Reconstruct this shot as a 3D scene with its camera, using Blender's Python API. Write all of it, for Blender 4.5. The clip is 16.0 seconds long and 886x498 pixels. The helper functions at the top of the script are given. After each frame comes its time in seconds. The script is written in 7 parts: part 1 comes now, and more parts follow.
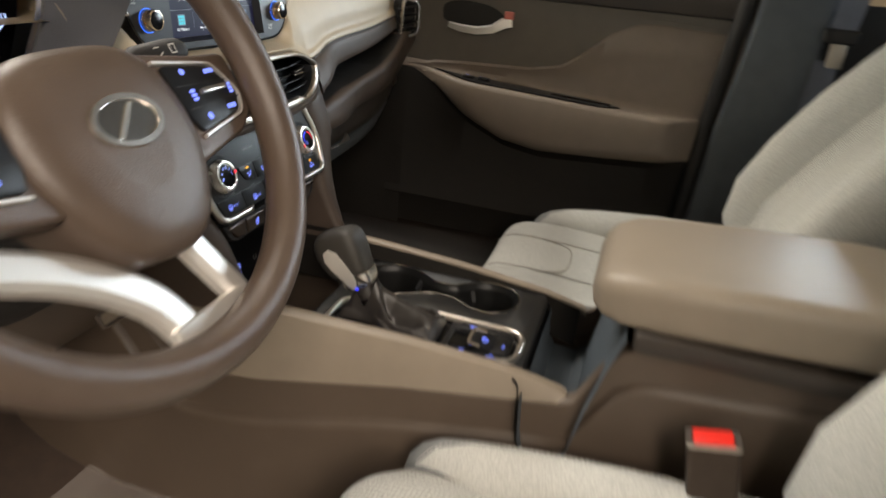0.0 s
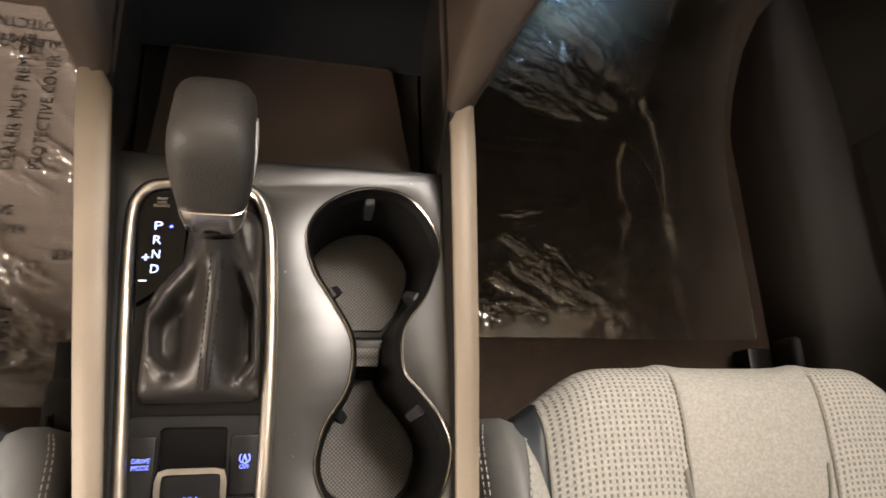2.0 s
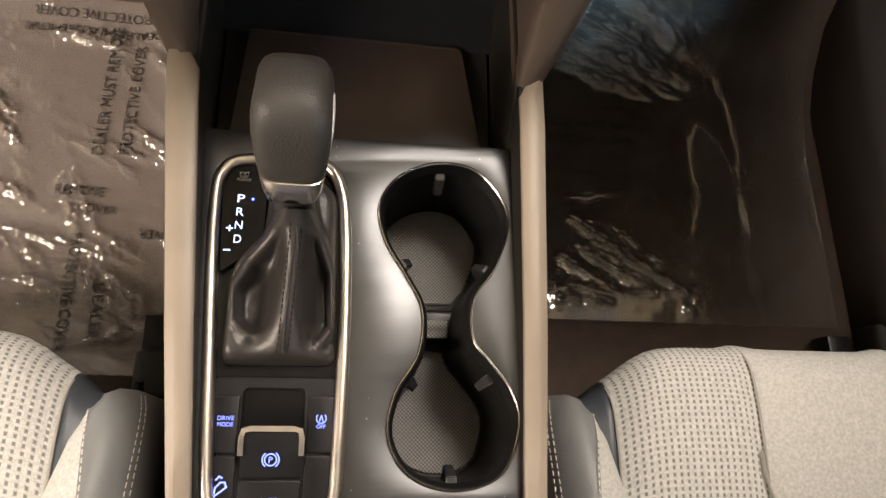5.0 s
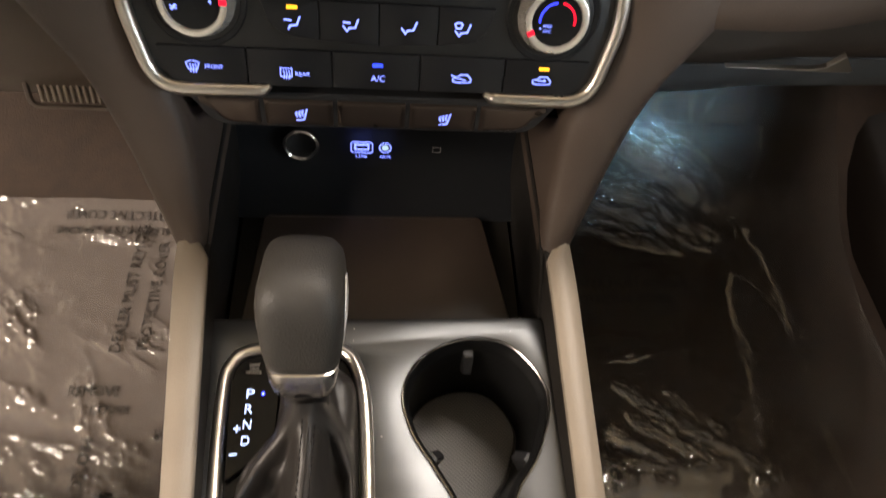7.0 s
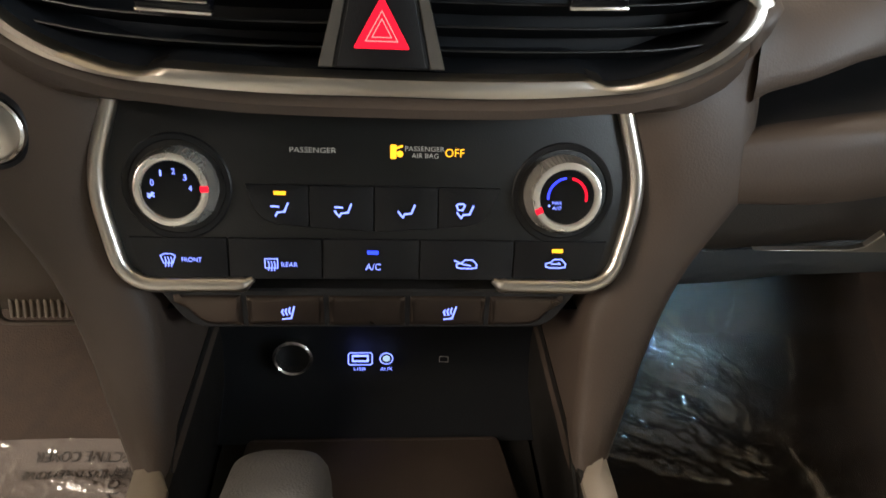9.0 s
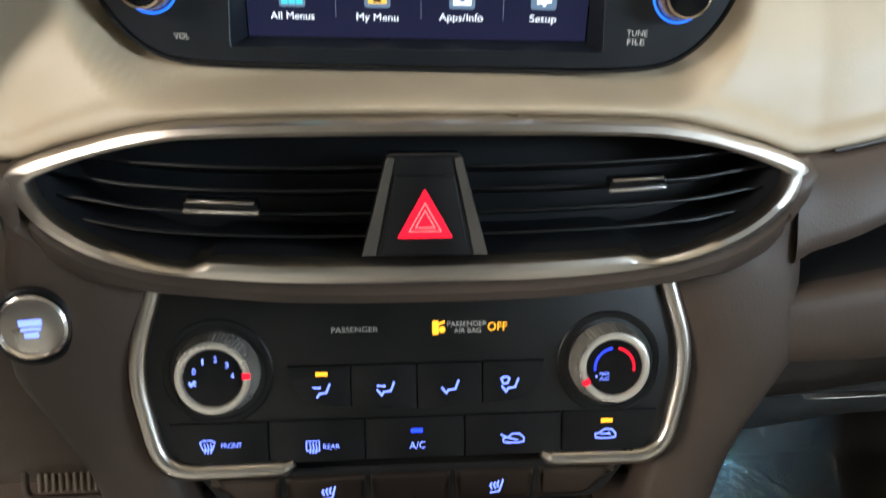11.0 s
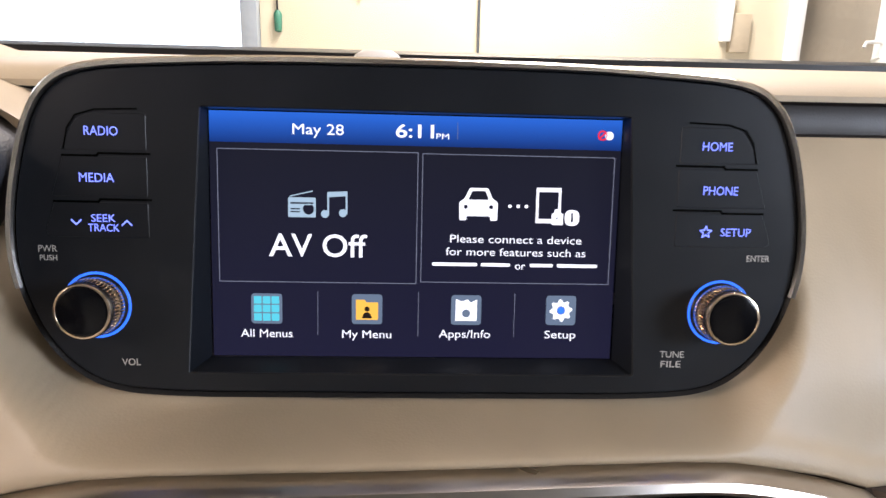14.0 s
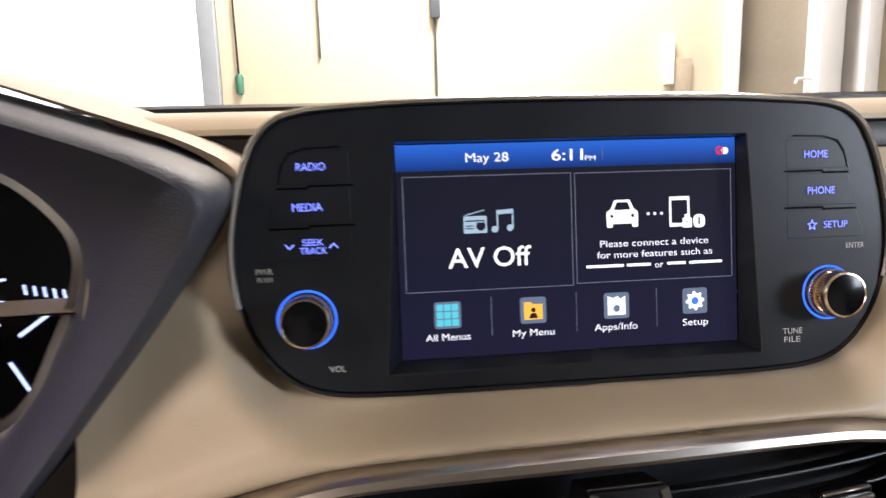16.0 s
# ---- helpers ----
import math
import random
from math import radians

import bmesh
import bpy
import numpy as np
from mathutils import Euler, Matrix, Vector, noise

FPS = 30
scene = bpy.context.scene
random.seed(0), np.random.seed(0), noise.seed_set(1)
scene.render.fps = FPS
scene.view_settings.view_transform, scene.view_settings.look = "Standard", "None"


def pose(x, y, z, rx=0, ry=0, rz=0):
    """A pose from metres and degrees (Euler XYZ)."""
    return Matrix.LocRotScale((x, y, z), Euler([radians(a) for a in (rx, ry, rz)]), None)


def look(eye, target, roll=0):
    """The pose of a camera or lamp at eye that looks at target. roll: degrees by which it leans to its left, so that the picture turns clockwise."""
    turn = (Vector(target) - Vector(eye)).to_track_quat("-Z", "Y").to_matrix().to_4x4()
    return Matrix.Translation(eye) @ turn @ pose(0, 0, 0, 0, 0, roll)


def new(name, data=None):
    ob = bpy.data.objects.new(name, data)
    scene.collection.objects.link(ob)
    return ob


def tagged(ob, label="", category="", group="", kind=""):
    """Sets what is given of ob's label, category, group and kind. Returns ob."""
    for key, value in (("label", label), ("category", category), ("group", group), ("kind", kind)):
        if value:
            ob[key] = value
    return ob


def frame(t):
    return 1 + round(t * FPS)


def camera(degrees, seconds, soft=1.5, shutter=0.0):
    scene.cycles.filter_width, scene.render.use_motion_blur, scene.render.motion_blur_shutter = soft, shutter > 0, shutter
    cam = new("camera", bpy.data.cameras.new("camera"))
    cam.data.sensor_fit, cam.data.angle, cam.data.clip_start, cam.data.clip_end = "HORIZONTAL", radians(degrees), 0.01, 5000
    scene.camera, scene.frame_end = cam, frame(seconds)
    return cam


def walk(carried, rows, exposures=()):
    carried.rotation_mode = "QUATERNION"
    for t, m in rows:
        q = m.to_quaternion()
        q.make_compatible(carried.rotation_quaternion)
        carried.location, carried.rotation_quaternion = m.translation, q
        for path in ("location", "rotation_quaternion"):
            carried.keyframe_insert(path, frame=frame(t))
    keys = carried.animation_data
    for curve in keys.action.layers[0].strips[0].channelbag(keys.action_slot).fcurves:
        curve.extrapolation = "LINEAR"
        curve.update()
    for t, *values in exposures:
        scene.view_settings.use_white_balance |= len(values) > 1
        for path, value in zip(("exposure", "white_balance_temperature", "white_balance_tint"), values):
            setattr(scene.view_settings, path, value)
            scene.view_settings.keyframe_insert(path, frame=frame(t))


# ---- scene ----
cam = camera(68.0, 16.0, shutter=0.4)
PATH = [
    (0, (-0.694, -0.496, 0.727), (1.062, -0.012, -0.1), 5.3),
    (0.2, (-0.573, -0.474, 0.741), (1.142, 0.095, -0.116), 8.3),
    (0.4, (-0.467, -0.458, 0.758), (1.17, 0.238, -0.156), 10.8),
    (0.5, (-0.433, -0.446, 0.775), (1.151, 0.298, -0.194), 12.8),
    (0.6, (-0.415, -0.444, 0.77), (1.112, 0.361, -0.241), 13.8),
    (0.8, (-0.353, -0.438, 0.76), (0.939, 0.441, -0.488), 17.2),
    (1, (-0.305, -0.439, 0.77), (0.701, 0.361, -0.762), 21.2),
    (1.2, (-0.212, -0.407, 0.756), (0.589, 0.264, -0.949), 27.5),
    (1.5, (-0.089, -0.361, 0.723), (0.649, 0.235, -1.038), 38.1),
    (2, (-0.009, -0.362, 0.727), (0.499, 0.26, -1.104), 39.6),
    (2.5, (-0.006, -0.367, 0.729), (0.395, 0.249, -1.13), 34.3),
    (3, (-0.005, -0.374, 0.723), (0.356, 0.268, -1.137), 31.0),
    (3.5, (-0.011, -0.378, 0.729), (0.329, 0.224, -1.147), 31.1),
    (6, (-0.014, -0.378, 0.728), (0.276, 0.257, -1.146), 25.0),
    (6.5, (-0.007, -0.373, 0.72), (0.246, 0.462, -1.08), 16.3),
    (7, (-0.005, -0.357, 0.696), (0.205, 0.716, -0.979), 10.0),
    (7.5, (0.001, -0.344, 0.666), (0.19, 0.942, -0.852), 7.0),
    (8, (0.004, -0.341, 0.648), (0.193, 1.087, -0.739), 5.9),
    (10.5, (-0.006, -0.329, 0.64), (0.115, 1.401, -0.353), 1.9),
    (11, (-0.011, -0.314, 0.673), (0.123, 1.439, -0.281), 1.1),
    (11.5, (-0.008, -0.312, 0.696), (0.139, 1.472, -0.197), 0.7),
    (12, (-0.008, -0.301, 0.723), (0.124, 1.53, -0.071), 0.6),
    (12.5, (-0.009, -0.281, 0.736), (0.126, 1.578, 0.011), 1.3),
    (13, (-0.007, -0.265, 0.733), (0.15, 1.626, 0.102), 2.1),
    (13.5, (-0.003, -0.249, 0.726), (0.157, 1.663, 0.163), 2.1),
    (14, (-0.011, -0.241, 0.718), (0.158, 1.689, 0.222), 1.3),
    (14.5, (-0.019, -0.226, 0.703), (0.172, 1.713, 0.255), 0.2),
    (15, (-0.03, -0.219, 0.693), (0.184, 1.73, 0.296), -0.6),
    (15.5, (-0.056, -0.231, 0.699), (0.198, 1.716, 0.321), -0.9),
    (16, (-0.1, -0.272, 0.71), (0.204, 1.674, 0.366), -1.6),
]
walk(cam, [(t, look(eye, target, roll)) for t, eye, target, roll in PATH], exposures=((0, 0.15, 6350, 10), (0.25, 0.15, 6300, 10), (0.5, 0.3, 6100, 9), (0.9, 0.36, 6450, 12), (1.6, 0.92, 6600, 14), (6.2, 0.92, 6550, 14), (7.5, 0.7, 6450, 12), (9.5, 0.6, 6350, 10), (10.5, 0.58, 6350, 11), (11, 0.6, 5800, 6), (11.5, 0.72, 6050, 9), (12.0, 0.64, 6350, 12), (12.5, 0.42, 6300, 13), (13.5, 0.2, 6150, 20), (15.5, 0.23, 6200, 20), (16, 0.18, 6250, 20)))

# ---- light and surroundings ----
world = bpy.data.worlds.new("world")
scene.world = world
world.use_nodes = True
world.node_tree.nodes["Background"].inputs[0].default_value = (0.75, 0.85, 1.0, 1)
world.node_tree.nodes["Background"].inputs[1].default_value = 0.6


def area(name, eye, target, w, h, watts, colour, spread=180):
    d = bpy.data.lights.new(name, "AREA")
    d.shape, d.size, d.size_y, d.energy, d.color = "RECTANGLE", w, h, watts, colour
    d.spread = radians(spread)
    ob = new(name, d)
    ob.matrix_world = look(eye, target)
    return ob


# hall lamps by the open driver's door and ahead, cool daylight by the passenger side
area("hall_lamp", (-2.3, -1.4, 1.95), (-0.2, -0.3, 0.45), 0.9, 1.3, 84, (1.0, 0.86, 0.71))
area("hall_lamp", (1.0, 1.15, 3.15), (0.0, -0.4, 0.3), 1.2, 0.8, 72, (1.0, 0.91, 0.80))
area("hall_lamp", (0.75, 2.7, 3.2), (0.75, 3.8, 0.8), 1.4, 0.6, 240, (1.0, 0.95, 0.84))
area("window_daylight", (2.3, -1.7, 1.25), (0.1, -0.02, 0.62), 1.0, 0.8, 76, (0.84, 0.94, 1.0))
# unseen cool fill, added to put blue streaks on the passenger film
area("footwell_fill", (0.43, 0.135, 0.402), (0.32, 0.25, 0.08), 0.10, 0.05, 0.5, (0.38, 0.70, 1.0), 58)


# ---- materials ----
def material(name, colour, rough=0.5, metal=0.0, grain=0.0, grain_size=0.001, mottle=0.12, mottle_size=0.03, coat=0.0, spec=0.5):
    m = bpy.data.materials.new(name)
    m.use_nodes = True
    nt = m.node_tree
    b = nt.nodes["Principled BSDF"]
    b.inputs["Roughness"].default_value, b.inputs["Metallic"].default_value = rough, metal
    b.inputs["Coat Weight"].default_value, b.inputs["Specular IOR Level"].default_value = coat, spec
    co = nt.nodes.new("ShaderNodeTexCoord")
    n = nt.nodes.new("ShaderNodeTexNoise")
    n.inputs["Scale"].default_value, n.inputs["Detail"].default_value = 1 / mottle_size, 4
    nt.links.new(co.outputs["Object"], n.inputs["Vector"])
    ramp = nt.nodes.new("ShaderNodeMapRange")
    ramp.inputs["From Min"].default_value, ramp.inputs["From Max"].default_value = 0.3, 0.7
    ramp.inputs["To Min"].default_value, ramp.inputs["To Max"].default_value = 1 - mottle, 1 + mottle
    nt.links.new(n.outputs["Fac"], ramp.inputs["Value"])
    mul = nt.nodes.new("ShaderNodeVectorMath")
    mul.operation = "SCALE"
    mul.inputs[0].default_value = colour
    nt.links.new(ramp.outputs[0], mul.inputs["Scale"])
    nt.links.new(mul.outputs[0], b.inputs["Base Color"])
    r2 = nt.nodes.new("ShaderNodeMapRange")
    r2.inputs["To Min"].default_value, r2.inputs["To Max"].default_value = max(0.02, rough * 0.8), min(1, rough * 1.2)
    nt.links.new(n.outputs["Fac"], r2.inputs["Value"])
    nt.links.new(r2.outputs[0], b.inputs["Roughness"])
    if grain:
        v = nt.nodes.new("ShaderNodeTexVoronoi")
        v.inputs["Scale"].default_value = 1 / grain_size
        nt.links.new(co.outputs["Object"], v.inputs["Vector"])
        bump = nt.nodes.new("ShaderNodeBump")
        bump.inputs["Strength"].default_value, bump.inputs["Distance"].default_value = grain, grain_size * 0.3
        nt.links.new(v.outputs["Distance"], bump.inputs["Height"])
        nt.links.new(bump.outputs[0], b.inputs["Normal"])
    return m


def glow(name, colour, strength):
    m = bpy.data.materials.new(name)
    m.use_nodes = True
    b = m.node_tree.nodes["Principled BSDF"]
    b.inputs["Base Color"].default_value = (*[c * 0.1 for c in colour], 1)
    b.inputs["Emission Color"].default_value = (*colour, 1)
    b.inputs["Emission Strength"].default_value = strength
    b.inputs["Roughness"].default_value, b.inputs["Specular IOR Level"].default_value = 0.3, 0.12
    return m


BEIGE = material("beige_vinyl", (0.455, 0.370, 0.255), 0.50, grain=0.14, grain_size=0.0011, mottle=0.04)
BROWN = material("brown_soft_plastic", (0.082, 0.060, 0.044), 0.47, grain=0.22, grain_size=0.0012, mottle=0.06)
# darker copy of BROWN, with the shade on the stack put into its colour
BROWN_SHADED = material("shaded_brown_plastic", (0.064, 0.046, 0.035), 0.55, grain=0.22, grain_size=0.0012, mottle=0.06, spec=0.35)
BROWN_DARK = material("dark_brown_plastic", (0.034, 0.027, 0.022), 0.5, grain=0.4, grain_size=0.001, mottle=0.08)
TAUPE = material("taupe_plastic", (0.240, 0.200, 0.156), 0.45, grain=0.3, grain_size=0.001, mottle=0.05)
GREY_SOFT = material("grey_green_plastic", (0.20, 0.20, 0.17), 0.5, grain=0.3, grain_size=0.001, mottle=0.05)
TRAY = material("brown_rubber", (0.043, 0.031, 0.024), 0.42, grain=0.3, grain_size=0.001, mottle=0.1)
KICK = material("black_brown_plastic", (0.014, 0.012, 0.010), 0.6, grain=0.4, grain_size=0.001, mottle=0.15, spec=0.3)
BLACK = material("black_plastic", (0.008, 0.008, 0.009), 0.36, grain=0.2, grain_size=0.0008, mottle=0.2, spec=0.26)
BLACK_SOFT = material("black_matt_plastic", (0.014, 0.013, 0.013), 0.6, grain=0.5, grain_size=0.001, mottle=0.15, spec=0.38)
GLOSS = material("black_gloss", (0.004, 0.004, 0.005), 0.16, mottle=0.1, spec=0.22)
CUP = material("cup_black", (0.007, 0.007, 0.007), 0.42, grain=0.2, grain_size=0.0008, mottle=0.15, spec=0.35)
FIN = material("dark_rubber", (0.014, 0.014, 0.015), 0.5, mottle=0.1)
DUCT = material("duct_black", (0.008, 0.009, 0.011), 0.6, mottle=0.1, spec=0.3)
FACE = material("bezel_black", (0.008, 0.010, 0.014), 0.36, mottle=0.12, spec=0.42)
NAVY = material("hood_black_vinyl", (0.042, 0.045, 0.055), 0.55, grain=0.5, grain_size=0.0012, mottle=0.1)
CHROME = material("satin_chrome", (0.78, 0.74, 0.70), 0.23, 1.0, mottle=0.05)
SILVER = material("satin_silver", (0.55, 0.51, 0.46), 0.30, 1.0, mottle=0.06)
KNURL = material("knurled_chrome", (0.82, 0.77, 0.70), 0.27, 0.85, mottle=0.05)
KNURL_GOLD = material("warm_knurled_chrome", (0.86, 0.70, 0.52), 0.20, 1.0, mottle=0.05)
DISH = material("blue_gloss_plastic", (0.012, 0.05, 0.42), 0.14, mottle=0.05)
VENT_METAL = material("satin_vent_metal", (0.60, 0.55, 0.49), 0.30, 1.0, mottle=0.05)
GAP = material("black_gap", (0.002, 0.002, 0.002), 0.95, mottle=0.05, spec=0.05)
FRAME_METAL = material("satin_frame_metal", (0.66, 0.62, 0.57), 0.30, 1.0, mottle=0.04)
GROOVE = material("dark_seam_vinyl", (0.016, 0.012, 0.010), 0.5, grain=0.15, grain_size=0.001, mottle=0.08)
SILL = material("dark_sill_plastic", (0.012, 0.0085, 0.0065), 0.5, grain=0.3, grain_size=0.001, mottle=0.12, spec=0.3)
SPOKE = material("bright_satin_silver", (0.80, 0.77, 0.73), 0.42, 0.75, mottle=0.04)
DARK_CHROME = material("dark_chrome", (0.30, 0.28, 0.26), 0.22, 1.0, mottle=0.06)
COPPER_DARK = material("smoked_metal", (0.075, 0.056, 0.045), 0.30, 0.75, mottle=0.1)
LEATHER = material("black_leather", (0.024, 0.021, 0.019), 0.44, grain=0.22, grain_size=0.0013, mottle=0.15)
KNOB_SKIN = material("knob_leather", (0.030, 0.027, 0.023), 0.54, grain=0.55, grain_size=0.0011, mottle=0.1)
WHEEL_SKIN = material("wheel_leather", (0.086, 0.061, 0.046), 0.36, grain=0.6, grain_size=0.001, mottle=0.08)
SEAT_GREY = material("dark_grey_vinyl", (0.165, 0.172, 0.172), 0.5, grain=0.2, grain_size=0.0012, mottle=0.08)
SEAT_NAVY = material("slate_vinyl", (0.045, 0.054, 0.064), 0.45, grain=0.25, grain_size=0.0012, mottle=0.08)
CARPET = material("brown_carpet", (0.050, 0.033, 0.024), 0.95, grain=0.6, grain_size=0.002, mottle=0.2, mottle_size=0.02)
THREAD = material("white_thread", (0.62, 0.60, 0.55), 0.7, mottle=0.1)
# cord darker than the cloth, the seam's shade is in its colour
SEAM_SHADED = material("shadowed_seam_cord", (0.30, 0.285, 0.255), 0.9, mottle=0.1)
THREAD_BLACK = material("black_thread", (0.010, 0.009, 0.009), 0.95, mottle=0.1, spec=0.1)
THREAD_BROWN = material("brown_thread", (0.20, 0.16, 0.12), 0.7, mottle=0.1)
HEADLINER = material("grey_headliner", (0.42, 0.40, 0.36), 0.9, grain=0.6, grain_size=0.002, mottle=0.06)
BLUE_GREY = material("dark_trim_plastic", (0.075, 0.086, 0.098), 0.45, grain=0.4, grain_size=0.001, mottle=0.08)
RUBBER_BLUE = material("slate_pocket_liner", (0.07, 0.085, 0.10), 0.55, grain=0.5, grain_size=0.001, mottle=0.1)
PRINT = material("grey_print", (0.62, 0.60, 0.56), 0.5, mottle=0.05)
INK = material("black_ink", (0.012, 0.010, 0.009), 0.6, mottle=0.1)
WEBBING = material("belt_webbing", (0.12, 0.13, 0.16), 0.8, grain=0.9, grain_size=0.0015, mottle=0.1)
BRASS = material("socket_brass", (0.55, 0.42, 0.25), 0.3, 1.0, mottle=0.1)
RED_PLASTIC = material("red_plastic", (0.75, 0.03, 0.02), 0.3, mottle=0.05)
PINK = material("lock_tab_red", (0.55, 0.16, 0.13), 0.5, mottle=0.05)

BLUE = glow("blue_backlight", (0.20, 0.26, 1.0), 1.9)
BLUE_LAMP = glow("blue_indicator", (0.025, 0.05, 1.0), 2.0)
BLUE_DEEP = glow("deep_blue_light", (0.03, 0.04, 1.0), 2.2)
ICE = glow("white_blue_backlight", (0.50, 0.62, 1.0), 1.8)
AMBER = glow("amber_light", (1.0, 0.42, 0.02), 1.5)
RED = glow("red_light", (1.0, 0.01, 0.03), 1.1)
RED_PALE = glow("pale_red_light", (1.0, 0.30, 0.28), 0.9)
RING_BLUE = glow("ring_blue_light", (0.035, 0.17, 1.0), 1.4)
WHITE_UI = glow("screen_white", (0.95, 0.97, 1.0), 1.15)
GREY_UI = glow("screen_grey_line", (0.30, 0.33, 0.42), 0.55)
STEEL_UI = glow("screen_pale_blue", (0.45, 0.62, 0.72), 0.8)
CYAN_UI = glow("screen_cyan", (0.10, 0.62, 0.72), 0.95)
ORANGE_UI = glow("screen_orange", (1.0, 0.55, 0.08), 0.95)
SLATE_UI = glow("screen_slate", (0.16, 0.22, 0.30), 0.8)
RED_UI = glow("screen_red", (0.9, 0.03, 0.05), 0.9)


def screen_gradient(name, low, high, z0, z1, strength=1.0):
    m = glow(name, (0.03, 0.03, 0.04), strength)
    nt = m.node_tree
    co = nt.nodes.new("ShaderNodeTexCoord")
    sep = nt.nodes.new("ShaderNodeSeparateXYZ")
    nt.links.new(co.outputs["Object"], sep.inputs[0])
    mr = nt.nodes.new("ShaderNodeMapRange")
    mr.inputs["From Min"].default_value, mr.inputs["From Max"].default_value = z0, z1
    nt.links.new(sep.outputs["Z"], mr.inputs["Value"])
    mix = nt.nodes.new("ShaderNodeMix")
    mix.data_type = "RGBA"
    mix.inputs["A"].default_value, mix.inputs["B"].default_value = (*low, 1), (*high, 1)
    nt.links.new(mr.outputs[0], mix.inputs["Factor"])
    nt.links.new(mix.outputs["Result"], nt.nodes["Principled BSDF"].inputs["Emission Color"])
    return m


SCREEN_BG = screen_gradient("screen_dark_navy", (0.011, 0.011, 0.032), (0.010, 0.011, 0.018), 0.61, 0.70)
SCREEN_BAR = screen_gradient("screen_blue_bar", (0.006, 0.03, 0.16), (0.025, 0.14, 0.62), 0.694, 0.706)


def brushed_metal():
    m = material("brushed_dark_metal", (0.085, 0.087, 0.090), 0.35, 0.95, mottle=0.05)
    nt = m.node_tree
    b = nt.nodes["Principled BSDF"]
    co = nt.nodes.new("ShaderNodeTexCoord")
    mp = nt.nodes.new("ShaderNodeMapping")
    mp.inputs["Scale"].default_value = (1800, 25, 25)
    n = nt.nodes.new("ShaderNodeTexNoise")
    n.inputs["Scale"].default_value, n.inputs["Detail"].default_value = 1.0, 2
    nt.links.new(co.outputs["Object"], mp.inputs[0])
    nt.links.new(mp.outputs[0], n.inputs["Vector"])
    bump = nt.nodes.new("ShaderNodeBump")
    bump.inputs["Strength"].default_value, bump.inputs["Distance"].default_value = 0.10, 0.0002
    nt.links.new(n.outputs["Fac"], bump.inputs["Height"])
    nt.links.new(bump.outputs[0], b.inputs["Normal"])
    return m


PLATE = brushed_metal()


def cloth(name, colour, holes):
    """Woven seat cloth; with holes, rows of small dark dashes between raised ribs."""
    m = material(name, colour, 0.92, grain=0.9, grain_size=0.0010, mottle=0.17, mottle_size=0.0026)
    if not holes:
        return m
    nt = m.node_tree
    b = nt.nodes["Principled BSDF"]
    co = nt.nodes.new("ShaderNodeTexCoord")
    sep = nt.nodes.new("ShaderNodeSeparateXYZ")
    nt.links.new(co.outputs["Object"], sep.inputs[0])

    def wave(socket, pitch, shift):
        a = nt.nodes.new("ShaderNodeMath")
        a.operation = "MULTIPLY_ADD"
        a.inputs[1].default_value, a.inputs[2].default_value = 2 * math.pi / pitch, shift
        nt.links.new(socket, a.inputs[0])
        s = nt.nodes.new("ShaderNodeMath")
        s.operation = "SINE"
        nt.links.new(a.outputs[0], s.inputs[0])
        return s.outputs[0]
    along = nt.nodes.new("ShaderNodeMath")
    along.operation = "SUBTRACT"
    nt.links.new(sep.outputs["Y"], along.inputs[0])
    nt.links.new(sep.outputs["Z"], along.inputs[1])
    wx, wy = wave(sep.outputs["X"], 0.0055, 0), wave(along.outputs[0], 0.0048, 0)
    # long narrow gaps between the ribs
    thin = nt.nodes.new("ShaderNodeMath")
    thin.operation = "SUBTRACT"
    thin.inputs[1].default_value = 0.30
    nt.links.new(wx, thin.inputs[0])
    tall = nt.nodes.new("ShaderNodeMath")
    tall.operation = "MULTIPLY_ADD"
    tall.inputs[1].default_value, tall.inputs[2].default_value = 0.80, 0.22
    nt.links.new(wy, tall.inputs[0])
    low = nt.nodes.new("ShaderNodeMath")
    low.operation = "MINIMUM"
    nt.links.new(thin.outputs[0], low.inputs[0])
    nt.links.new(tall.outputs[0], low.inputs[1])
    mr = nt.nodes.new("ShaderNodeMapRange")
    mr.inputs["From Min"].default_value, mr.inputs["From Max"].default_value = -0.25, 0.55
    mr.inputs["To Min"].default_value, mr.inputs["To Max"].default_value = 1.08, 0.40
    nt.links.new(low.outputs[0], mr.inputs["Value"])
    old = b.inputs["Base Color"].links[0].from_socket
    sc = nt.nodes.new("ShaderNodeVectorMath")
    sc.operation = "SCALE"
    nt.links.new(old, sc.inputs[0])
    nt.links.new(mr.outputs[0], sc.inputs["Scale"])
    nt.links.new(sc.outputs[0], b.inputs["Base Color"])
    bump = nt.nodes.new("ShaderNodeBump")
    bump.inputs["Strength"].default_value, bump.inputs["Distance"].default_value = 0.6, 0.0012
    nt.links.new(mr.outputs[0], bump.inputs["Height"])
    nt.links.new(b.inputs["Normal"].links[0].from_socket, bump.inputs["Normal"])
    nt.links.new(bump.outputs[0], b.inputs["Normal"])
    return m


CLOTH = cloth("grey_beige_cloth", (0.435, 0.435, 0.410), False)
CLOTH_DOT = cloth("grey_beige_dotted_cloth", (0.435, 0.435, 0.410), True)


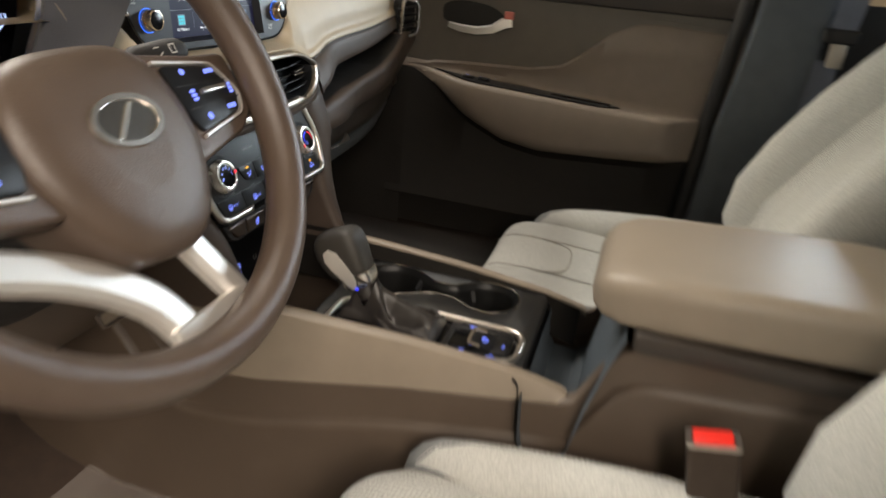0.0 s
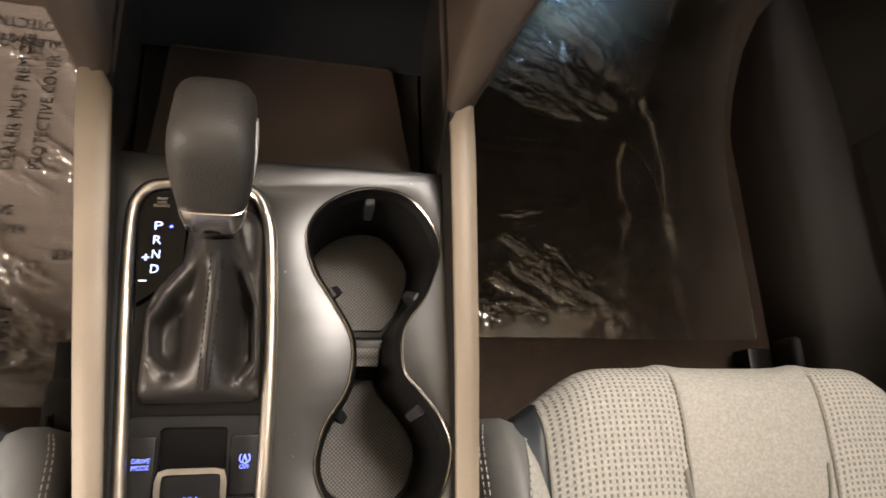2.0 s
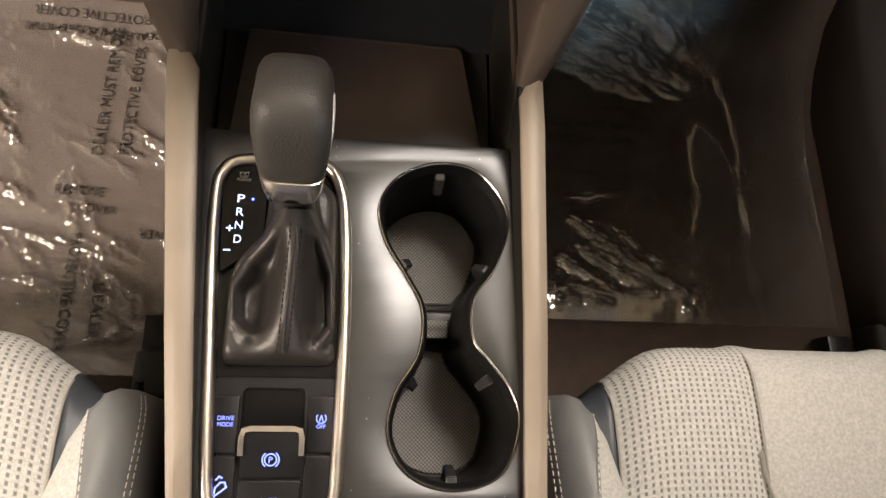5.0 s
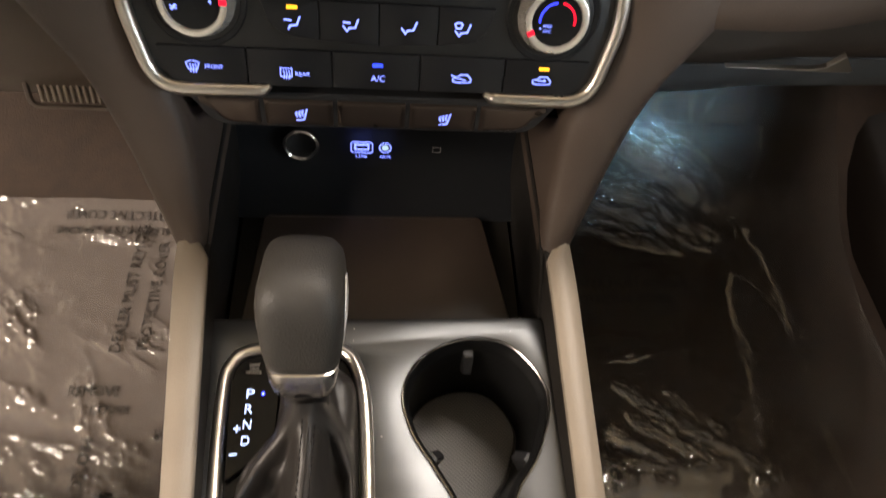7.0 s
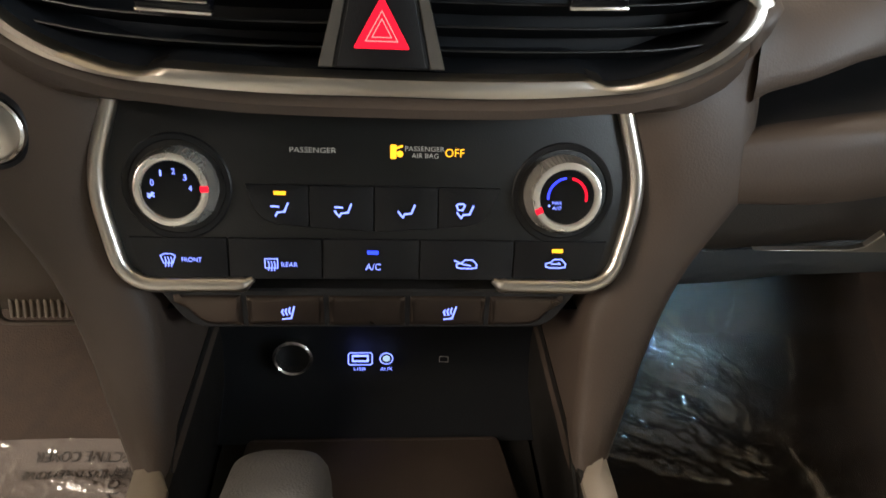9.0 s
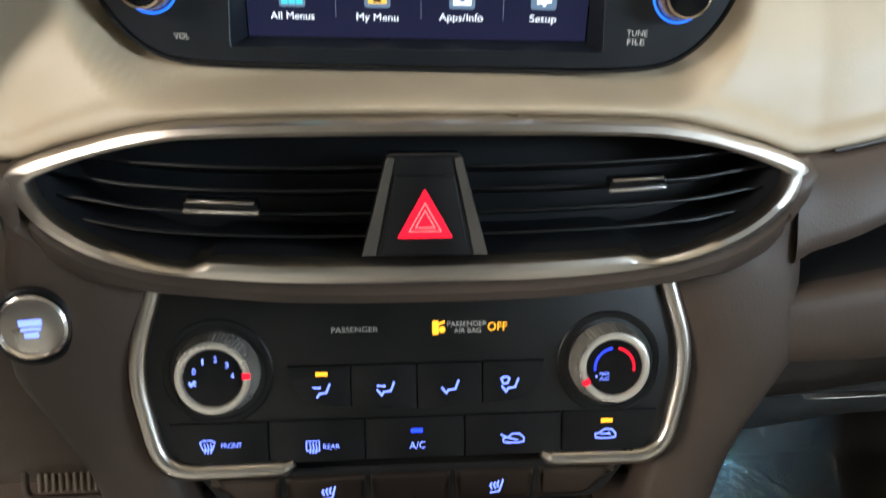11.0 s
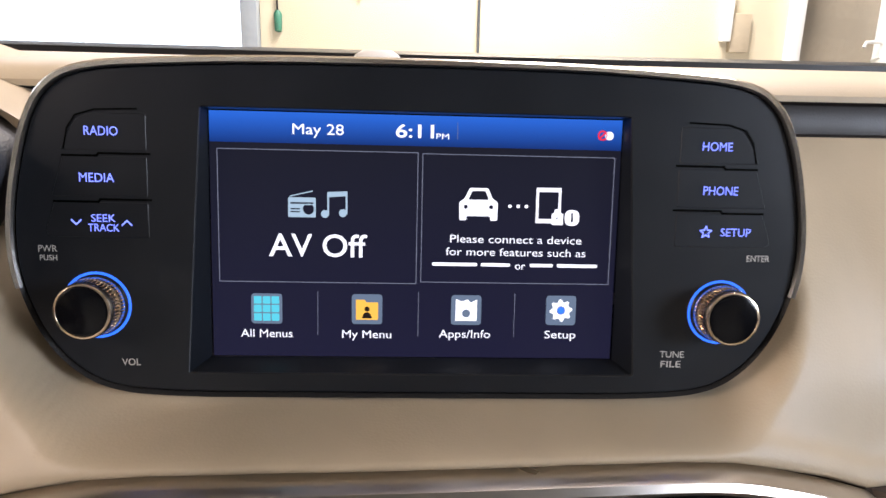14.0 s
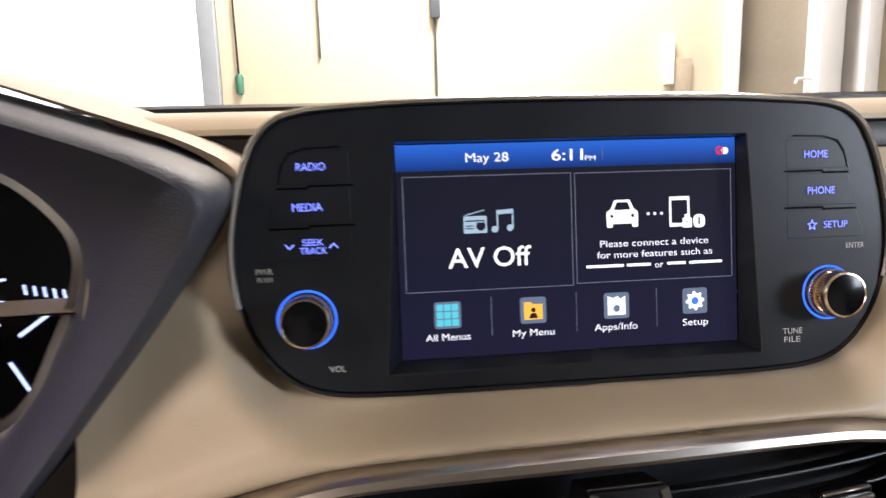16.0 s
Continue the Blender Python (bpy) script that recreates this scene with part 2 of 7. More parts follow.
def mat_insert():
    m = material("ribbed_rubber_insert", (0.20, 0.19, 0.18), 0.5, mottle=0.1)
    nt = m.node_tree
    b = nt.nodes["Principled BSDF"]
    co = nt.nodes.new("ShaderNodeTexCoord")
    mp = nt.nodes.new("ShaderNodeMapping")
    mp.inputs["Rotation"].default_value, mp.inputs["Scale"].default_value = (0, 0, radians(45)), (500, 500, 500)
    ch = nt.nodes.new("ShaderNodeTexVoronoi")
    ch.inputs["Randomness"].default_value, ch.inputs["Scale"].default_value = 0.0, 1.0
    nt.links.new(co.outputs["Object"], mp.inputs[0])
    nt.links.new(mp.outputs[0], ch.inputs["Vector"])
    mr = nt.nodes.new("ShaderNodeMapRange")
    mr.inputs["From Max"].default_value = 0.65
    mr.inputs["To Min"].default_value, mr.inputs["To Max"].default_value = 1.7, 0.25
    nt.links.new(ch.outputs["Distance"], mr.inputs["Value"])
    sc = nt.nodes.new("ShaderNodeVectorMath")
    sc.operation = "SCALE"
    nt.links.new(b.inputs["Base Color"].links[0].from_socket, sc.inputs[0])
    nt.links.new(mr.outputs[0], sc.inputs["Scale"])
    nt.links.new(sc.outputs[0], b.inputs["Base Color"])
    bump = nt.nodes.new("ShaderNodeBump")
    bump.inputs["Strength"].default_value, bump.inputs["Distance"].default_value = 0.6, 0.0006
    nt.links.new(mr.outputs[0], bump.inputs["Height"])
    nt.links.new(bump.outputs[0], b.inputs["Normal"])
    return m


INSERT = mat_insert()


def clear_film(name, tint, gloss, haze=0.0, rough=0.07):
    m = bpy.data.materials.new(name)
    m.use_nodes = True
    nt = m.node_tree
    nt.nodes.clear()
    out = nt.nodes.new("ShaderNodeOutputMaterial")
    tr = nt.nodes.new("ShaderNodeBsdfTransparent")
    tr.inputs[0].default_value = (*tint, 1)
    gl = nt.nodes.new("ShaderNodeBsdfGlossy")
    gl.inputs["Roughness"].default_value = rough
    lw = nt.nodes.new("ShaderNodeLayerWeight")
    lw.inputs[0].default_value = 0.5
    pw = nt.nodes.new("ShaderNodeMath")
    pw.operation = "POWER"
    pw.inputs[1].default_value = 3.0
    nt.links.new(lw.outputs["Facing"], pw.inputs[0])
    mad = nt.nodes.new("ShaderNodeMath")
    mad.operation = "MULTIPLY_ADD"
    mad.inputs[1].default_value, mad.inputs[2].default_value = gloss, 0.015 if gloss < 0.3 else (0.09 if haze > 0.05 else 0.12)
    nt.links.new(pw.outputs[0], mad.inputs[0])
    mix = nt.nodes.new("ShaderNodeMixShader")
    nt.links.new(mad.outputs[0], mix.inputs[0])
    nt.links.new(tr.outputs[0], mix.inputs[1])
    nt.links.new(gl.outputs[0], mix.inputs[2])
    if haze:
        df = nt.nodes.new("ShaderNodeBsdfDiffuse")
        df.inputs[0].default_value = (0.80, 0.71, 0.65, 1)
        mx = nt.nodes.new("ShaderNodeMixShader")
        mx.inputs[0].default_value = haze
        nt.links.new(mix.outputs[0], mx.inputs[1])
        nt.links.new(df.outputs[0], mx.inputs[2])
        mix = mx
    nt.links.new(mix.outputs[0], out.inputs[0])
    return m


FILM = clear_film("clear_plastic_film", (0.90, 0.89, 0.87), 0.7, 0.19, 0.06)
FILM_CLEAR = clear_film("clear_plastic_film_thin", (0.92, 0.92, 0.91), 0.6, 0.048, 0.05)
GLASS = clear_film("window_glass", (0.95, 0.97, 0.96), 0.15)


# ---- builders ----
def thing(name, label, category, at=(0, 0, 0), group="", kind=""):
    ob = new(name)
    ob.location = at
    ob.empty_display_size = 0.02
    return tagged(ob, label, category, group, kind)


def mesh_of(name, bm, mat, smooth=38):
    me = bpy.data.meshes.new(name)
    bm.normal_update()
    for f in bm.faces:
        f.smooth = True
    bm.to_mesh(me)
    bm.free()
    me.set_sharp_from_angle(angle=radians(smooth))
    me.materials.append(mat)
    return me


def origin_of(ob):
    p = Vector(ob.location)
    return p + origin_of(ob.parent) if ob.parent and ob.type == "EMPTY" else p


def part(name, bm, mat, parent=None, label="", smooth=38):
    ob = new(name, mesh_of(name, bm, mat, smooth))
    if parent:
        ob.parent = parent
        if parent.type == "EMPTY":
            ob.matrix_parent_inverse = Matrix.Translation(-Vector(parent.location))
    if label:
        ob["label"] = label
    return ob


def whole(name, bm, mat, label, category, group="", kind="", smooth=38):
    return tagged(part(name, bm, mat, None, "", smooth), label, category, group, kind)


def catmull(pts, n=6, closed=True):
    pts = [Vector(p) for p in pts]
    out, m = [], len(pts)
    for i in range(m if closed else m - 1):
        if closed:
            a, b, c, d = (pts[(i + k - 1) % m] for k in range(4))
        else:
            a, b, c, d = pts[max(i - 1, 0)], pts[i], pts[i + 1], pts[min(i + 2, m - 1)]
        for k in range(n):
            t = k / n
            out.append(0.5 * (2 * b + (c - a) * t + (2 * a - 5 * b + 4 * c - d) * t * t + (3 * b - a - 3 * c + d) * t ** 3))
    if not closed:
        out.append(pts[-1])
    return out


def rounded(pts, r, n=5):
    """A polygon with its corners rounded; r is one radius or one for each corner."""
    pts = [Vector((p[0], p[1])) for p in pts]
    out, m = [], len(pts)
    for i, p in enumerate(pts):
        ri = r[i] if isinstance(r, (list, tuple)) else r
        a, b = pts[i - 1] - p, pts[(i + 1) % m] - p
        ri = min(ri, a.length * 0.49, b.length * 0.49)
        if ri <= 0:
            out.append(p)
            continue
        s, e = p + a.normalized() * ri, p + b.normalized() * ri
        for k in range(n + 1):
            t = k / n
            out.append(s * (1 - t) ** 2 + p * 2 * t * (1 - t) + e * t * t)
    return out


def rect(x0, y0, x1, y1, r=0.0, n=4):
    return rounded([(x0, y0), (x1, y0), (x1, y1), (x0, y1)], r, n)


def circle(cx, cy, r, n=32):
    return [Vector((cx + r * math.cos(2 * math.pi * k / n), cy + r * math.sin(2 * math.pi * k / n))) for k in range(n)]


def offset(loop, d):
    """A loop moved inward by d."""
    m, out = len(loop), []
    area2 = sum(loop[i - 1][0] * loop[i][1] - loop[i][0] * loop[i - 1][1] for i in range(m))
    sgn = 1 if area2 > 0 else -1
    for i in range(m):
        a, b = Vector(loop[i - 1][:2]), Vector(loop[(i + 1) % m][:2])
        t = (b - a)
        if t.length < 1e-9:
            out.append(Vector(loop[i][:2]))
            continue
        t.normalize()
        out.append(Vector(loop[i][:2]) + Vector((-t.y, t.x)) * d * sgn)
    return out


def plate(loops, z0, z1, frame_m, bevel=0.0, segs=1):
    """A flat plate between two heights over a frame, with holes where loops lie inside loops."""
    cu = bpy.data.curves.new("shape", "CURVE")
    cu.dimensions, cu.fill_mode = "2D", "BOTH"
    cu.extrude = max((z1 - z0) / 2 - bevel, 0)
    cu.bevel_depth, cu.bevel_resolution, cu.offset = bevel, segs - 1, -bevel
    for lp in loops:
        sp = cu.splines.new("POLY")
        sp.points.add(len(lp) - 1)
        for q, p in zip(sp.points, lp):
            q.co = (p[0], p[1], 0, 1)
        sp.use_cyclic_u = True
    tmp = bpy.data.objects.new("shape", cu)
    bm = bmesh.new()
    me = tmp.to_mesh()
    bm.from_mesh(me)
    tmp.to_mesh_clear()
    bpy.data.objects.remove(tmp)
    bpy.data.curves.remove(cu)
    bmesh.ops.remove_doubles(bm, verts=bm.verts, dist=1e-6)
    bmesh.ops.transform(bm, matrix=frame_m @ Matrix.Translation((0, 0, (z0 + z1) / 2)), verts=bm.verts)
    return bm


def letters(text, u0, u1, v, h, frame_m, w=0.0002, bold=0.0):
    """Writing between u0 and u1 on a frame, with its middle at v and capitals h high."""
    cu = bpy.data.curves.new("text", "FONT")
    cu.body, cu.size, cu.align_x, cu.extrude, cu.offset, cu.resolution_u = text, 1, "LEFT", 0, bold, 3
    tmp = bpy.data.objects.new("text", cu)
    bm = bmesh.new()
    me = tmp.to_mesh()
    bm.from_mesh(me)
    tmp.to_mesh_clear()
    bpy.data.objects.remove(tmp)
    bpy.data.curves.remove(cu)
    xs, ys = [q.co.x for q in bm.verts], [q.co.y for q in bm.verts]
    cap = 0.70
    sx, sy = (u1 - u0) / (max(xs) - min(xs)), h / cap
    for q in bm.verts:
        q.co = ((q.co.x - min(xs)) * sx + u0, (q.co.y - cap / 2) * sy + v, w)
    bmesh.ops.transform(bm, matrix=frame_m, verts=bm.verts)
    return bm


def strokes(lines, width, frame_m, w=0.0002, bm=None):
    """Flat strokes along polylines, for pictograms."""
    bm = bm or bmesh.new()
    for ln in lines:
        for a, b in zip(ln[:-1], ln[1:]):
            a, b = Vector(a), Vector(b)
            d = b - a
            if d.length < 1e-7:
                continue
            d.normalize()
            s, e = Vector((-d.y, d.x)) * width / 2, d * width / 2
            q = [bm.verts.new(frame_m @ Vector((*p, w))) for p in (a - e - s, b + e - s, b + e + s, a - e + s)]
            bm.faces.new(q)
    return bm


def blobs(polys, frame_m, w=0.0002, bm=None):
    bm = bm or bmesh.new()
    for lp in polys:
        bm.faces.new([bm.verts.new(frame_m @ Vector((p[0], p[1], w))) for p in lp])
    return bm


def loft(rows, closed_u=False, closed_v=False, caps=False, bm=None):
    """A skin over rows of points; closed_u joins each row's ends, closed_v the first and last row."""
    bm = bm or bmesh.new()
    vs = [[bm.verts.new(p) for p in r] for r in rows]
    nr, nc = len(vs), len(vs[0])
    for i in range(nr if closed_v else nr - 1):
        for j in range(nc if closed_u else nc - 1):
            a, b, c, d = vs[i][j], vs[i][(j + 1) % nc], vs[(i + 1) % nr][(j + 1) % nc], vs[(i + 1) % nr][j]
            bm.faces.new((a, b, c, d))
    if caps:
        bm.faces.new(list(reversed(vs[0])))
        bm.faces.new(vs[-1])
    bmesh.ops.recalc_face_normals(bm, faces=bm.faces)
    return bm


def sweep(path, section, normal=None, closed=False, bm=None, scale=None):
    """A section (across, along the normal) swept along a path."""
    path = [Vector(p) for p in path]
    rows, m = [], len(path)
    for i, p in enumerate(path):
        a = path[i - 1] if (i > 0 or closed) else p
        b = path[(i + 1) % m] if (i < m - 1 or closed) else p
        t = (b - a).normalized()
        nn = Vector(normal[i]) if isinstance(normal, list) else Vector(normal or (0, 0, 1))
        nn = (nn - t * nn.dot(t))
        nn = nn.normalized() if nn.length > 1e-6 else Vector((1, 0, 0))
        s = t.cross(nn)
        k = scale[i] if scale else 1
        rows.append([p + s * q[0] * k + nn * q[1] * k for q in section])
    return loft(rows, closed_u=True, closed_v=closed, caps=not closed, bm=bm)


def disc_section(r, n=10):
    return [(r * math.cos(2 * math.pi * k / n), r * math.sin(2 * math.pi * k / n)) for k in range(n)]


def tube(path, r, closed=False, n=10, bm=None, normal=(0, 0, 1)):
    return sweep(path, disc_section(r, n), normal, closed, bm)


def lathe(profile, frame_m, n=40, bm=None):
    """A turned shape: profile of (radius, height) over a frame."""
    rows = []
    for k in range(n):
        a = 2 * math.pi * k / n
        rows.append([frame_m @ Vector((r * math.cos(a), r * math.sin(a), h)) for r, h in profile])
    return loft(rows, closed_v=True, bm=bm)


def block(size, m, bevel=0.002, segs=2, bm=None):
    """A box with rounded edges, size (x, y, z), at the pose m."""
    b2 = bmesh.new()
    bmesh.ops.create_cube(b2, size=1, matrix=Matrix.Diagonal((*size, 1)))
    if bevel:
        bmesh.ops.bevel(b2, geom=b2.edges[:], offset=bevel, segments=segs, affect="EDGES", profile=0.6)
    bmesh.ops.transform(b2, matrix=m, verts=b2.verts)
    if bm is None:
        return b2
    me = bpy.data.meshes.new("tmp")
    b2.to_mesh(me)
    b2.free()
    bm.from_mesh(me)
    bpy.data.meshes.remove(me)
    return bm


def plane_frame(o, u, v):
    u, v = Vector(u).normalized(), Vector(v)
    n = u.cross(v).normalized()
    v = n.cross(u)
    return Matrix((u, v, n)).transposed().to_4x4() if o is None else Matrix.Translation(o) @ Matrix((u, v, n)).transposed().to_4x4()


def lerp(a, b, t):
    return a + (b - a) * t


def smooth(a, b, x):
    t = min(max((x - a) / (b - a), 0), 1)
    return t * t * (3 - 2 * t)


def table_at(x, xs, ys):
    return float(np.interp(x, xs, ys))


def dashes(path, length, gap, r, lift, normal):
    """Stitches along a path: short rounded threads."""
    bm = bmesh.new()
    pts = [Vector(p) for p in path]
    run, nxt = 0.0, 0.0
    for a, b in zip(pts[:-1], pts[1:]):
        d = (b - a).length
        while nxt < run + d:
            p = a + (b - a) * ((nxt - run) / d)
            t = (b - a).normalized()
            n = Vector(normal).normalized() * lift
            tube([p + n * 0.2, p + t * length * 0.3 + n, p + t * length * 0.7 + n, p + t * length + n * 0.2], r, n=5, bm=bm, normal=normal)
            nxt += length + gap
        run += d
    return bm

# ---- shell of the car and hall: floor, roof, glass ----
FLOOR_Y = [-2.0, 0.10, 0.22, 0.36, 0.50]
FLOOR_Z = [0.015, 0.015, 0.05, 0.16, 0.36]


def floor_z(y):
    return table_at(y, FLOOR_Y, FLOOR_Z)


ys = [-2.0, -1.2, -0.6, -0.3, 0.0, 0.08, 0.14, 0.2, 0.26, 0.32, 0.38, 0.44, 0.50]
rows = [[(x, y, floor_z(y) + 0.004 * noise.noise((x * 6, y * 6, 0))) for x in np.linspace(-0.80, 0.80, 60)] for y in ys]
bm = loft(rows)
bmesh.ops.solidify(bm, geom=bm.faces[:], thickness=0.03)
whole("floor", bm, CARPET, "dark brown looped carpet floor of the footwells", "carpet", kind="structure")
whole("firewall", block((1.6, 0.03, 0.482), pose(0, 0.53, 0.490), 0.003), BLACK_SOFT, "black carpeted wall ahead of the footwells", "wall", kind="structure")

# sills beside the passenger's feet
rows = []
for y in np.linspace(-1.2, 0.40, 24):
    bulge = -0.03 * smooth(0.05, 0.3, y)
    rows.append([(x - bulge, y, z) for x, z in ((0.622, 0.0), (0.628, 0.040), (0.637, 0.070), (0.652, 0.084), (0.700, 0.094), (0.765, 0.120), (0.765, 0.0))])
whole("door_sill", loft(rows, caps=True), SILL, "dark brown plastic sill trim along the passenger footwell", "sill", kind="structure")

# windscreen, roof, quarter shell
rows = [[(x, 0.52 - 0.06 * (x / 0.7) ** 2 - s * 0.80, 0.745 + s * 0.42 + 0.02 * math.sin(math.pi * s)) for x in np.linspace(-0.72, 0.72, 16)] for s in np.linspace(0, 1, 10)]
wind = whole("windscreen", loft(rows), GLASS, "clear raked windscreen above the dashboard", "windscreen", kind="structure")
wind.visible_shadow = False
roof = []
for y in np.linspace(-0.27, -1.9, 10):
    roof.append([(x, y, 1.18 + 0.03 * (1 - (x / 0.7) ** 2)) for x in np.linspace(-0.76, 0.76, 14)])
bm = loft(roof)
bmesh.ops.solidify(bm, geom=bm.faces[:], thickness=0.03)
whole("ceiling", bm, HEADLINER, "pale grey woven headliner", "headliner", kind="structure")
for s in (-1, 1):
    whole("pillar_front", tube([(s * 0.70, 0.50, 0.74), (s * 0.68, 0.1, 0.98), (s * 0.66, -0.30, 1.18)], 0.035, n=10, normal=(1, 0, 0)), HEADLINER, "pale grey windscreen pillar trim", "pillar", kind="structure")
whole("roof_rail", tube([(-0.72, -0.30, 1.15), (-0.745, -0.9, 1.13), (-0.745, -1.9, 1.13)], 0.055, n=10, normal=(1, 0, 0)), HEADLINER, "pale grey roof rail above the open door", "roof rail", kind="structure")
whole("wall_side_left", block((0.04, 1.15, 1.2), pose(-0.775, -1.43, 0.6), 0.01), SEAT_GREY, "dark grey rear side trim", "wall", kind="structure")
whole("wall_rear", block((1.5, 0.05, 1.2), pose(0, -2.0, 0.6), 0.01), SEAT_GREY, "dark grey rear trim wall", "wall", kind="structure")

# black band along the foot of the windscreen
rows = [[(x, 0.455 + 0.01 * a - 0.03 * (x / 0.7) ** 2, 0.736 + b) for a, b in ((0, -0.002), (0, 0.007), (1.2, 0.011), (2, 0.010), (2, -0.01))] for x in np.linspace(-0.74, 0.74, 20)]
whole("trim_windscreen", loft(rows), BLACK, "black ceramic band at the foot of the windscreen", "trim", kind="structure")

# the hall outside
HALL = material("hall_paint", (0.66, 0.58, 0.42), 0.85, grain=0.3, grain_size=0.01, mottle=0.05, mottle_size=0.6)
WHITE_PAINT = material("white_frame_paint", (0.80, 0.80, 0.78), 0.5, mottle=0.03)
TAN_DOOR = material("tan_door_paint", (0.36, 0.31, 0.24), 0.6, mottle=0.05)
GREY_JAMB = material("blue_grey_steel", (0.30, 0.33, 0.36), 0.5, mottle=0.05)
TAN_WALL = material("tan_wall_paint", (0.46, 0.38, 0.27), 0.7, mottle=0.06)
HALL_FLOOR = material("grey_hall_floor", (0.35, 0.34, 0.32), 0.35, mottle=0.1, mottle_size=0.3)
SKYLIGHT = glow("daylight_backdrop", (0.90, 0.96, 1.0), 3.2)
whole("wall_underbody", block((1.52, 2.40, 0.40), pose(0, -0.75, -0.235), 0.04), BLACK_SOFT, "plain dark underside of the car", "car underside", kind="structure")
whole("ground", block((14, 14, 0.1), pose(0, 0, -0.50), 0), HALL_FLOOR, "polished grey hall floor", "floor", kind="structure")
FX = 3.8
whole("wall_front", block((3.10, 0.15, 3.6), pose(0.825, FX, 1.3), 0.004), HALL, "pale yellow painted hall wall ahead of the car", "wall", kind="structure")
whole("wall_front_side", block((3.0, 0.15, 3.6), pose(4.92, FX, 1.3), 0.004), HALL, "pale yellow painted hall wall beside the doorway", "wall", kind="structure")
whole("wall_front_lobby", block((1.4, 0.10, 3.6), pose(2.9, FX + 0.35, 1.3), 0.004), TAN_WALL, "tan painted wall behind the doorway", "wall", kind="structure")
whole("backdrop", block((7, 0.15, 3.6), pose(-4.0, FX + 1.6, 1.3), 0.004), SKYLIGHT, "bright daylight beyond the open bay", "backdrop", kind="structure")
whole("trim_jamb", block((0.09, 0.22, 3.6), pose(-0.772, FX - 0.05, 1.3), 0.006), GREY_JAMB, "grey-blue steel jamb of the open bay", "door jamb", kind="structure")
for x, w in ((2.404, 0.058), (3.072, 0.164), (3.372, 0.104)):
    whole("trim_jamb", block((w, 0.20, 3.6), pose(x, FX - 0.06, 1.3), 0.006), WHITE_PAINT, "white painted door jamb", "door jamb", kind="structure")
dr = thing("door", "tan hall door with a white lever handle, shut", "door", (2.71, FX, -0.45))
part("leaf", block((0.55, 0.045, 2.6), pose(2.712, FX, 0.85), 0.006), TAN_DOOR, dr)
part("handle", tube([(2.985, FX - 0.03, 0.90), (2.985, FX - 0.09, 0.92), (2.985, FX - 0.10, 0.99), (2.965, FX - 0.10, 1.005), (2.88, FX - 0.10, 1.000), (2.868, FX - 0.10, 0.97)], 0.011, n=8), WHITE_PAINT, dr, "white lever handle")
cd = thing("wall_conduit", "thin grey conduit with a clamp on the hall wall", "pipe", (0.51, FX - 0.1, -0.4))
part("pipe", tube([(0.515, FX - 0.09, -0.4), (0.511, FX - 0.09, 1.2), (0.511, FX - 0.09, 3.0)], 0.008, n=8), BLUE_GREY, cd)
part("clamp", block((0.06, 0.05, 0.16), pose(0.511, FX - 0.10, 1.46), 0.01), BLUE_GREY, cd)
whole("wall_mark", block((0.010, 0.02, 0.40), pose(-0.162, FX - 0.085, 1.36), 0.002), BLUE_GREY, "short dark slot in the hall wall", "wall slot")
wl = thing("wall_box", "white switch box on the hall wall", "switch box", (2.0, FX - 0.1, 0.9))
part("box", block((0.05, 0.06, 0.30), pose(1.985, FX - 0.10, 1.13), 0.008), WHITE_PAINT, wl)
part("cover", block((0.12, 0.04, 0.22), pose(2.075, FX - 0.09, 1.03), 0.006), TAN_WALL, wl, "tan cover plate")
hk = thing("hanging_cord", "thin dark cord with a green grip on the hall wall", "cord", (-0.62, FX - 0.09, 0.9))
part("cord", tube([(-0.632, FX - 0.09, 1.9), (-0.628, FX - 0.09, 1.4), (-0.624, FX - 0.09, 1.05)], 0.006, n=6), BLACK_SOFT, hk)
part("grip", lathe([(0.0, -0.06), (0.02, -0.05), (0.024, 0.04), (0.012, 0.06), (0.0, 0.06)], Matrix.Translation((-0.623, FX - 0.09, 1.02)), 12), material("green_grip", (0.03, 0.16, 0.10), 0.5), hk)
for nm, sz, m in (("wall_left", (0.1, 14, 3.6), pose(-6.5, 0, 1.3)), ("wall_right", (0.1, 14, 3.6), pose(6.5, 0, 1.3)), ("wall_back", (14, 0.1, 3.6), pose(0, -6.5, 1.3)), ("hall_ceiling", (14, 14, 0.1), pose(0, 0, 3.4))):
    whole(nm, block(sz, m, 0), TAN_WALL, "plain painted hall enclosure", "wall", kind="structure")

# ---- infotainment unit ----
DA, DT = radians(-2.3), radians(7)
FD = plane_frame((0, 0, 0.66), (math.cos(DA), math.sin(DA), 0), (-math.sin(DA) * math.sin(DT), math.cos(DA) * math.sin(DT), math.cos(DT))) @ pose(0, 0, 0, 0, 0, -0.3)
half = [(0.040, 0.0632), (0.085, 0.0618), (0.116, 0.0590), (0.1295, 0.0520), (0.1368, 0.0390), (0.1420, 0.0180), (0.1438, -0.0020), (0.1415, -0.0190), (0.1345, -0.0360), (0.1235, -0.0490), (0.1090, -0.0562), (0.085, -0.0585), (0.040, -0.0588)]
outline = catmull([(x, y) for x, y in half] + [(-x, y) for x, y in reversed(half)], 5)
unit = thing("infotainment_unit", "black floating touchscreen unit with a thin chrome rim, switched on", "car display", (0, 0.03, 0.62))
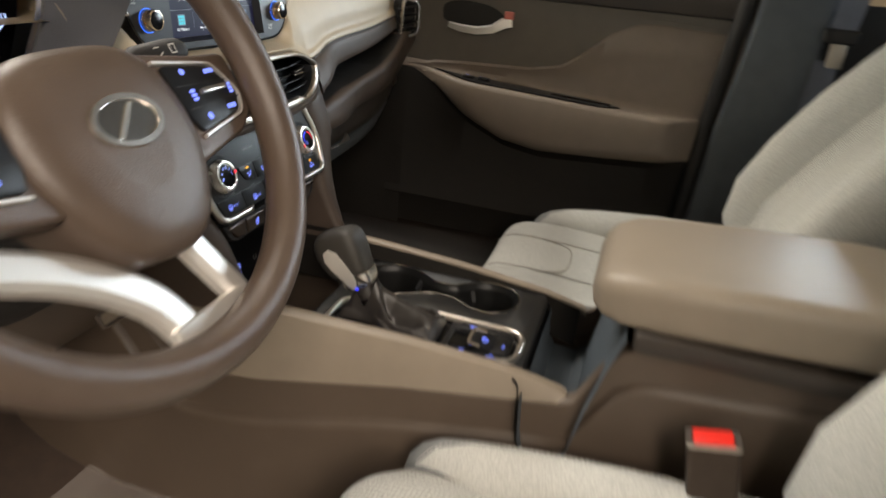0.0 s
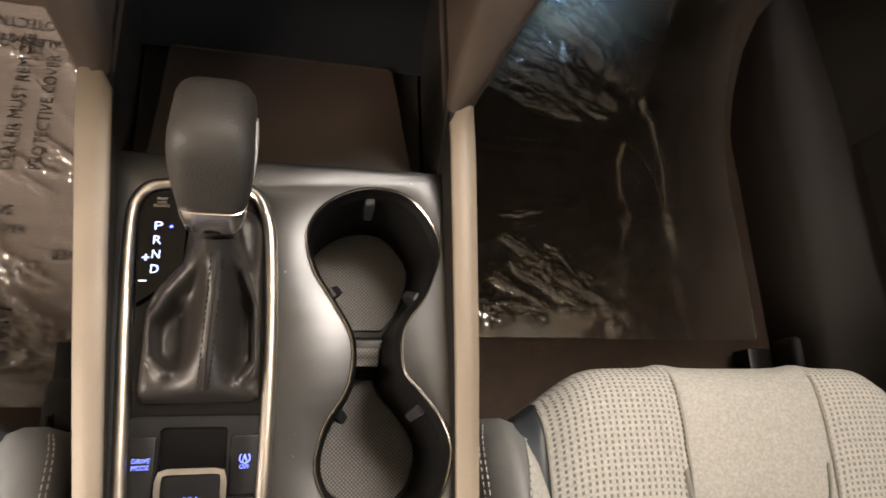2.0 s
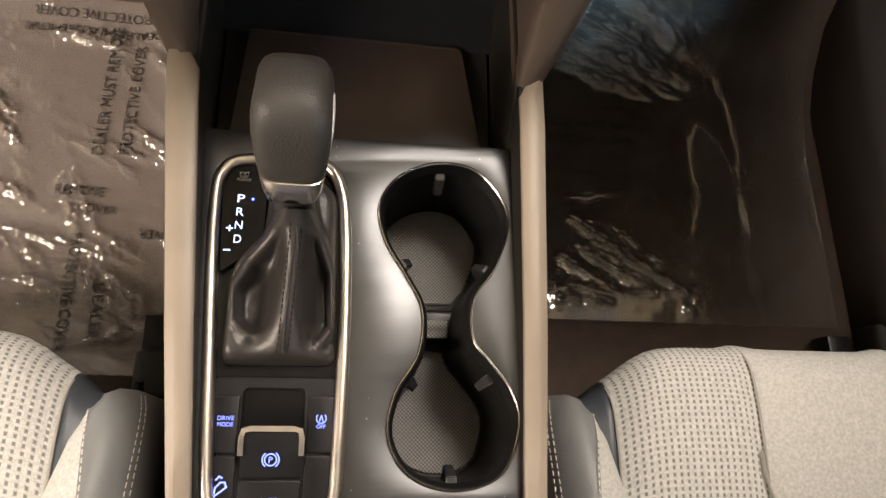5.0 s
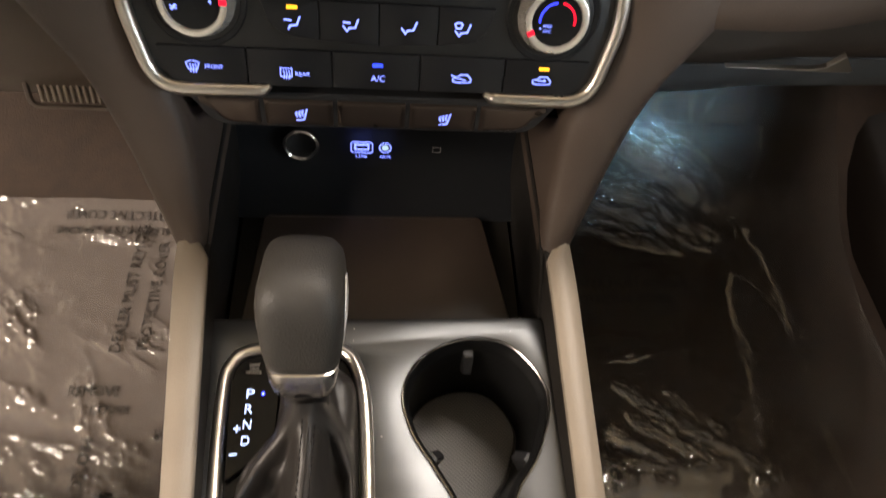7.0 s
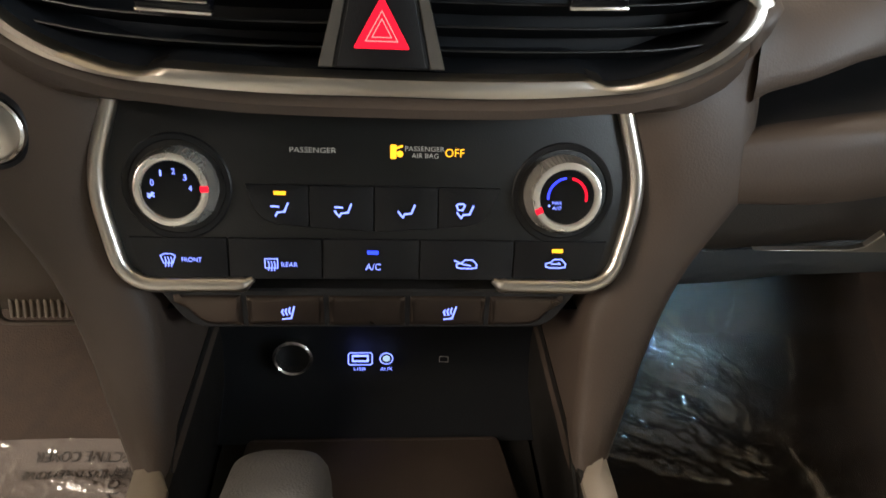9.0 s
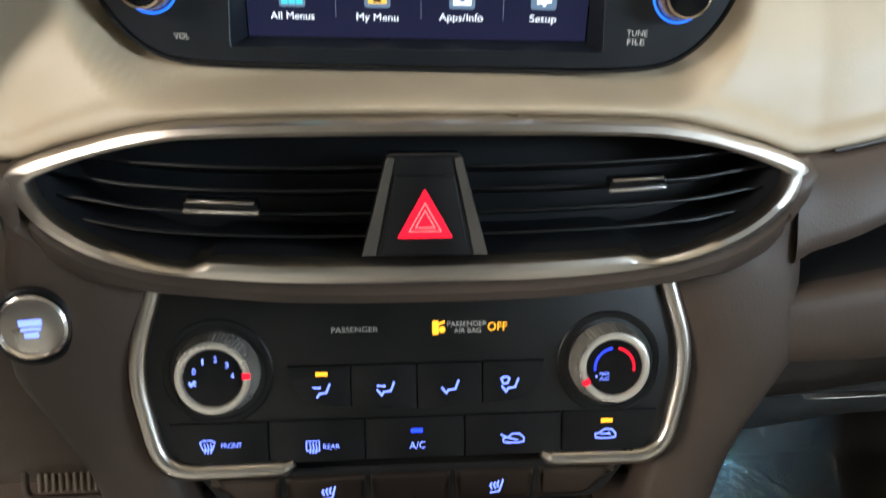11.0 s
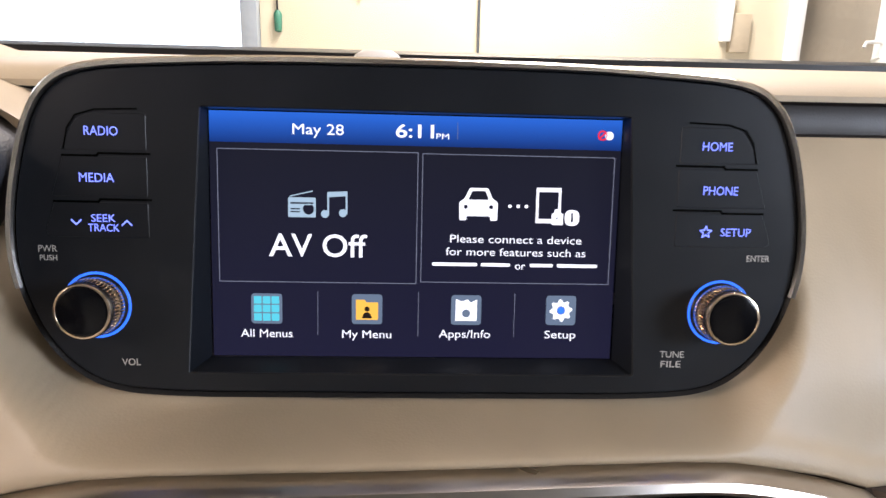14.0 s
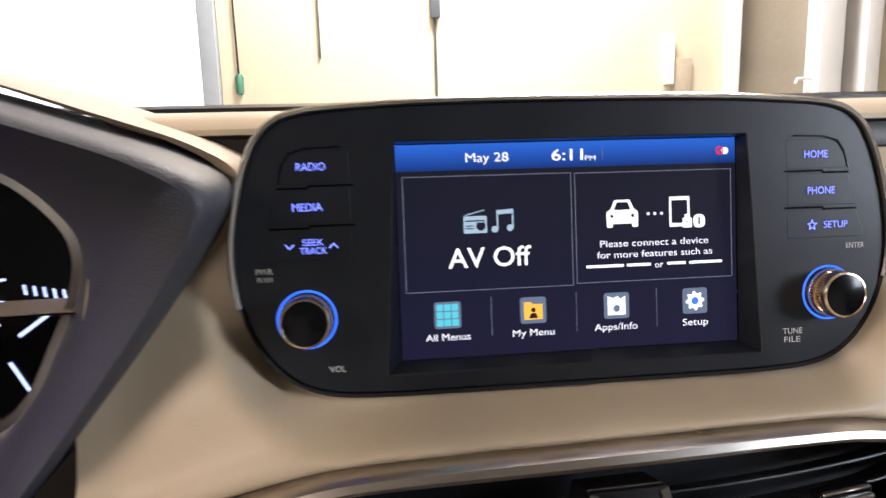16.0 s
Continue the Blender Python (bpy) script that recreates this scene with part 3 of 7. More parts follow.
# body: rounded back shell, front face with the screen's opening
rows = []
for d, w in ((-0.0005, 0.0085), (0.0008, 0.0068), (0.0005, 0.002), (0.002, -0.008), (0.012, -0.020), (0.030, -0.030)):
    rows.append([FD @ Vector((p.x, p.y, w)) for p in offset(outline, d)])
bm = loft(rows, closed_u=True)
bm.faces.new([q for q in bm.verts][-len(outline):])
part("housing", bm, BLACK_SOFT, unit)
opening = rounded([(-0.0768, 0.0464), (-0.0828, -0.0500), (0.0828, -0.0500), (0.0768, 0.0464)], 0.0008, 2)
part("face", plate([offset(outline, 0.0016), opening], 0.0070, 0.0084, FD, 0.0004), FACE, unit, "matt black front panel")
bm = bmesh.new()
inner = [(-0.0766, 0.0462), (-0.0770, -0.0462), (0.0770, -0.0462), (0.0766, 0.0462)]
outer = [(-0.0768, 0.0464), (-0.0828, -0.0500), (0.0828, -0.0500), (0.0768, 0.0464)]
loft([[FD @ Vector((*p, 0.0)) for p in inner], [FD @ Vector((*p, 0.0075)) for p in outer]], closed_u=True, bm=bm)
part("recess", bm, FACE, unit, "smoked grey sloping frame of the screen", smooth=20)
section = [(-0.0014, -0.0015), (0.0010, -0.0020), (0.0014, 0.0), (0.0008, 0.0014), (-0.0006, 0.0018), (-0.0014, 0.0008)]
i0 = [FD @ Vector((p.x, p.y, 0.0088)) for p in outline]
k = next(i for i in range(len(outline)) if outline[i].y <= -0.022 and outline[i].x > 0)
k2 = next(i for i in range(len(outline)) if outline[i].y > -0.022 and outline[i].x < 0 and i > k)
rim = i0[k2:] + i0[:k]
part("rim", sweep(rim, section, tuple(FD.to_3x3() @ Vector((0, 0, 1)))), CHROME, unit, "thin chrome rim")

screen = part("screen", plate([rect(-0.0763, -0.0459, 0.0763, 0.0459)], -0.0016, 0.0, FD), SCREEN_BG, unit, "lit dark navy touchscreen")


def ui(name, bm, mat, label=""):
    part(name, bm, mat, screen, label)


MM = 0.001


def mm(pts):
    return [(x * MM, y * MM) for x, y in pts]


ui("status_bar", plate([mm([(-76.2, 34.6), (76.2, 34.6), (76.2, 45.8), (-76.2, 45.8)])], 0.00002, 0.0001, FD), SCREEN_BAR, "blue status bar")
ui("date", letters("May 28", -0.0461, -0.0274, 0.0399, 0.0039, FD), WHITE_UI)
ui("time", letters("6:11", -0.0083, 0.0058, 0.0401, 0.0048, FD, bold=0.014), WHITE_UI)
ui("time_suffix", letters("PM", 0.0067, 0.0114, 0.0384, 0.0021, FD), WHITE_UI)
ui("bar_divider", strokes([mm([(14.6, 37.5), (14.6, 43.5)])], 0.0002, FD), GREY_UI)
ui("status_mark", strokes([[p * 1 for p in circle(0.0690, 0.0401, 0.0016, 16)] + [circle(0.0690, 0.0401, 0.0016, 16)[0]], mm([(68, 39.2), (70, 41)])], 0.0006, FD), RED_UI)
ui("status_mark", blobs([circle(0.0715, 0.0400, 0.0016, 16)], FD), WHITE_UI)
for x0, y0, x1, y1 in ((-73.7, -17.3, 0.2, 32.3), (1.7, -16.6, 74.2, 32.0)):
    ui("tile_frame", plate([mm([(x0, y0), (x1, y0), (x1, y1), (x0, y1)]), mm([(x0 + .28, y0 + .28), (x1 - .28, y0 + .28), (x1 - .28, y1 - .28), (x0 + .28, y1 - .28)])], 0.00004, 0.00012, FD), GREY_UI)
# radio and note
bm = plate([rect(-0.0479, 0.0074, -0.0377, 0.0148, 0.0005), circle(-0.0404, 0.0105, 0.0021, 16), rect(-0.0470, 0.0092, -0.0436, 0.0097), rect(-0.0470, 0.0103, -0.0436, 0.0108), rect(-0.0470, 0.0124, -0.0386, 0.0130)], 0.00005, 0.00015, FD)
strokes([mm([(-47.2, 15.2), (-39.0, 17.2)])], 0.0004, FD, 0.0001, bm)
ui("radio_icon", bm, STEEL_UI)
bm = blobs([circle(-0.0343, 0.0088, 0.0015, 14), circle(-0.0276, 0.0092, 0.0015, 14), mm([(-33.4, 17.0), (-33.4, 15.0), (-26.0, 15.6), (-26.0, 17.4)])], FD)
strokes([mm([(-33.1, 8.8), (-33.1, 16.4)]), mm([(-26.3, 9.2), (-26.3, 16.6)])], 0.0007, FD, 0.0002, bm)
ui("note_icon", bm, STEEL_UI)
ui("audio_state", letters("AV Off", -0.0551, -0.0186, -0.0030, 0.0086, FD, bold=0.008), WHITE_UI)
# car and phone
car = rounded(mm([(16.0, 7.4), (18.6, 7.4), (18.6, 9.0), (27.6, 9.0), (27.6, 7.4), (30.3, 7.4), (30.4, 14.2), (28.4, 15.6), (26.6, 19.6), (19.6, 19.6), (17.8, 15.6), (15.8, 14.2)]), 0.0005, 2)
ui("car_icon", plate([car, rounded(mm([(19.2, 15.2), (27.0, 15.2), (25.6, 18.5), (20.6, 18.5)]), 0.0003, 2), circle(0.0183, 0.0125, 0.0008, 10), circle(0.0279, 0.0125, 0.0008, 10)], 0.00005, 0.00015, FD), WHITE_UI)
ui("link_dots", blobs([circle(x * MM, 0.0130, 0.0007, 10) for x in (35.0, 38.1, 41.2)], FD), WHITE_UI)
bm = plate([mm([(44.9, 6.8), (54.4, 6.8), (54.4, 20.2), (44.9, 20.2)]), mm([(45.9, 8.4), (53.4, 8.4), (53.4, 18.6), (45.9, 18.6)])], 0.00005, 0.00012, FD)
ui("phone_icon", bm, WHITE_UI)
ui("plug_icon", plate([rounded(mm([(51.0, 6.2), (55.4, 6.2), (55.4, 10.6), (54.4, 10.6), (54.4, 12.2), (52.0, 12.2), (52.0, 10.6), (51.0, 10.6)]), 0.0003, 2), circle(0.0532, 0.0085, 0.0006, 8)], 0.00014, 0.00022, FD), WHITE_UI)
ui("radio_link_icon", plate([rounded(mm([(56.0, 6.0), (61.6, 6.0), (61.6, 12.0), (56.0, 12.0)]), 0.0026, 5), rounded(mm([(58.4, 7.4), (59.2, 7.4), (59.2, 10.8), (58.4, 10.8)]), 0.0002, 2)], 0.00014, 0.00022, FD), WHITE_UI)
ui("notice", letters("Please connect a device", 0.0127, 0.0629, 0.0004, 0.0030, FD), WHITE_UI)
ui("notice", letters("for more features such as", 0.0111, 0.0647, -0.0045, 0.0030, FD), WHITE_UI)
ui("notice", letters("or", 0.0377, 0.0416, -0.0096, 0.0030, FD), WHITE_UI)
ui("notice_bar", blobs([rect(0.0060, -0.0101, 0.0232, -0.0088, 0.0005), rect(0.0246, -0.0101, 0.0358, -0.0088, 0.0005), rect(0.0434, -0.0101, 0.0522, -0.0088, 0.0005), rect(0.0538, -0.0101, 0.0694, -0.0088, 0.0005)], FD), WHITE_UI)
# lower menu
for cx, cy, u0, u1, v, word in ((-56.2, -27.5, -66.0, -46.6, -37.0, "All Menus"), (-18.4, -27.3, -27.8, -9.1, -37.0, "My Menu"), (19.5, -27.2, 9.2, 29.0, -36.5, "Apps/Info"), (56.2, -26.9, 50.2, 62.3, -36.4, "Setup")):
    ui("menu_tile", plate([rect((cx - 5.8) * MM, (cy - 5.8) * MM, (cx + 5.8) * MM, (cy + 5.8) * MM, 0.0014)], 0.00003, 0.0001, FD), SLATE_UI)
    ui("menu_word", letters(word, u0 * MM, u1 * MM, v * MM, 0.0031, FD), WHITE_UI)
for x in (-37.0, 1.1, 38.1):
    ui("menu_divider", strokes([mm([(x, -20.5), (x, -37.5)])], 0.00022, FD), GREY_UI)
for i in range(3):
    for j in range(3):
        ui("grid_square", blobs([rect((-61 + 3.3 * i) * MM, (-32.2 + 3.3 * j) * MM, (-58.1 + 3.3 * i) * MM, (-29.3 + 3.3 * j) * MM, 0.0003)], FD), CYAN_UI)
bm = blobs([mm([(-22.6, -31.4), (-14.2, -31.4), (-14.2, -24.6), (-18.6, -24.6), (-19.4, -23.6), (-22.6, -23.6)])], FD)
ui("folder_icon", bm, ORANGE_UI)
ui("folder_mark", blobs([rounded(mm([(-20.4, -30.8), (-16.4, -30.8), (-17.2, -28.8), (-18.4, -28.4), (-19.6, -28.8)]), 0.0003, 2), circle(-0.0184, -0.0272, 0.0010, 10)], FD, 0.0003), COPPER_DARK)
ui("apps_icon", plate([mm([(15.4, -31.4), (23.6, -31.4), (23.6, -23.0), (21.2, -24.2), (20.0, -23.0), (17.6, -23.8), (15.4, -22.8)]), circle(0.0195, -0.0285, 0.0016, 12)], 0.00012, 0.0002, FD), WHITE_UI)
gear = []
for i in range(32):
    a, r = 2 * math.pi * i / 32, (0.0044 if i % 4 < 2 else 0.0034)
    gear.append((0.0562 + r * math.cos(a), -0.0269 + r * math.sin(a)))
ui("gear_icon", plate([gear, circle(0.0562, -0.0269, 0.0017, 16)], 0.00012, 0.0002, FD), WHITE_UI)
ui("gear_hub", blobs([circle(0.0562, -0.0269, 0.0013, 14)], FD), RING_BLUE)


# side keys with grooves between them
def side_keys(sg):
    xin = 0.0955
    tops, bots = (0.0440, 0.0290, 0.0128), (0.0298, 0.0136, -0.0010)
    for n_, (t, b) in enumerate(zip(tops, bots)):
        xo_t, xo_b = 0.1190 + 0.0035 * n_ + (0.0 if n_ else -0.002), 0.1235 + 0.0035 * n_
        lp = rounded([(xin, b + 0.0006), (xo_b + 0.002, b + 0.0006), (xo_t + 0.002, t - 0.0006), (xin, t - 0.0006)], [0.001, 0.001 if n_ < 2 else 0.004, 0.001 if n_ else 0.006, 0.001], 4)
        part("key", plate([[(sg * p[0], p[1]) for p in lp]], 0.0078, 0.0086, FD, 0.0002, 1), FACE, unit)


side_keys(-1)
side_keys(1)
for sg in (-1, 1):
    for v, u1 in ((0.0294, 0.1245), (0.0132, 0.1280)):
        part("key_gap", strokes([[(sg * 0.0945, v), (sg * 0.112, v), (sg * 0.1128, v - 0.0009), (sg * u1, v - 0.0009)]], 0.0008, FD, 0.00870), GAP, unit, "fine dark gap between keys")
    part("key_gap", strokes([[(sg * 0.0985, 0.0450), (sg * 0.1130, 0.0445), (sg * 0.1195, 0.0425), (sg * 0.1225, 0.0380), (sg * 0.1240, 0.0310)]], 0.0006, FD, 0.00870), GAP, unit, "fine dark gap round the keys")
W1, W2 = 0.0091, 0.0088
for word, u0, u1, v, h in (("RADIO", -116.6, -105.0, 37.2, 3.2), ("MEDIA", -118.9, -106.8, 20.9, 3.2), ("SEEK", -115.4, -106.9, 6.6, 2.7), ("TRACK", -116.6, -105.7, 3.2, 2.7), ("HOME", 103.5, 114.6, 36.7, 3.2), ("PHONE", 104.9, 117.9, 20.7, 3.2), ("SETUP", 112.5, 123.9, 5.4, 3.0)):
    part("key_word", letters(word, u0 * MM, u1 * MM, v * MM, h * MM, FD, W1), BLUE, unit, "blue backlit lettering")
part("key_arrow", strokes([mm([(-122.2, 5.8), (-120.6, 4.2), (-119.0, 5.8)]), mm([(-104.6, 4.2), (-103.0, 5.8), (-101.4, 4.2)])], 0.0005, FD, W1), BLUE, unit, "blue backlit arrows")
star = [(0.1069 + (0.0022 if i % 2 == 0 else 0.0010) * math.sin(math.pi * i / 5), 0.0053 + (0.0022 if i % 2 == 0 else 0.0010) * math.cos(math.pi * i / 5)) for i in range(11)]
part("key_star", strokes([star], 0.00045, FD, W1), BLUE, unit, "blue backlit star")
for word, u0, u1, v, h in (("PWR", -134.4, -127.9, -4.6, 2.4), ("PUSH", -134.0, -128.0, -7.9, 2.0), ("VOL", -106.8, -100.2, -46.0, 2.6), ("TUNE", 92.7, 102.0, -41.4, 2.5), ("FILE", 93.3, 101.0, -45.2, 2.5), ("ENTER", 123.4, 132.0, -4.3, 2.4)):
    part("print_word", letters(word, u0 * MM, u1 * MM, v * MM, h * MM, FD, W2), PRINT, unit, "grey printed lettering")
for sx in (-0.1150, 0.1146):
    m = FD @ Matrix.Translation((sx, -0.0250, 0.0080)) @ Matrix.Diagonal((0.80, 0.80, 0.58, 1))
    ring = part("knob_light", lathe([(0.0141, 0.0), (0.0153, 0.0), (0.0153, 0.0008), (0.0149, 0.0013), (0.0141, 0.0009)], m), RING_BLUE, unit, "blue light ring round the knob")
    part("dish", lathe([(0.0141, 0.0009), (0.0136, 0.0004), (0.0122, 0.0003)], m), DISH, ring, "blue gloss dish inside the light ring")
    kn = bmesh.new()
    prof = [(0.0128, 0.0003), (0.0130, 0.0016), (0.0133, 0.0030), (0.0133, 0.0042), (0.0133, 0.0050), (0.0132, 0.0092), (0.0131, 0.0098), (0.0130, 0.0106), (0.0130, 0.0112), (0.0127, 0.0160), (0.0126, 0.0168), (0.0126, 0.0180), (0.0124, 0.0198), (0.0119, 0.0207), (0.0113, 0.0209), (0.0108, 0.0200), (0.0, 0.0200)]
    rows = []
    for i in range(208):
        a = 2 * math.pi * i / 208
        tooth = 0.0011 * (1 - smooth(0.1, 0.45, abs(math.sin(26 * a))))
        row = []
        for r, h in prof:
            if 0.0045 < h < 0.0165:
                r -= 0.0011 if 0.0095 < h < 0.0108 else tooth
            row.append(m @ Vector((r * math.cos(a), r * math.sin(a), h)))
        rows.append(row)
    loft(rows, closed_v=True, bm=kn)
    knob = part("knob", kn, KNURL_GOLD, unit, "knurled warm chrome knob")
    part("knob_cap", lathe([(0.0109, 0.0185), (0.0109, 0.0205), (0.0100, 0.0209), (0.0, 0.0212)], m), GLOSS, knob, "gloss black cap")

# ---- centre air vent ----


def vent_p(x, z, out=0.0):
    return Vector((x, -0.065 + (z - 0.555) * 0.25 + 0.022 * (x / 0.177) ** 2 - out, z))


up = [(0.0, 0.5920), (0.050, 0.5912), (0.090, 0.5890), (0.113, 0.5862), (0.133, 0.5812), (0.158, 0.5735), (0.1755, 0.5668)]
dn = [(0.1785, 0.5640), (0.1752, 0.5545), (0.1640, 0.5430), (0.1440, 0.5335), (0.1140, 0.5278), (0.062, 0.5258), (0.0, 0.5262)]
vent_out = catmull([(x, z) for x, z in up + dn] + [(-x, z) for x, z in list(reversed(dn))[1:] + list(reversed(up))[:-1]], 4)
upi = [(0.0, 0.5862), (0.050, 0.5856), (0.090, 0.5838), (0.110, 0.5812), (0.130, 0.5765), (0.150, 0.5700), (0.1655, 0.5632)]
dni = [(0.1670, 0.5605), (0.1640, 0.5535), (0.1550, 0.5455), (0.1400, 0.5385), (0.1180, 0.5325), (0.1000, 0.5312), (0.0900, 0.5345), (0.060, 0.5345), (0.0, 0.5348)]
vent_in = [(x, z) for x, z in upi + dni] + [(-x, z) for x, z in list(reversed(dni))[1:] + list(reversed(upi))[:-1]]
vent = thing("centre_air_vent", "wide dashboard air vent with chrome surround and black slats", "air vent", (0, -0.05, 0.52))


def resample(loop, n):
    pts = [Vector((p[0], p[1])) for p in loop]
    acc = [0.0]
    for i in range(len(pts)):
        acc.append(acc[-1] + (pts[(i + 1) % len(pts)] - pts[i]).length)
    out = []
    for k_ in range(n):
        d = acc[-1] * k_ / n
        i = max(j for j in range(len(pts)) if acc[j] <= d)
        f = (d - acc[i]) / max(acc[i + 1] - acc[i], 1e-9)
        out.append(pts[i].lerp(pts[(i + 1) % len(pts)], f))
    return out


vo = resample(vent_out, 160)
vi = resample(catmull(vent_in, 4), 160)
# line up the inner loop with the outer one
s0 = min(range(160), key=lambda i: (vi[i] - vo[0]).length)
vi = vi[s0:] + vi[:s0]
mid = [(a * 0.45 + b * 0.55) for a, b in zip(vo, vi)]
bm = loft([[vent_p(p.x, p.y, -0.010) for p in vo], [vent_p(p.x, p.y, 0.0010) for p in vo], [vent_p(*(a.lerp(b, 0.10)), 0.0032) for a, b in zip(vo, vi)], [vent_p(p.x, p.y, 0.0042) for p in mid], [vent_p(*(a.lerp(b, 0.88)), 0.0030) for a, b in zip(vo, vi)], [vent_p(p.x, p.y, 0.0) for p in vi], [vent_p(p.x, p.y, -0.012) for p in vi]], closed_u=True)
part("surround", bm, VENT_METAL, vent, "satin chrome surround")
deep = [p * 0.97 + Vector((0, 0.559 * 0.03)) for p in vi]
bm = loft([[vent_p(p.x, p.y, -0.004) for p in vi], [vent_p(p.x, p.y, -0.035) for p in deep]], closed_u=True)
bm.faces.new([q for q in bm.verts][-160:])
part("cavity", bm, DUCT, vent, "black duct behind the slats")
slz = (0.5715, 0.5620, 0.5525, 0.5430)
for sg in (-1, 1):
    for n_, z in enumerate(slz):
        xe = (0.158, 0.1640, 0.1620, 0.152)[n_]
        rows = []
        for x in np.linspace(0.018, xe, 14):
            y0 = vent_p(x, z, -0.006 - 0.005 * smooth(0.12, 0.16, x))
            zz_ = z - 0.0015 * math.sin(math.pi * (x - 0.018) / (xe - 0.018)) * (1 if sg < 0 else 0.3)
            rows.append([Vector((sg * x, y0.y + a, zz_ + b)) for a, b in ((0.0004, -0.0007), (-0.0003, -0.0004), (-0.0006, 0.0), (-0.0003, 0.0005), (0.0004, 0.0007), (0.018, -0.0085), (0.018, -0.0100))])
        part("slat", loft(rows, closed_u=True, caps=True), CUP, vent)
for x0, x1, z, tilt in ((-0.099, -0.068, 0.5585, 8), (0.078, 0.104, 0.5655, 0)):
    c = vent_p((x0 + x1) / 2, z, 0.002)
    tb = part("tab", block((x1 - x0, 0.006, 0.0046), Matrix.Translation(c) @ pose(0, 0, 0, tilt, 0, 7 if x0 > 0 else -7), 0.0014, 3), GLOSS, vent, "black adjuster tab")
    part("tab_edge", block((x1 - x0 - 0.003, 0.002, 0.0008), Matrix.Translation(c + Vector((0, -0.0026, 0.0021))) @ pose(0, 0, 0, tilt, 0, 7 if x0 > 0 else -7), 0.0003, 1), SILVER, tb, "fine silver line")
    part("tab_edge", block((x1 - x0 + 0.001, 0.003, 0.0018), Matrix.Translation(c + Vector((0, -0.0028, -0.0020))) @ pose(0, 0, 0, tilt, 0, 7 if x0 > 0 else -7), 0.001, 2), CHROME, tb, "chrome edge")
POD_EDGE = material("smoky_satin_metal", (0.12, 0.11, 0.098), 0.36, 0.6, mottle=0.05)
# hazard switch pod
FH = plane_frame(vent_p(0, 0.5565, 0.004), (1, 0, 0), (0, 0.24, 0.97))
pod = part("hazard_pod", plate([rounded([(-0.0270, -0.0190), (0.0270, -0.0190), (0.0155, 0.0235), (-0.0155, 0.0235)], 0.0012, 3)], -0.022, -0.0015, FH, 0.001, 2), BLACK, vent, "black tapered hazard switch pod")
for sg in (-1, 1):
    q = [(sg * 0.0268, -0.0185), (sg * 0.0152, 0.0232), (sg * 0.0122, 0.0222), (sg * 0.0205, -0.0185)]
    part("pod_edge", plate([rounded(q, 0.0004, 2)], -0.004, 0.0004, FH @ Matrix.Rotation(radians(sg * 4), 4, "Y"), 0.0003), POD_EDGE, pod, "smoky satin side edge")
part("pod_cap", plate([rounded([(-0.0128, 0.0150), (0.0128, 0.0150), (0.0150, 0.0245), (-0.0150, 0.0245)], 0.0006, 2)], -0.002, 0.0012, FH @ Matrix.Rotation(radians(-14), 4, "X"), 0.0004), POD_EDGE, pod, "smoked cap")
part("pod_face", plate([rounded([(-0.0185, -0.0182), (0.0185, -0.0182), (0.0120, 0.0155), (-0.0120, 0.0155)], 0.001, 3)], -0.0015, 0.0006, FH, 0.0004, 2), BLACK, pod)
tri = rounded([(-0.0118, -0.0105), (0.0118, -0.0105), (0.0, 0.0105)], 0.0012, 3)
part("hazard_button", plate([tri], 0.0004, 0.0014, FH, 0.0003, 2), RED, pod, "lit red triangular hazard button")
for s_ in (0.56, 0.34):
    pl = [(x * s_, (y + 0.0035) * s_ - 0.0035) for x, y in ((-0.0118, -0.0105), (0.0118, -0.0105), (0.0, 0.0105), (-0.0118, -0.0105))]
    part("hazard_line", strokes([pl], 0.0004, FH, 0.0016), RED_PALE, pod, "pale triangle outline")

# ---- climate control panel ----
SL = math.atan(0.40)
FC = plane_frame((-0.003, -0.082, 0.44), (1, 0, 0), (0, math.sin(SL), math.cos(SL)))


def cv(z):
    """Height along the panel from a height in the car."""
    return (z - 0.44) / math.cos(SL)


clim = thing("climate_control", "black heater and air-conditioning panel with two knobs and blue backlit keys", "climate panel", (0, -0.06, 0.41))
pan = rounded([(-0.120, cv(0.434)), (0.120, cv(0.434)), (0.1285, cv(0.478)), (0.1130, cv(0.527)), (-0.1130, cv(0.527)), (-0.1285, cv(0.478))], [0.010, 0.010, 0.02, 0.003, 0.003, 0.02], 5)
part("panel", plate([pan], -0.020, 0.0, FC, 0.001, 2), CUP, clim)
for sg in (-1, 1):
    pth = rounded([(sg * 0.1145, cv(0.5270)), (sg * 0.1305, cv(0.4790)), (sg * 0.1195, cv(0.4315)), (sg * 0.0640, cv(0.4318)), (sg * 0.0590, cv(0.4345)), (sg * 0.0580, cv(0.4355))], [0, 0.018, 0.016, 0.004, 0, 0], 7)[0:-1]
    p3 = [FC @ Vector((p.x, p.y, 0.0016)) for p in pth]
    n_ = len(p3)
    sec = [(-0.0038, -0.003), (-0.0038, 0.0002), (-0.0031, 0.0016), (-0.0017, 0.0026), (0.0, 0.0030), (0.0017, 0.0026), (0.0031, 0.0016), (0.0038, 0.0002), (0.0038, -0.003)]
    part("trim", sweep(p3, sec, tuple(FC.to_3x3() @ Vector((0, 0, 1))), scale=[1.0 if i < n_ - 4 else (0.9, 0.78, 0.62, 0.4)[i - n_ + 4] for i in range(n_)]), SILVER, clim, "satin silver edge trim")
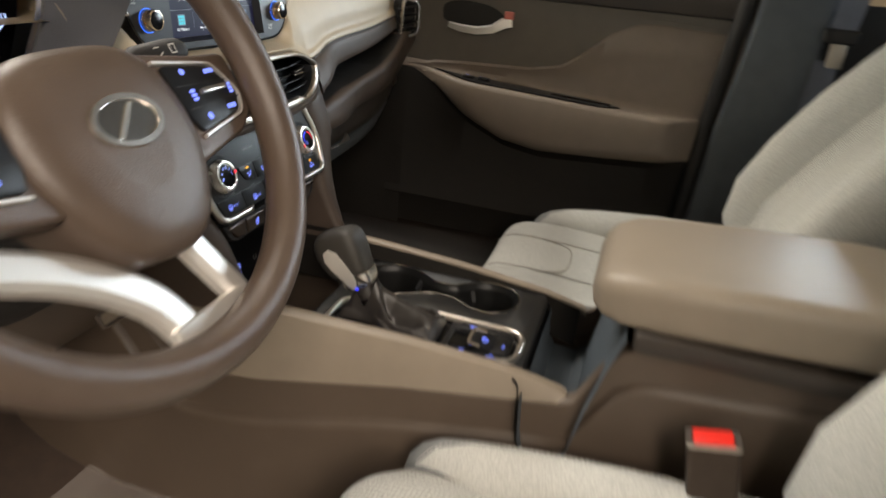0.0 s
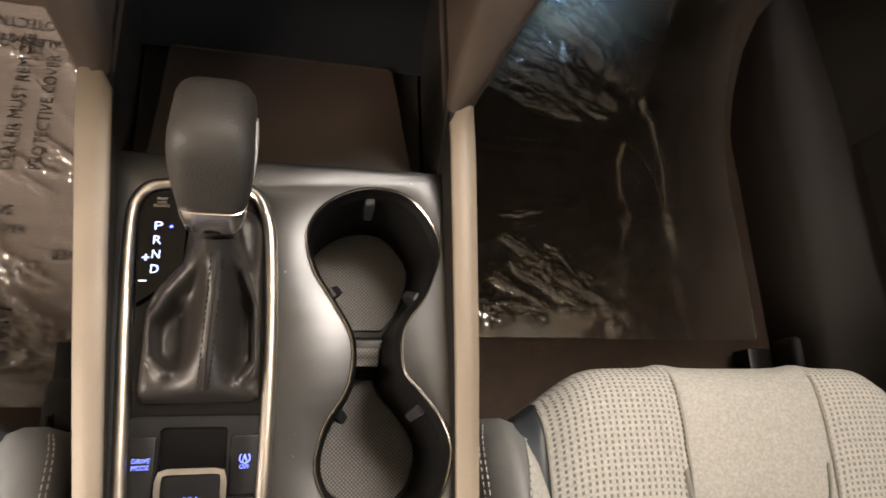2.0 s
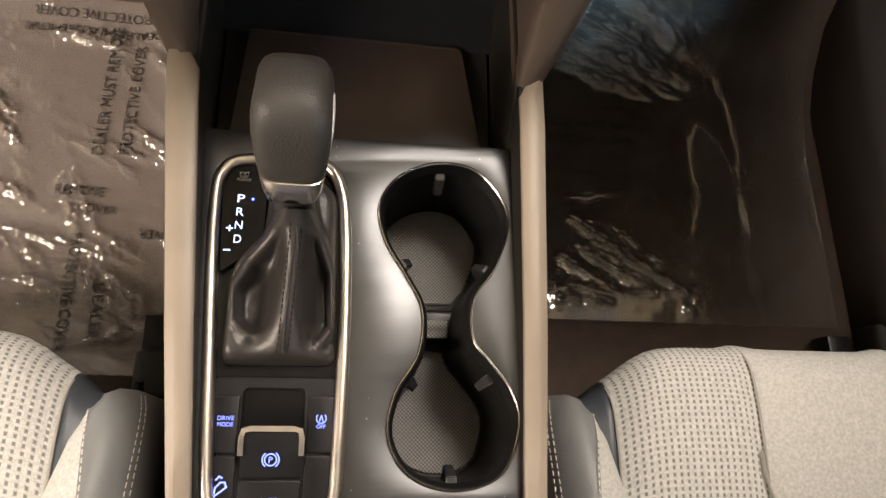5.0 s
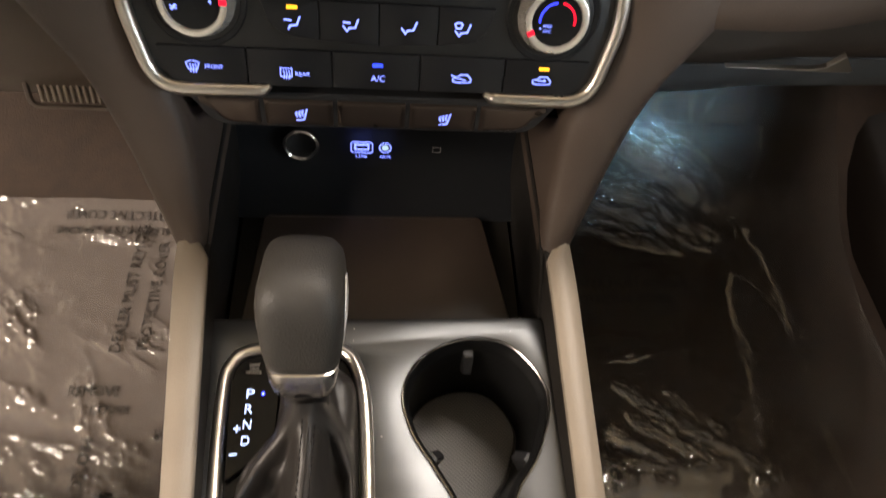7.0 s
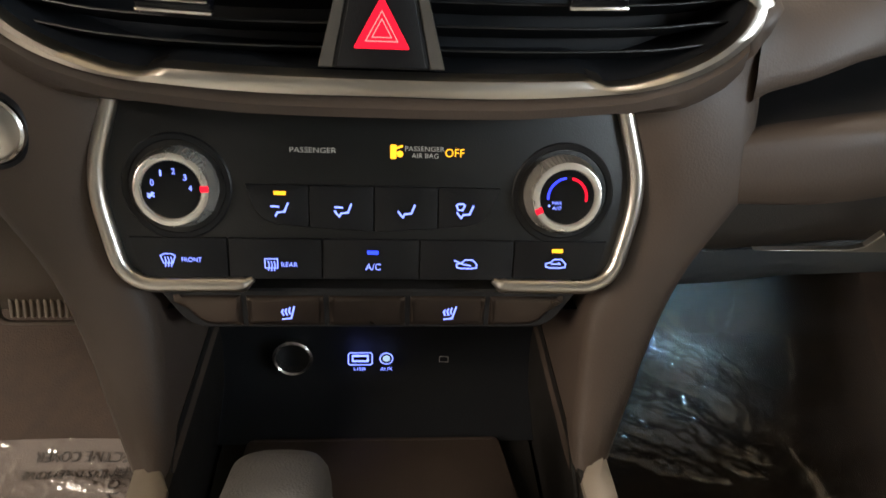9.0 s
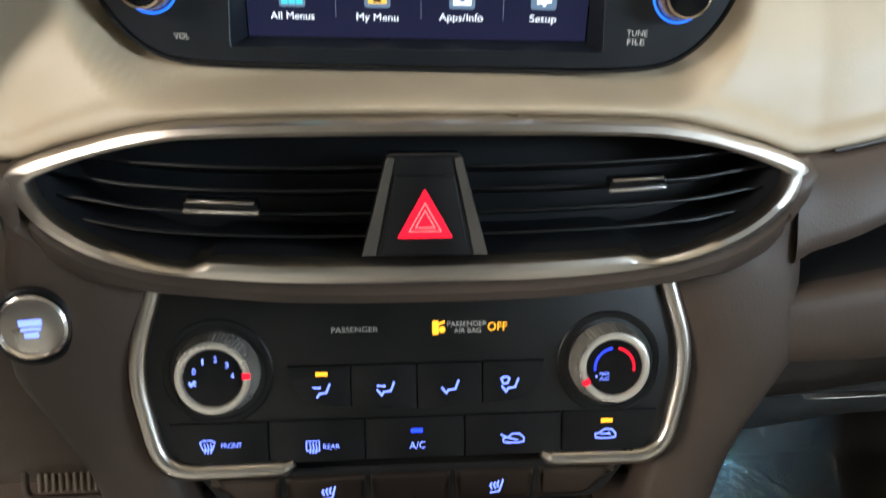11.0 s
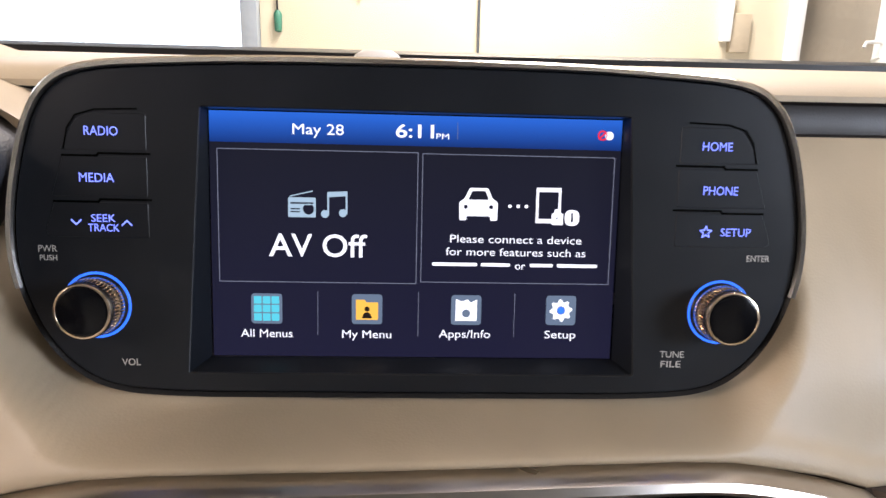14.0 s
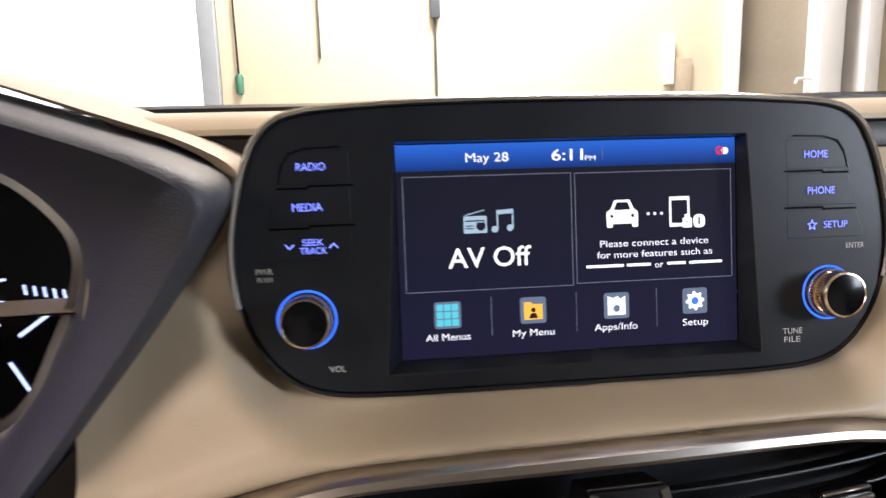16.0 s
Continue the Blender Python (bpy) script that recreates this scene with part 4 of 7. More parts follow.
# key clusters
xs = (-0.0615, -0.0315, -0.0005, 0.0305, 0.0610)
for i in range(4):
    a, b = xs[i], xs[i + 1]
    bz = [cv(0.4570 + 0.0016 * abs((x + 0.000) / 0.03) ** 1.3) for x in (a, b)]
    lp = rounded([(a + 0.0003 + (0.006 if i == 0 else 0), bz[0]), (b - 0.0003 - (0.006 if i == 3 else 0), bz[1]), (b - 0.0003, cv(0.4778)), (a + 0.0003, cv(0.4778))], [0.0110 if i == 0 else 0.0004, 0.0110 if i == 3 else 0.0004, 0.0008, 0.0008], 4)
    part("key", plate([lp], -0.002, 0.0016, FC, 0.0006, 2), BLACK, clim)
xs = (-0.1150, -0.0705, -0.0255, 0.0220, 0.0690, 0.1150)
for i in range(5):
    a, b = xs[i], xs[i + 1]
    e0, e1 = (0.004 if i == 0 else 0), (0.004 if i == 4 else 0)
    lp = rounded([(a + 0.0004 + e0, cv(0.4345)), (b - 0.0004 - e1, cv(0.4345)), (b - 0.0004 + e1 * 0.4, cv(0.4535 - 0.0)), (a + 0.0004 - e0 * 0.4, cv(0.4535))], 0.0008, 3)
    part("key", plate([lp], -0.002, 0.0014, FC, 0.0006, 2), BLACK, clim)


def lamp(u, z, mat, w=0.0056):
    part("key_lamp", plate([rect(u - w / 2, cv(z) - 0.0009, u + w / 2, cv(z) + 0.0009, 0.0003)], 0.0012, 0.0020, FC), mat, clim, "small lit indicator")


lamp(-0.0450, 0.4742, AMBER)
lamp(-0.0010, 0.4474, BLUE_LAMP)
lamp(0.0910, 0.4490, AMBER)
FCI = FC @ Matrix.Translation((0, 0, 0.0018))


def person(u, z, kind):
    """A seated figure's seat mark with air arrows, as plain strokes."""
    v = cv(z)
    ln = [[(u + 0.0036, v + 0.0028), (u + 0.0020, v - 0.0012), (u - 0.0012, v - 0.0016), (u - 0.0022, v - 0.0032)]]
    if kind in (0, 1):
        ln.append([(u - 0.0040, v + 0.0014), (u - 0.0008, v + 0.0012)])
    if kind in (1, 2, 3):
        ln.append([(u - 0.0042, v - 0.0006), (u - 0.0028, v - 0.0024)])
    if kind == 3:
        ln.append([(u - 0.0046, v + 0.0030), (u - 0.0036, v + 0.0038), (u - 0.0014, v + 0.0038), (u - 0.0006, v + 0.0030), (u - 0.0016, v + 0.0008), (u - 0.0036, v + 0.0008), (u - 0.0046, v + 0.0030)])
    bm_ = strokes(ln, 0.0009, FCI)
    return bm_


for u, kd in ((-0.0450, 0), (-0.0150, 1), (0.0155, 2), (0.0440, 3)):
    part("key_icon", person(u, 0.4670, kd), BLUE, clim, "blue backlit air direction mark")


def defrost(u, z, front):
    v = cv(z)
    sh = [(-0.0034, 0.0020), (-0.0022, -0.0016), (0.0022, -0.0016), (0.0034, 0.0020), (0.0016, 0.0030), (-0.0016, 0.0030), (-0.0034, 0.0020)] if front else [(-0.0030, -0.0020), (0.0030, -0.0020), (0.0030, 0.0026), (-0.0030, 0.0026), (-0.0030, -0.0020)]
    ln = [[(u + x, v + y) for x, y in sh]] + [[(u + k_, v + 0.0012), (u + k_ + 0.0004, v - 0.0004), (u + k_, v - 0.0032)] for k_ in (-0.0014, 0.0, 0.0014)]
    return strokes(ln, 0.00055, FCI)


part("key_icon", defrost(-0.0985, 0.4434, True), BLUE, clim, "blue backlit windscreen mark")
part("key_icon", defrost(-0.0500, 0.4418, False), BLUE, clim, "blue backlit rear window mark")
part("key_word", letters("FRONT", -0.0922, -0.0828, cv(0.4436), 0.0023, FCI), BLUE, clim)
part("key_word", letters("REAR", -0.0452, -0.0374, cv(0.4416), 0.0023, FCI), BLUE, clim)
part("key_word", letters("A/C", -0.0046, 0.0030, cv(0.4408), 0.0034, FCI), BLUE, clim)


def little_car(u, z, arrow):
    v = cv(z)
    body = [(-0.0050, -0.0012), (-0.0050, 0.0004), (-0.0026, 0.0010), (-0.0008, 0.0026), (0.0028, 0.0026), (0.0044, 0.0010), (0.0050, 0.0002), (0.0048, -0.0014), (0.0026, -0.0018), (-0.0030, -0.0018), (-0.0050, -0.0012)]
    ln = [[(u + x, v + y) for x, y in body]]
    ln.append([(u - 0.0022, v + 0.0002), (u + 0.0022, v + 0.0002), (u + 0.0014, v + 0.0010)] if arrow else [(u - 0.0060, v + 0.0022), (u - 0.0020, v + 0.0004), (u + 0.0018, v - 0.0004)])
    return strokes(ln, 0.0007, FCI)


part("key_icon", little_car(0.0455, 0.4420, False), BLUE, clim, "blue backlit fresh air mark")
part("key_icon", little_car(0.0905, 0.4426, True), BLUE, clim, "blue backlit recirculation mark")
FCP = FC @ Matrix.Translation((0, 0, 0.0001))
part("print_word", letters("PASSENGER", -0.0400, -0.0184, cv(0.4932), 0.0025, FCP), PRINT, clim, "grey printed lettering")
part("print_word", letters("PASSENGER", 0.0140, 0.0328, cv(0.4947), 0.0023, FCP), PRINT, clim, "grey printed lettering")
part("print_word", letters("AIR BAG", 0.0172, 0.0300, cv(0.4917), 0.0023, FCP), PRINT, clim, "grey printed lettering")
part("warning_word", letters("OFF", 0.0332, 0.0424, cv(0.4932), 0.0040, FCP), AMBER, clim, "amber lit OFF")
u, v = 0.0098, cv(0.4932)
part("warning_icon", blobs([rounded([(u - 0.0028, v - 0.0034), (u + 0.0002, v - 0.0034), (u + 0.0002, v + 0.0034), (u - 0.0028, v + 0.0034)], 0.0006, 2), circle(u + 0.0018, v - 0.0010, 0.0016, 10), rounded([(u + 0.0, v + 0.0010), (u + 0.0034, v + 0.0024), (u + 0.0030, v + 0.0034), (u, v + 0.0022)], 0.0003, 2)], FCP), AMBER, clim, "amber lit passenger mark")


def climate_knob(u, z, left):
    m = FC @ Matrix.Translation((u, cv(z), 0)) @ Matrix.Diagonal((0.93, 0.93, 0.68, 1))
    part("knob_well", lathe([(0.0275, -0.0002), (0.0265, 0.0010), (0.0240, 0.0008), (0.0232, -0.0006), (0.0, -0.0006)], m), BLACK, clim, "black dished knob seat")
    nseg, rows = 120, []
    prof = [(0.0210, 0.0), (0.0208, 0.003), (0.0187, 0.0125), (0.0180, 0.0139), (0.0164, 0.0146), (0.0147, 0.0140), (0.0145, 0.0128), (0.0, 0.0128)]
    for i in range(nseg):
        a, d = 2 * math.pi * i / nseg, (0.0009 if i % 2 else 0)
        rows.append([m @ Vector(((r - (d if 0.002 < h < 0.0135 else 0)) * math.cos(a), (r - (d if 0.002 < h < 0.0135 else 0)) * math.sin(a), h)) for r, h in prof])
    kn_ = part("knob", loft(rows, closed_v=True), KNURL, clim, "ribbed satin chrome knob")
    part("knob_face", lathe([(0.0146, 0.0120), (0.0146, 0.0131), (0.0135, 0.0133), (0.0, 0.0133)], m), GLOSS, kn_, "gloss black dial face")
    mf = m @ Matrix.Translation((0, 0, 0.0134))
    if left:
        for ch, ang in (("0", 158), ("1", 118), ("2", 80), ("3", 42), ("4", 6)):
            a = radians(ang)
            x, y = 0.0094 * math.cos(a), 0.0094 * math.sin(a)
            part("dial_number", letters(ch, x - (0.0009 if ch != "1" else 0.0005), x + (0.0009 if ch != "1" else 0.0005), y, 0.0030, mf), BLUE, kn_, "blue backlit number")
        part("fan_mark", strokes([[(-0.0112, -0.0020), (-0.0082, -0.0034)], [(-0.0104, -0.0040), (-0.0090, -0.0014)], [(-0.0112, -0.0034), (-0.0082, -0.0018)]], 0.0007, mf), BLUE, kn_, "blue backlit fan mark")
        ang = radians(2)
    else:
        arc1 = [(0.0100 * math.cos(radians(a)), 0.0100 * math.sin(radians(a))) for a in range(100, 186, 7)]
        arc2 = [(0.0100 * math.cos(radians(a)), 0.0100 * math.sin(radians(a))) for a in range(76, -9, -7)]
        part("dial_arc", strokes([arc1], 0.0012, mf), BLUE_DEEP, kn_, "blue cold arc")
        part("dial_arc", strokes([arc2], 0.0014, mf), RED, kn_, "red hot arc")
        part("dial_word", letters("MAX", -0.0076, -0.0026, -0.0030, 0.0018, mf), BLUE, kn_)
        part("dial_word", letters("A/C", -0.0076, -0.0026, -0.0056, 0.0018, mf), BLUE, kn_)
        part("dial_dot", blobs([circle(-0.0092, -0.0044, 0.0006, 8)], mf, 0.0002), BLUE, kn_)
        ang = radians(207)
    mk = m @ Matrix.Rotation(ang, 4, "Z")
    part("knob_pointer", block((0.0040, 0.0032, 0.0030), mk @ Matrix.Translation((0.0160, 0, 0.0134)), 0.0006, 2), RED, kn_, "red lit pointer")


climate_knob(-0.0925, 0.4760, True)
climate_knob(0.0918, 0.4755, False)
# seat heater row below
FS = plane_frame((-0.004, -0.0815, 0.409), (1, 0, 0), (0, 0.16, 1))
xs = (-0.098, -0.0660, -0.0242, 0.0180, 0.0602, 0.098)
for i in range(5):
    a, b = xs[i], xs[i + 1]
    lp = rounded([(a + 0.0006 + (0.010 if i == 0 else 0), -0.0085), (b - 0.0006 - (0.010 if i == 4 else 0), -0.0085), (b - 0.0006 + (0.004 if i == 4 else 0), 0.0105), (a + 0.0006 - (0.004 if i == 0 else 0), 0.0105)], [0.007 if i == 0 else 0.0008, 0.007 if i == 4 else 0.0008, 0.0008, 0.0008], 4)
    part("switch", plate([lp], -0.012, 0.0, FS, 0.0034, 4), COPPER_DARK, clim, "smoked bronze switch", smooth=60)
bz = rounded([(-0.094, -0.0100), (0.094, -0.0100), (0.108, 0.0135), (-0.108, 0.0135)], [0.010, 0.010, 0.002, 0.002], 5)
part("switch_backing", plate([bz], -0.012, -0.0015, FS, 0.001), BLACK_SOFT, clim)
for u in (-0.0440, 0.0400):
    ln = [[(u + 0.0034, 0.0040), (u + 0.0016, -0.0028), (u - 0.0026, -0.0034)], [(u - 0.0024, 0.0022), (u - 0.0030, 0.0008), (u - 0.0022, -0.0008)], [(u - 0.0006, 0.0028), (u - 0.0012, 0.0012), (u - 0.0004, -0.0006)], [(u + 0.0012, 0.0034), (u + 0.0006, 0.0016), (u + 0.0010, 0.0002)]]
    part("switch_icon", strokes(ln, 0.0009, FS, 0.0003), BLUE, clim, "blue backlit seat heater mark")

# ---- dashboard ----
dash = thing("dashboard", "two-tone dashboard with beige padded top and brown lower half", "dashboard", (0, 0.1, 0.4))
ZBX = [0, 0.050, 0.090, 0.113, 0.133, 0.158, 0.1775, 0.19, 0.22, 0.26, 0.34, 0.52, 0.70]
ZBZ = [0.5945, 0.5938, 0.5916, 0.5888, 0.5838, 0.5762, 0.5680, 0.5670, 0.5720, 0.5795, 0.5865, 0.5945, 0.602]


def pad_zb(x):
    return table_at(abs(x), ZBX, ZBZ)


def pad_yb(x):
    a = abs(x)
    return -0.0505 + 0.020 * (min(a, 0.19) / 0.177) ** 2 + 0.014 * smooth(0.19, 0.30, a)


EDGE = np.array([[q.x, q.z] for q in (FD @ Vector((p.x, p.y, 0.0)) for p in outline)])


def from_unit(x, z):
    """Distance in the upright plane from the display unit's outline, 0 inside it."""
    a, b = EDGE, np.roll(EDGE, -1, axis=0)
    d, p = b - a, np.array([x, z])
    t = np.clip(((p - a) * d).sum(axis=1) / np.maximum((d * d).sum(axis=1), 1e-12), 0, 1)
    over = (a[:, 1] > z) != (b[:, 1] > z)
    cut = a[:, 0] + (z - a[:, 1]) / np.where(over, b[:, 1] - a[:, 1], 1) * d[:, 0]
    return 0.0 if np.count_nonzero(over & (cut > x)) % 2 else float(np.hypot(*(a + d * t[:, None] - p).T).min())


def pad_profile(x):
    """The fascia's section, with a soft hollow in which the display unit sits."""
    yb, zb = pad_yb(x), pad_zb(x)
    side = [(yb + 0.004, zb - 0.003), (yb, zb + 0.0005), (yb + 0.002, zb + 0.0060), (yb + 0.0075, zb + 0.0135)]
    for t in (0.22, 0.36, 0.50, 0.64, 0.78, 0.90, 1.0):
        side.append((lerp(yb + 0.004, 0.050, t) - 0.010 * math.sin(math.pi * t), lerp(zb + 0.010, 0.6965, t)))
    out = []
    for p in catmull([Vector(q) for q in side], 6, False):
        y, z = p.x, p.y
        deep = table_at(z, [0.590, 0.6035, 0.6075, 0.6245, 0.650, 0.678, 0.6965], [-0.020, -0.009, 0.009, 0.021, 0.030, 0.040, 0.050])
        out.append((lerp(y, max(y, deep), smooth(zb + 0.001, zb + 0.008, z) * (1 - smooth(0.001, 0.015, from_unit(x, z)))), z))
    return out


xs = list(np.linspace(-0.205, 0.26, 130)) + list(np.linspace(0.28, 0.70, 16))
rows = []
for x in xs:
    sweep_back = 0.035 * smooth(0.35, 0.72, abs(x)) ** 1.5
    rows.append([(x, y + sweep_back, z) for y, z in pad_profile(x)])
part("front_pad", loft(rows), BEIGE, dash, "beige padded fascia", smooth=85)
rows, rows2 = [], []
for x in [-0.66, -0.5, -0.4, -0.3, -0.25] + xs:
    s_ = 0.035 * smooth(0.35, 0.72, abs(x)) ** 1.5
    rows.append([(x, y + s_, z) for y, z in ((0.0500, 0.6963), (0.0560, 0.6975), (0.0590, 0.7040), (0.0575, 0.7105), (0.0530, 0.7125))])
    cw = 0.06 * (x / 0.7) ** 2
    rows2.append([(x, y + (s_ if y < 0.1 else min(s_, 0.3)) - (cw if y > 0.2 else 0), z) for y, z in ((0.0530, 0.7123), (0.0528, 0.7150), (0.0570, 0.7190), (0.0680, 0.7218), (0.10, 0.7240), (0.16, 0.7270), (0.26, 0.7310), (0.36, 0.7345), (0.46, 0.7370), (0.52, 0.7360))])
part("groove", loft(rows), GROOVE, dash, "dark brown recessed seam band")
part("top_pad", loft(rows2), BEIGE, dash, "beige dashboard top")
# low oval speaker grille on the top
rows = []
for r, h in ((1.0, 0.0), (0.99, 0.0006), (0.95, 0.0012), (0.85, 0.0015), (0.5, 0.0018), (0.02, 0.0018)):
    rows.append([(-0.005 + 0.100 * r * math.cos(a), 0.15 + 0.045 * r * math.sin(a), 0.7262 + h + 0.04 * (0.045 * r * math.sin(a))) for a in np.linspace(0, 2 * math.pi, 48, endpoint=False)])
part("speaker_cover", loft(rows, closed_u=True), GREY_SOFT, dash, "low oval grey speaker cover")
part("sensor", lathe([(0.0, 0.008), (0.008, 0.008), (0.012, 0.004), (0.013, 0.0)], Matrix.Translation((-0.02, 0.36, 0.7345)) @ Matrix.Diagonal((1.6, 1, 1, 1)), 20), PRINT, dash, "small pale sunlight sensor")

# brown padded band under the seam on the passenger side, open shelf, lower lip
BX = [0.150, 0.168, 0.183, 0.20, 0.23, 0.30, 0.44, 0.53, 0.62, 0.70]
ST = [0.500, 0.514, 0.5235, 0.528, 0.5370, 0.5450, 0.5580, 0.5660, 0.574, 0.58]
SB = [0.503, 0.5050, 0.5070, 0.510, 0.5130, 0.5160, 0.5300, 0.5470, 0.572, 0.58]
LB = [0.470, 0.466, 0.464, 0.464, 0.463, 0.462, 0.470, 0.478, 0.50, 0.53]


def right_rows(fn, x0=0.168, x1=0.69, n=44):
    out = []
    for x in np.linspace(x0, x1, n):
        s_ = 0.035 * smooth(0.35, 0.72, x) ** 1.5
        out.append([(x, y + s_, z) for y, z in fn(x)])
    return out


def band(x):
    yb, zb, st = pad_yb(x), pad_zb(x) - 0.0005, table_at(x, BX, ST)
    f = 1 - smooth(0.190, 0.320, x)
    return [(yb + 0.006, zb - 0.001), (yb + 0.001, zb - 0.0015), (yb - 0.0015 - 0.004 * f, zb - 0.005), (yb - 0.004 - 0.011 * f, lerp(zb, st, 0.4)), (yb - 0.0065 - 0.016 * f, lerp(zb, st, 0.75)), (yb - 0.007 - 0.018 * f, st + 0.003), (yb - 0.005 - 0.017 * f, st), (yb + 0.004 - 0.010 * f, st - 0.0005), (yb + 0.05, st + 0.004)]


def shelf(x):
    yb, st, sb = pad_yb(x), table_at(x, BX, ST), table_at(x, BX, SB)
    return [(yb + 0.02, st + 0.001), (yb + 0.055, st), (yb + 0.06, lerp(st, sb, 0.5)), (yb + 0.055, sb - 0.004), (yb - 0.021, sb - 0.002)]


def lip(x):
    """Runs out of the stack's side and fades into the rounded lip under the shelf."""
    yb, sb, lb = pad_yb(x), table_at(x, BX, SB), table_at(x, BX, LB)
    f = smooth(0.200, 0.350, x)

    def front(z, y_far, set_back):
        return (lerp(-0.0620 - (0.50 - z) * 0.267 + set_back, y_far, f), z)
    return [(yb + 0.055, sb - 0.0065), (yb + 0.004, sb - 0.0045), front(sb - 0.003, yb - 0.018, 0.010), front(sb - 0.0036, yb - 0.026, 0.005), front(sb - 0.007, yb - 0.031, 0.0022), front(sb - 0.013, yb - 0.032, 0.0018), front(lerp(sb, lb, 0.55), yb - 0.031, 0.0018), front(lerp(sb, lb, 0.85), yb - 0.026, 0.004), front(lb, yb - 0.012, 0.016), (yb + 0.02, lb - 0.004)]


def glove(x):
    yb, lb = pad_yb(x), table_at(x, BX, LB)
    return [(yb + 0.019, lb - 0.002), (yb - 0.004, lb - 0.008), (yb - 0.008, lb - 0.03), (yb - 0.004, lb - 0.047), (yb + 0.002, lb - 0.052)]


def glove_lit_base(x):
    yb, lb = pad_yb(x), table_at(x, BX, LB)
    return [(yb + 0.006, lb - 0.051), (yb + 0.001, lb - 0.053), (yb + 0.004, lb - 0.070), (yb + 0.012, lb - 0.088), (yb + 0.018, lb - 0.093), (yb + 0.030, lb - 0.094), (yb + 0.16, lb - 0.085)]


part("padded_band", loft(right_rows(band, 0.1760, n=56)), BROWN_SHADED, dash, "brown padded band with stitched seam", smooth=80)
part("open_shelf", loft(right_rows(shelf, 0.183, 0.60)), BLACK_SOFT, dash, "dark open shelf")
part("shelf_end", block((0.004, 0.055, 0.03), pose(0.1855, -0.012, 0.513, 0, 12, 0), 0.001), BLACK_SOFT, dash)
part("lower_lip", loft(right_rows(lip, 0.1775)), BROWN_SHADED, dash, "grey-brown rounded lip under the shelf", smooth=80)
gb = part("glove_box", loft(right_rows(glove, 0.180, 0.60)), BROWN_DARK, dash, "dark brown glove box lid")
# lower part of the lid, its grey-blue stands for cool light on it
part("glove_lit_base", loft(right_rows(glove_lit_base, 0.172, 0.60)), BLUE_GREY, dash, "lower edge of the glove box, cool light painted in as grey-blue")
LATCH = plane_frame((0.2, -0.0375, 0.42), (1, 0, 0), (0, -0.12, 1))
part("latch", plate([[(0.020, 0.0010), (0.080, 0.0022), (0.088, 0.0050), (0.0945, 0.0155), (0.1070, 0.0030), (0.1060, 0.0005), (0.080, 0.0002)]], -0.003, 0.001, LATCH, 0.0003), SILVER, gb, "satin silver latch edge")
seam = []
for x in np.linspace(0.198, 0.66, 60):
    s_ = 0.035 * smooth(0.35, 0.72, x) ** 1.5
    seam.append((x, pad_yb(x) + s_ - 0.0012, pad_zb(x) - 0.0062))
part("stitching", dashes(seam, 0.0042, 0.0016, 0.00042, 0.0006, (0, -1, 0.2)), THREAD_BROWN, dash, "brown seam stitches")
part("seam_cord", tube([(p[0], p[1] + 0.0004, p[2] + 0.0052) for p in seam], 0.0010, n=6), BROWN_DARK, dash, "dark seam line")
# closing panel under the dashboard, with a made-up fill lamp for the passenger's footwell
part("under_panel", block((1.36, 0.40, 0.012), pose(0.01, 0.295, 0.408, -4, 0, 0), 0.003), KICK, dash, "black panel under the dashboard")
fl_ = thing("footwell_fill_unit", "small cool white fill lamp added under the dashboard", "lamp", (0.43, 0.135, 0.413))
part("bezel", block((0.105, 0.048, 0.006), pose(0.43, 0.135, 0.4105, -4, 0, 0), 0.002), BLACK_SOFT, fl_)
part("lens", block((0.09, 0.036, 0.003), pose(0.43, 0.135, 0.4065, -4, 0, 0), 0.001), glow("footwell_fill_glow", (0.55, 0.80, 1.0), 0.6), fl_, "lit cool white lens of the added fill lamp")
# vent at the far end
m = plane_frame((0.630, -0.014, 0.592), (0.87, -0.50, 0.0), (0.0, 0.10, 1))
part("side_vent_frame", plate([rounded([(-0.028, -0.040), (0.026, -0.030), (0.030, 0.036), (-0.012, 0.044)], 0.014, 5), rounded([(-0.022, -0.033), (0.021, -0.025), (0.025, 0.030), (-0.010, 0.037)], 0.010, 5)], -0.004, 0.004, m, 0.0015, 2), CHROME, dash, "chrome frame of the side vent")
part("side_vent_back", plate([rounded([(-0.027, -0.039), (0.025, -0.029), (0.029, 0.035), (-0.012, 0.043)], 0.012, 5)], -0.030, -0.012, m), BLACK_SOFT, dash)
for v in (-0.020, -0.006, 0.008, 0.022):
    part("side_vent_slat", block((0.046, 0.0022, 0.010), m @ Matrix.Translation((0.001, v, -0.008)) @ pose(0, 0, 0, 25, 0, 8), 0.0006), BLACK, dash)
part("end_cap", block((0.03, 0.25, 0.22), pose(0.70, 0.16, 0.55), 0.012, 3), BROWN, dash, "brown end cap by the door")

# wings of the centre stack, sweeping down to the console rails
WZ = [0.5665, 0.562, 0.552, 0.5420, 0.5320, 0.5262, 0.515, 0.50, 0.485, 0.47, 0.455, 0.44, 0.425, 0.41, 0.395, 0.38, 0.365, 0.35, 0.338, 0.330]
XI = [0.1797, 0.1790, 0.1755, 0.1660, 0.1450, 0.1150, 0.118, 0.1235, 0.1280, 0.1310, 0.1290, 0.1240, 0.1170, 0.1120, 0.1105, 0.1100, 0.1095, 0.1085, 0.1075, 0.1070]
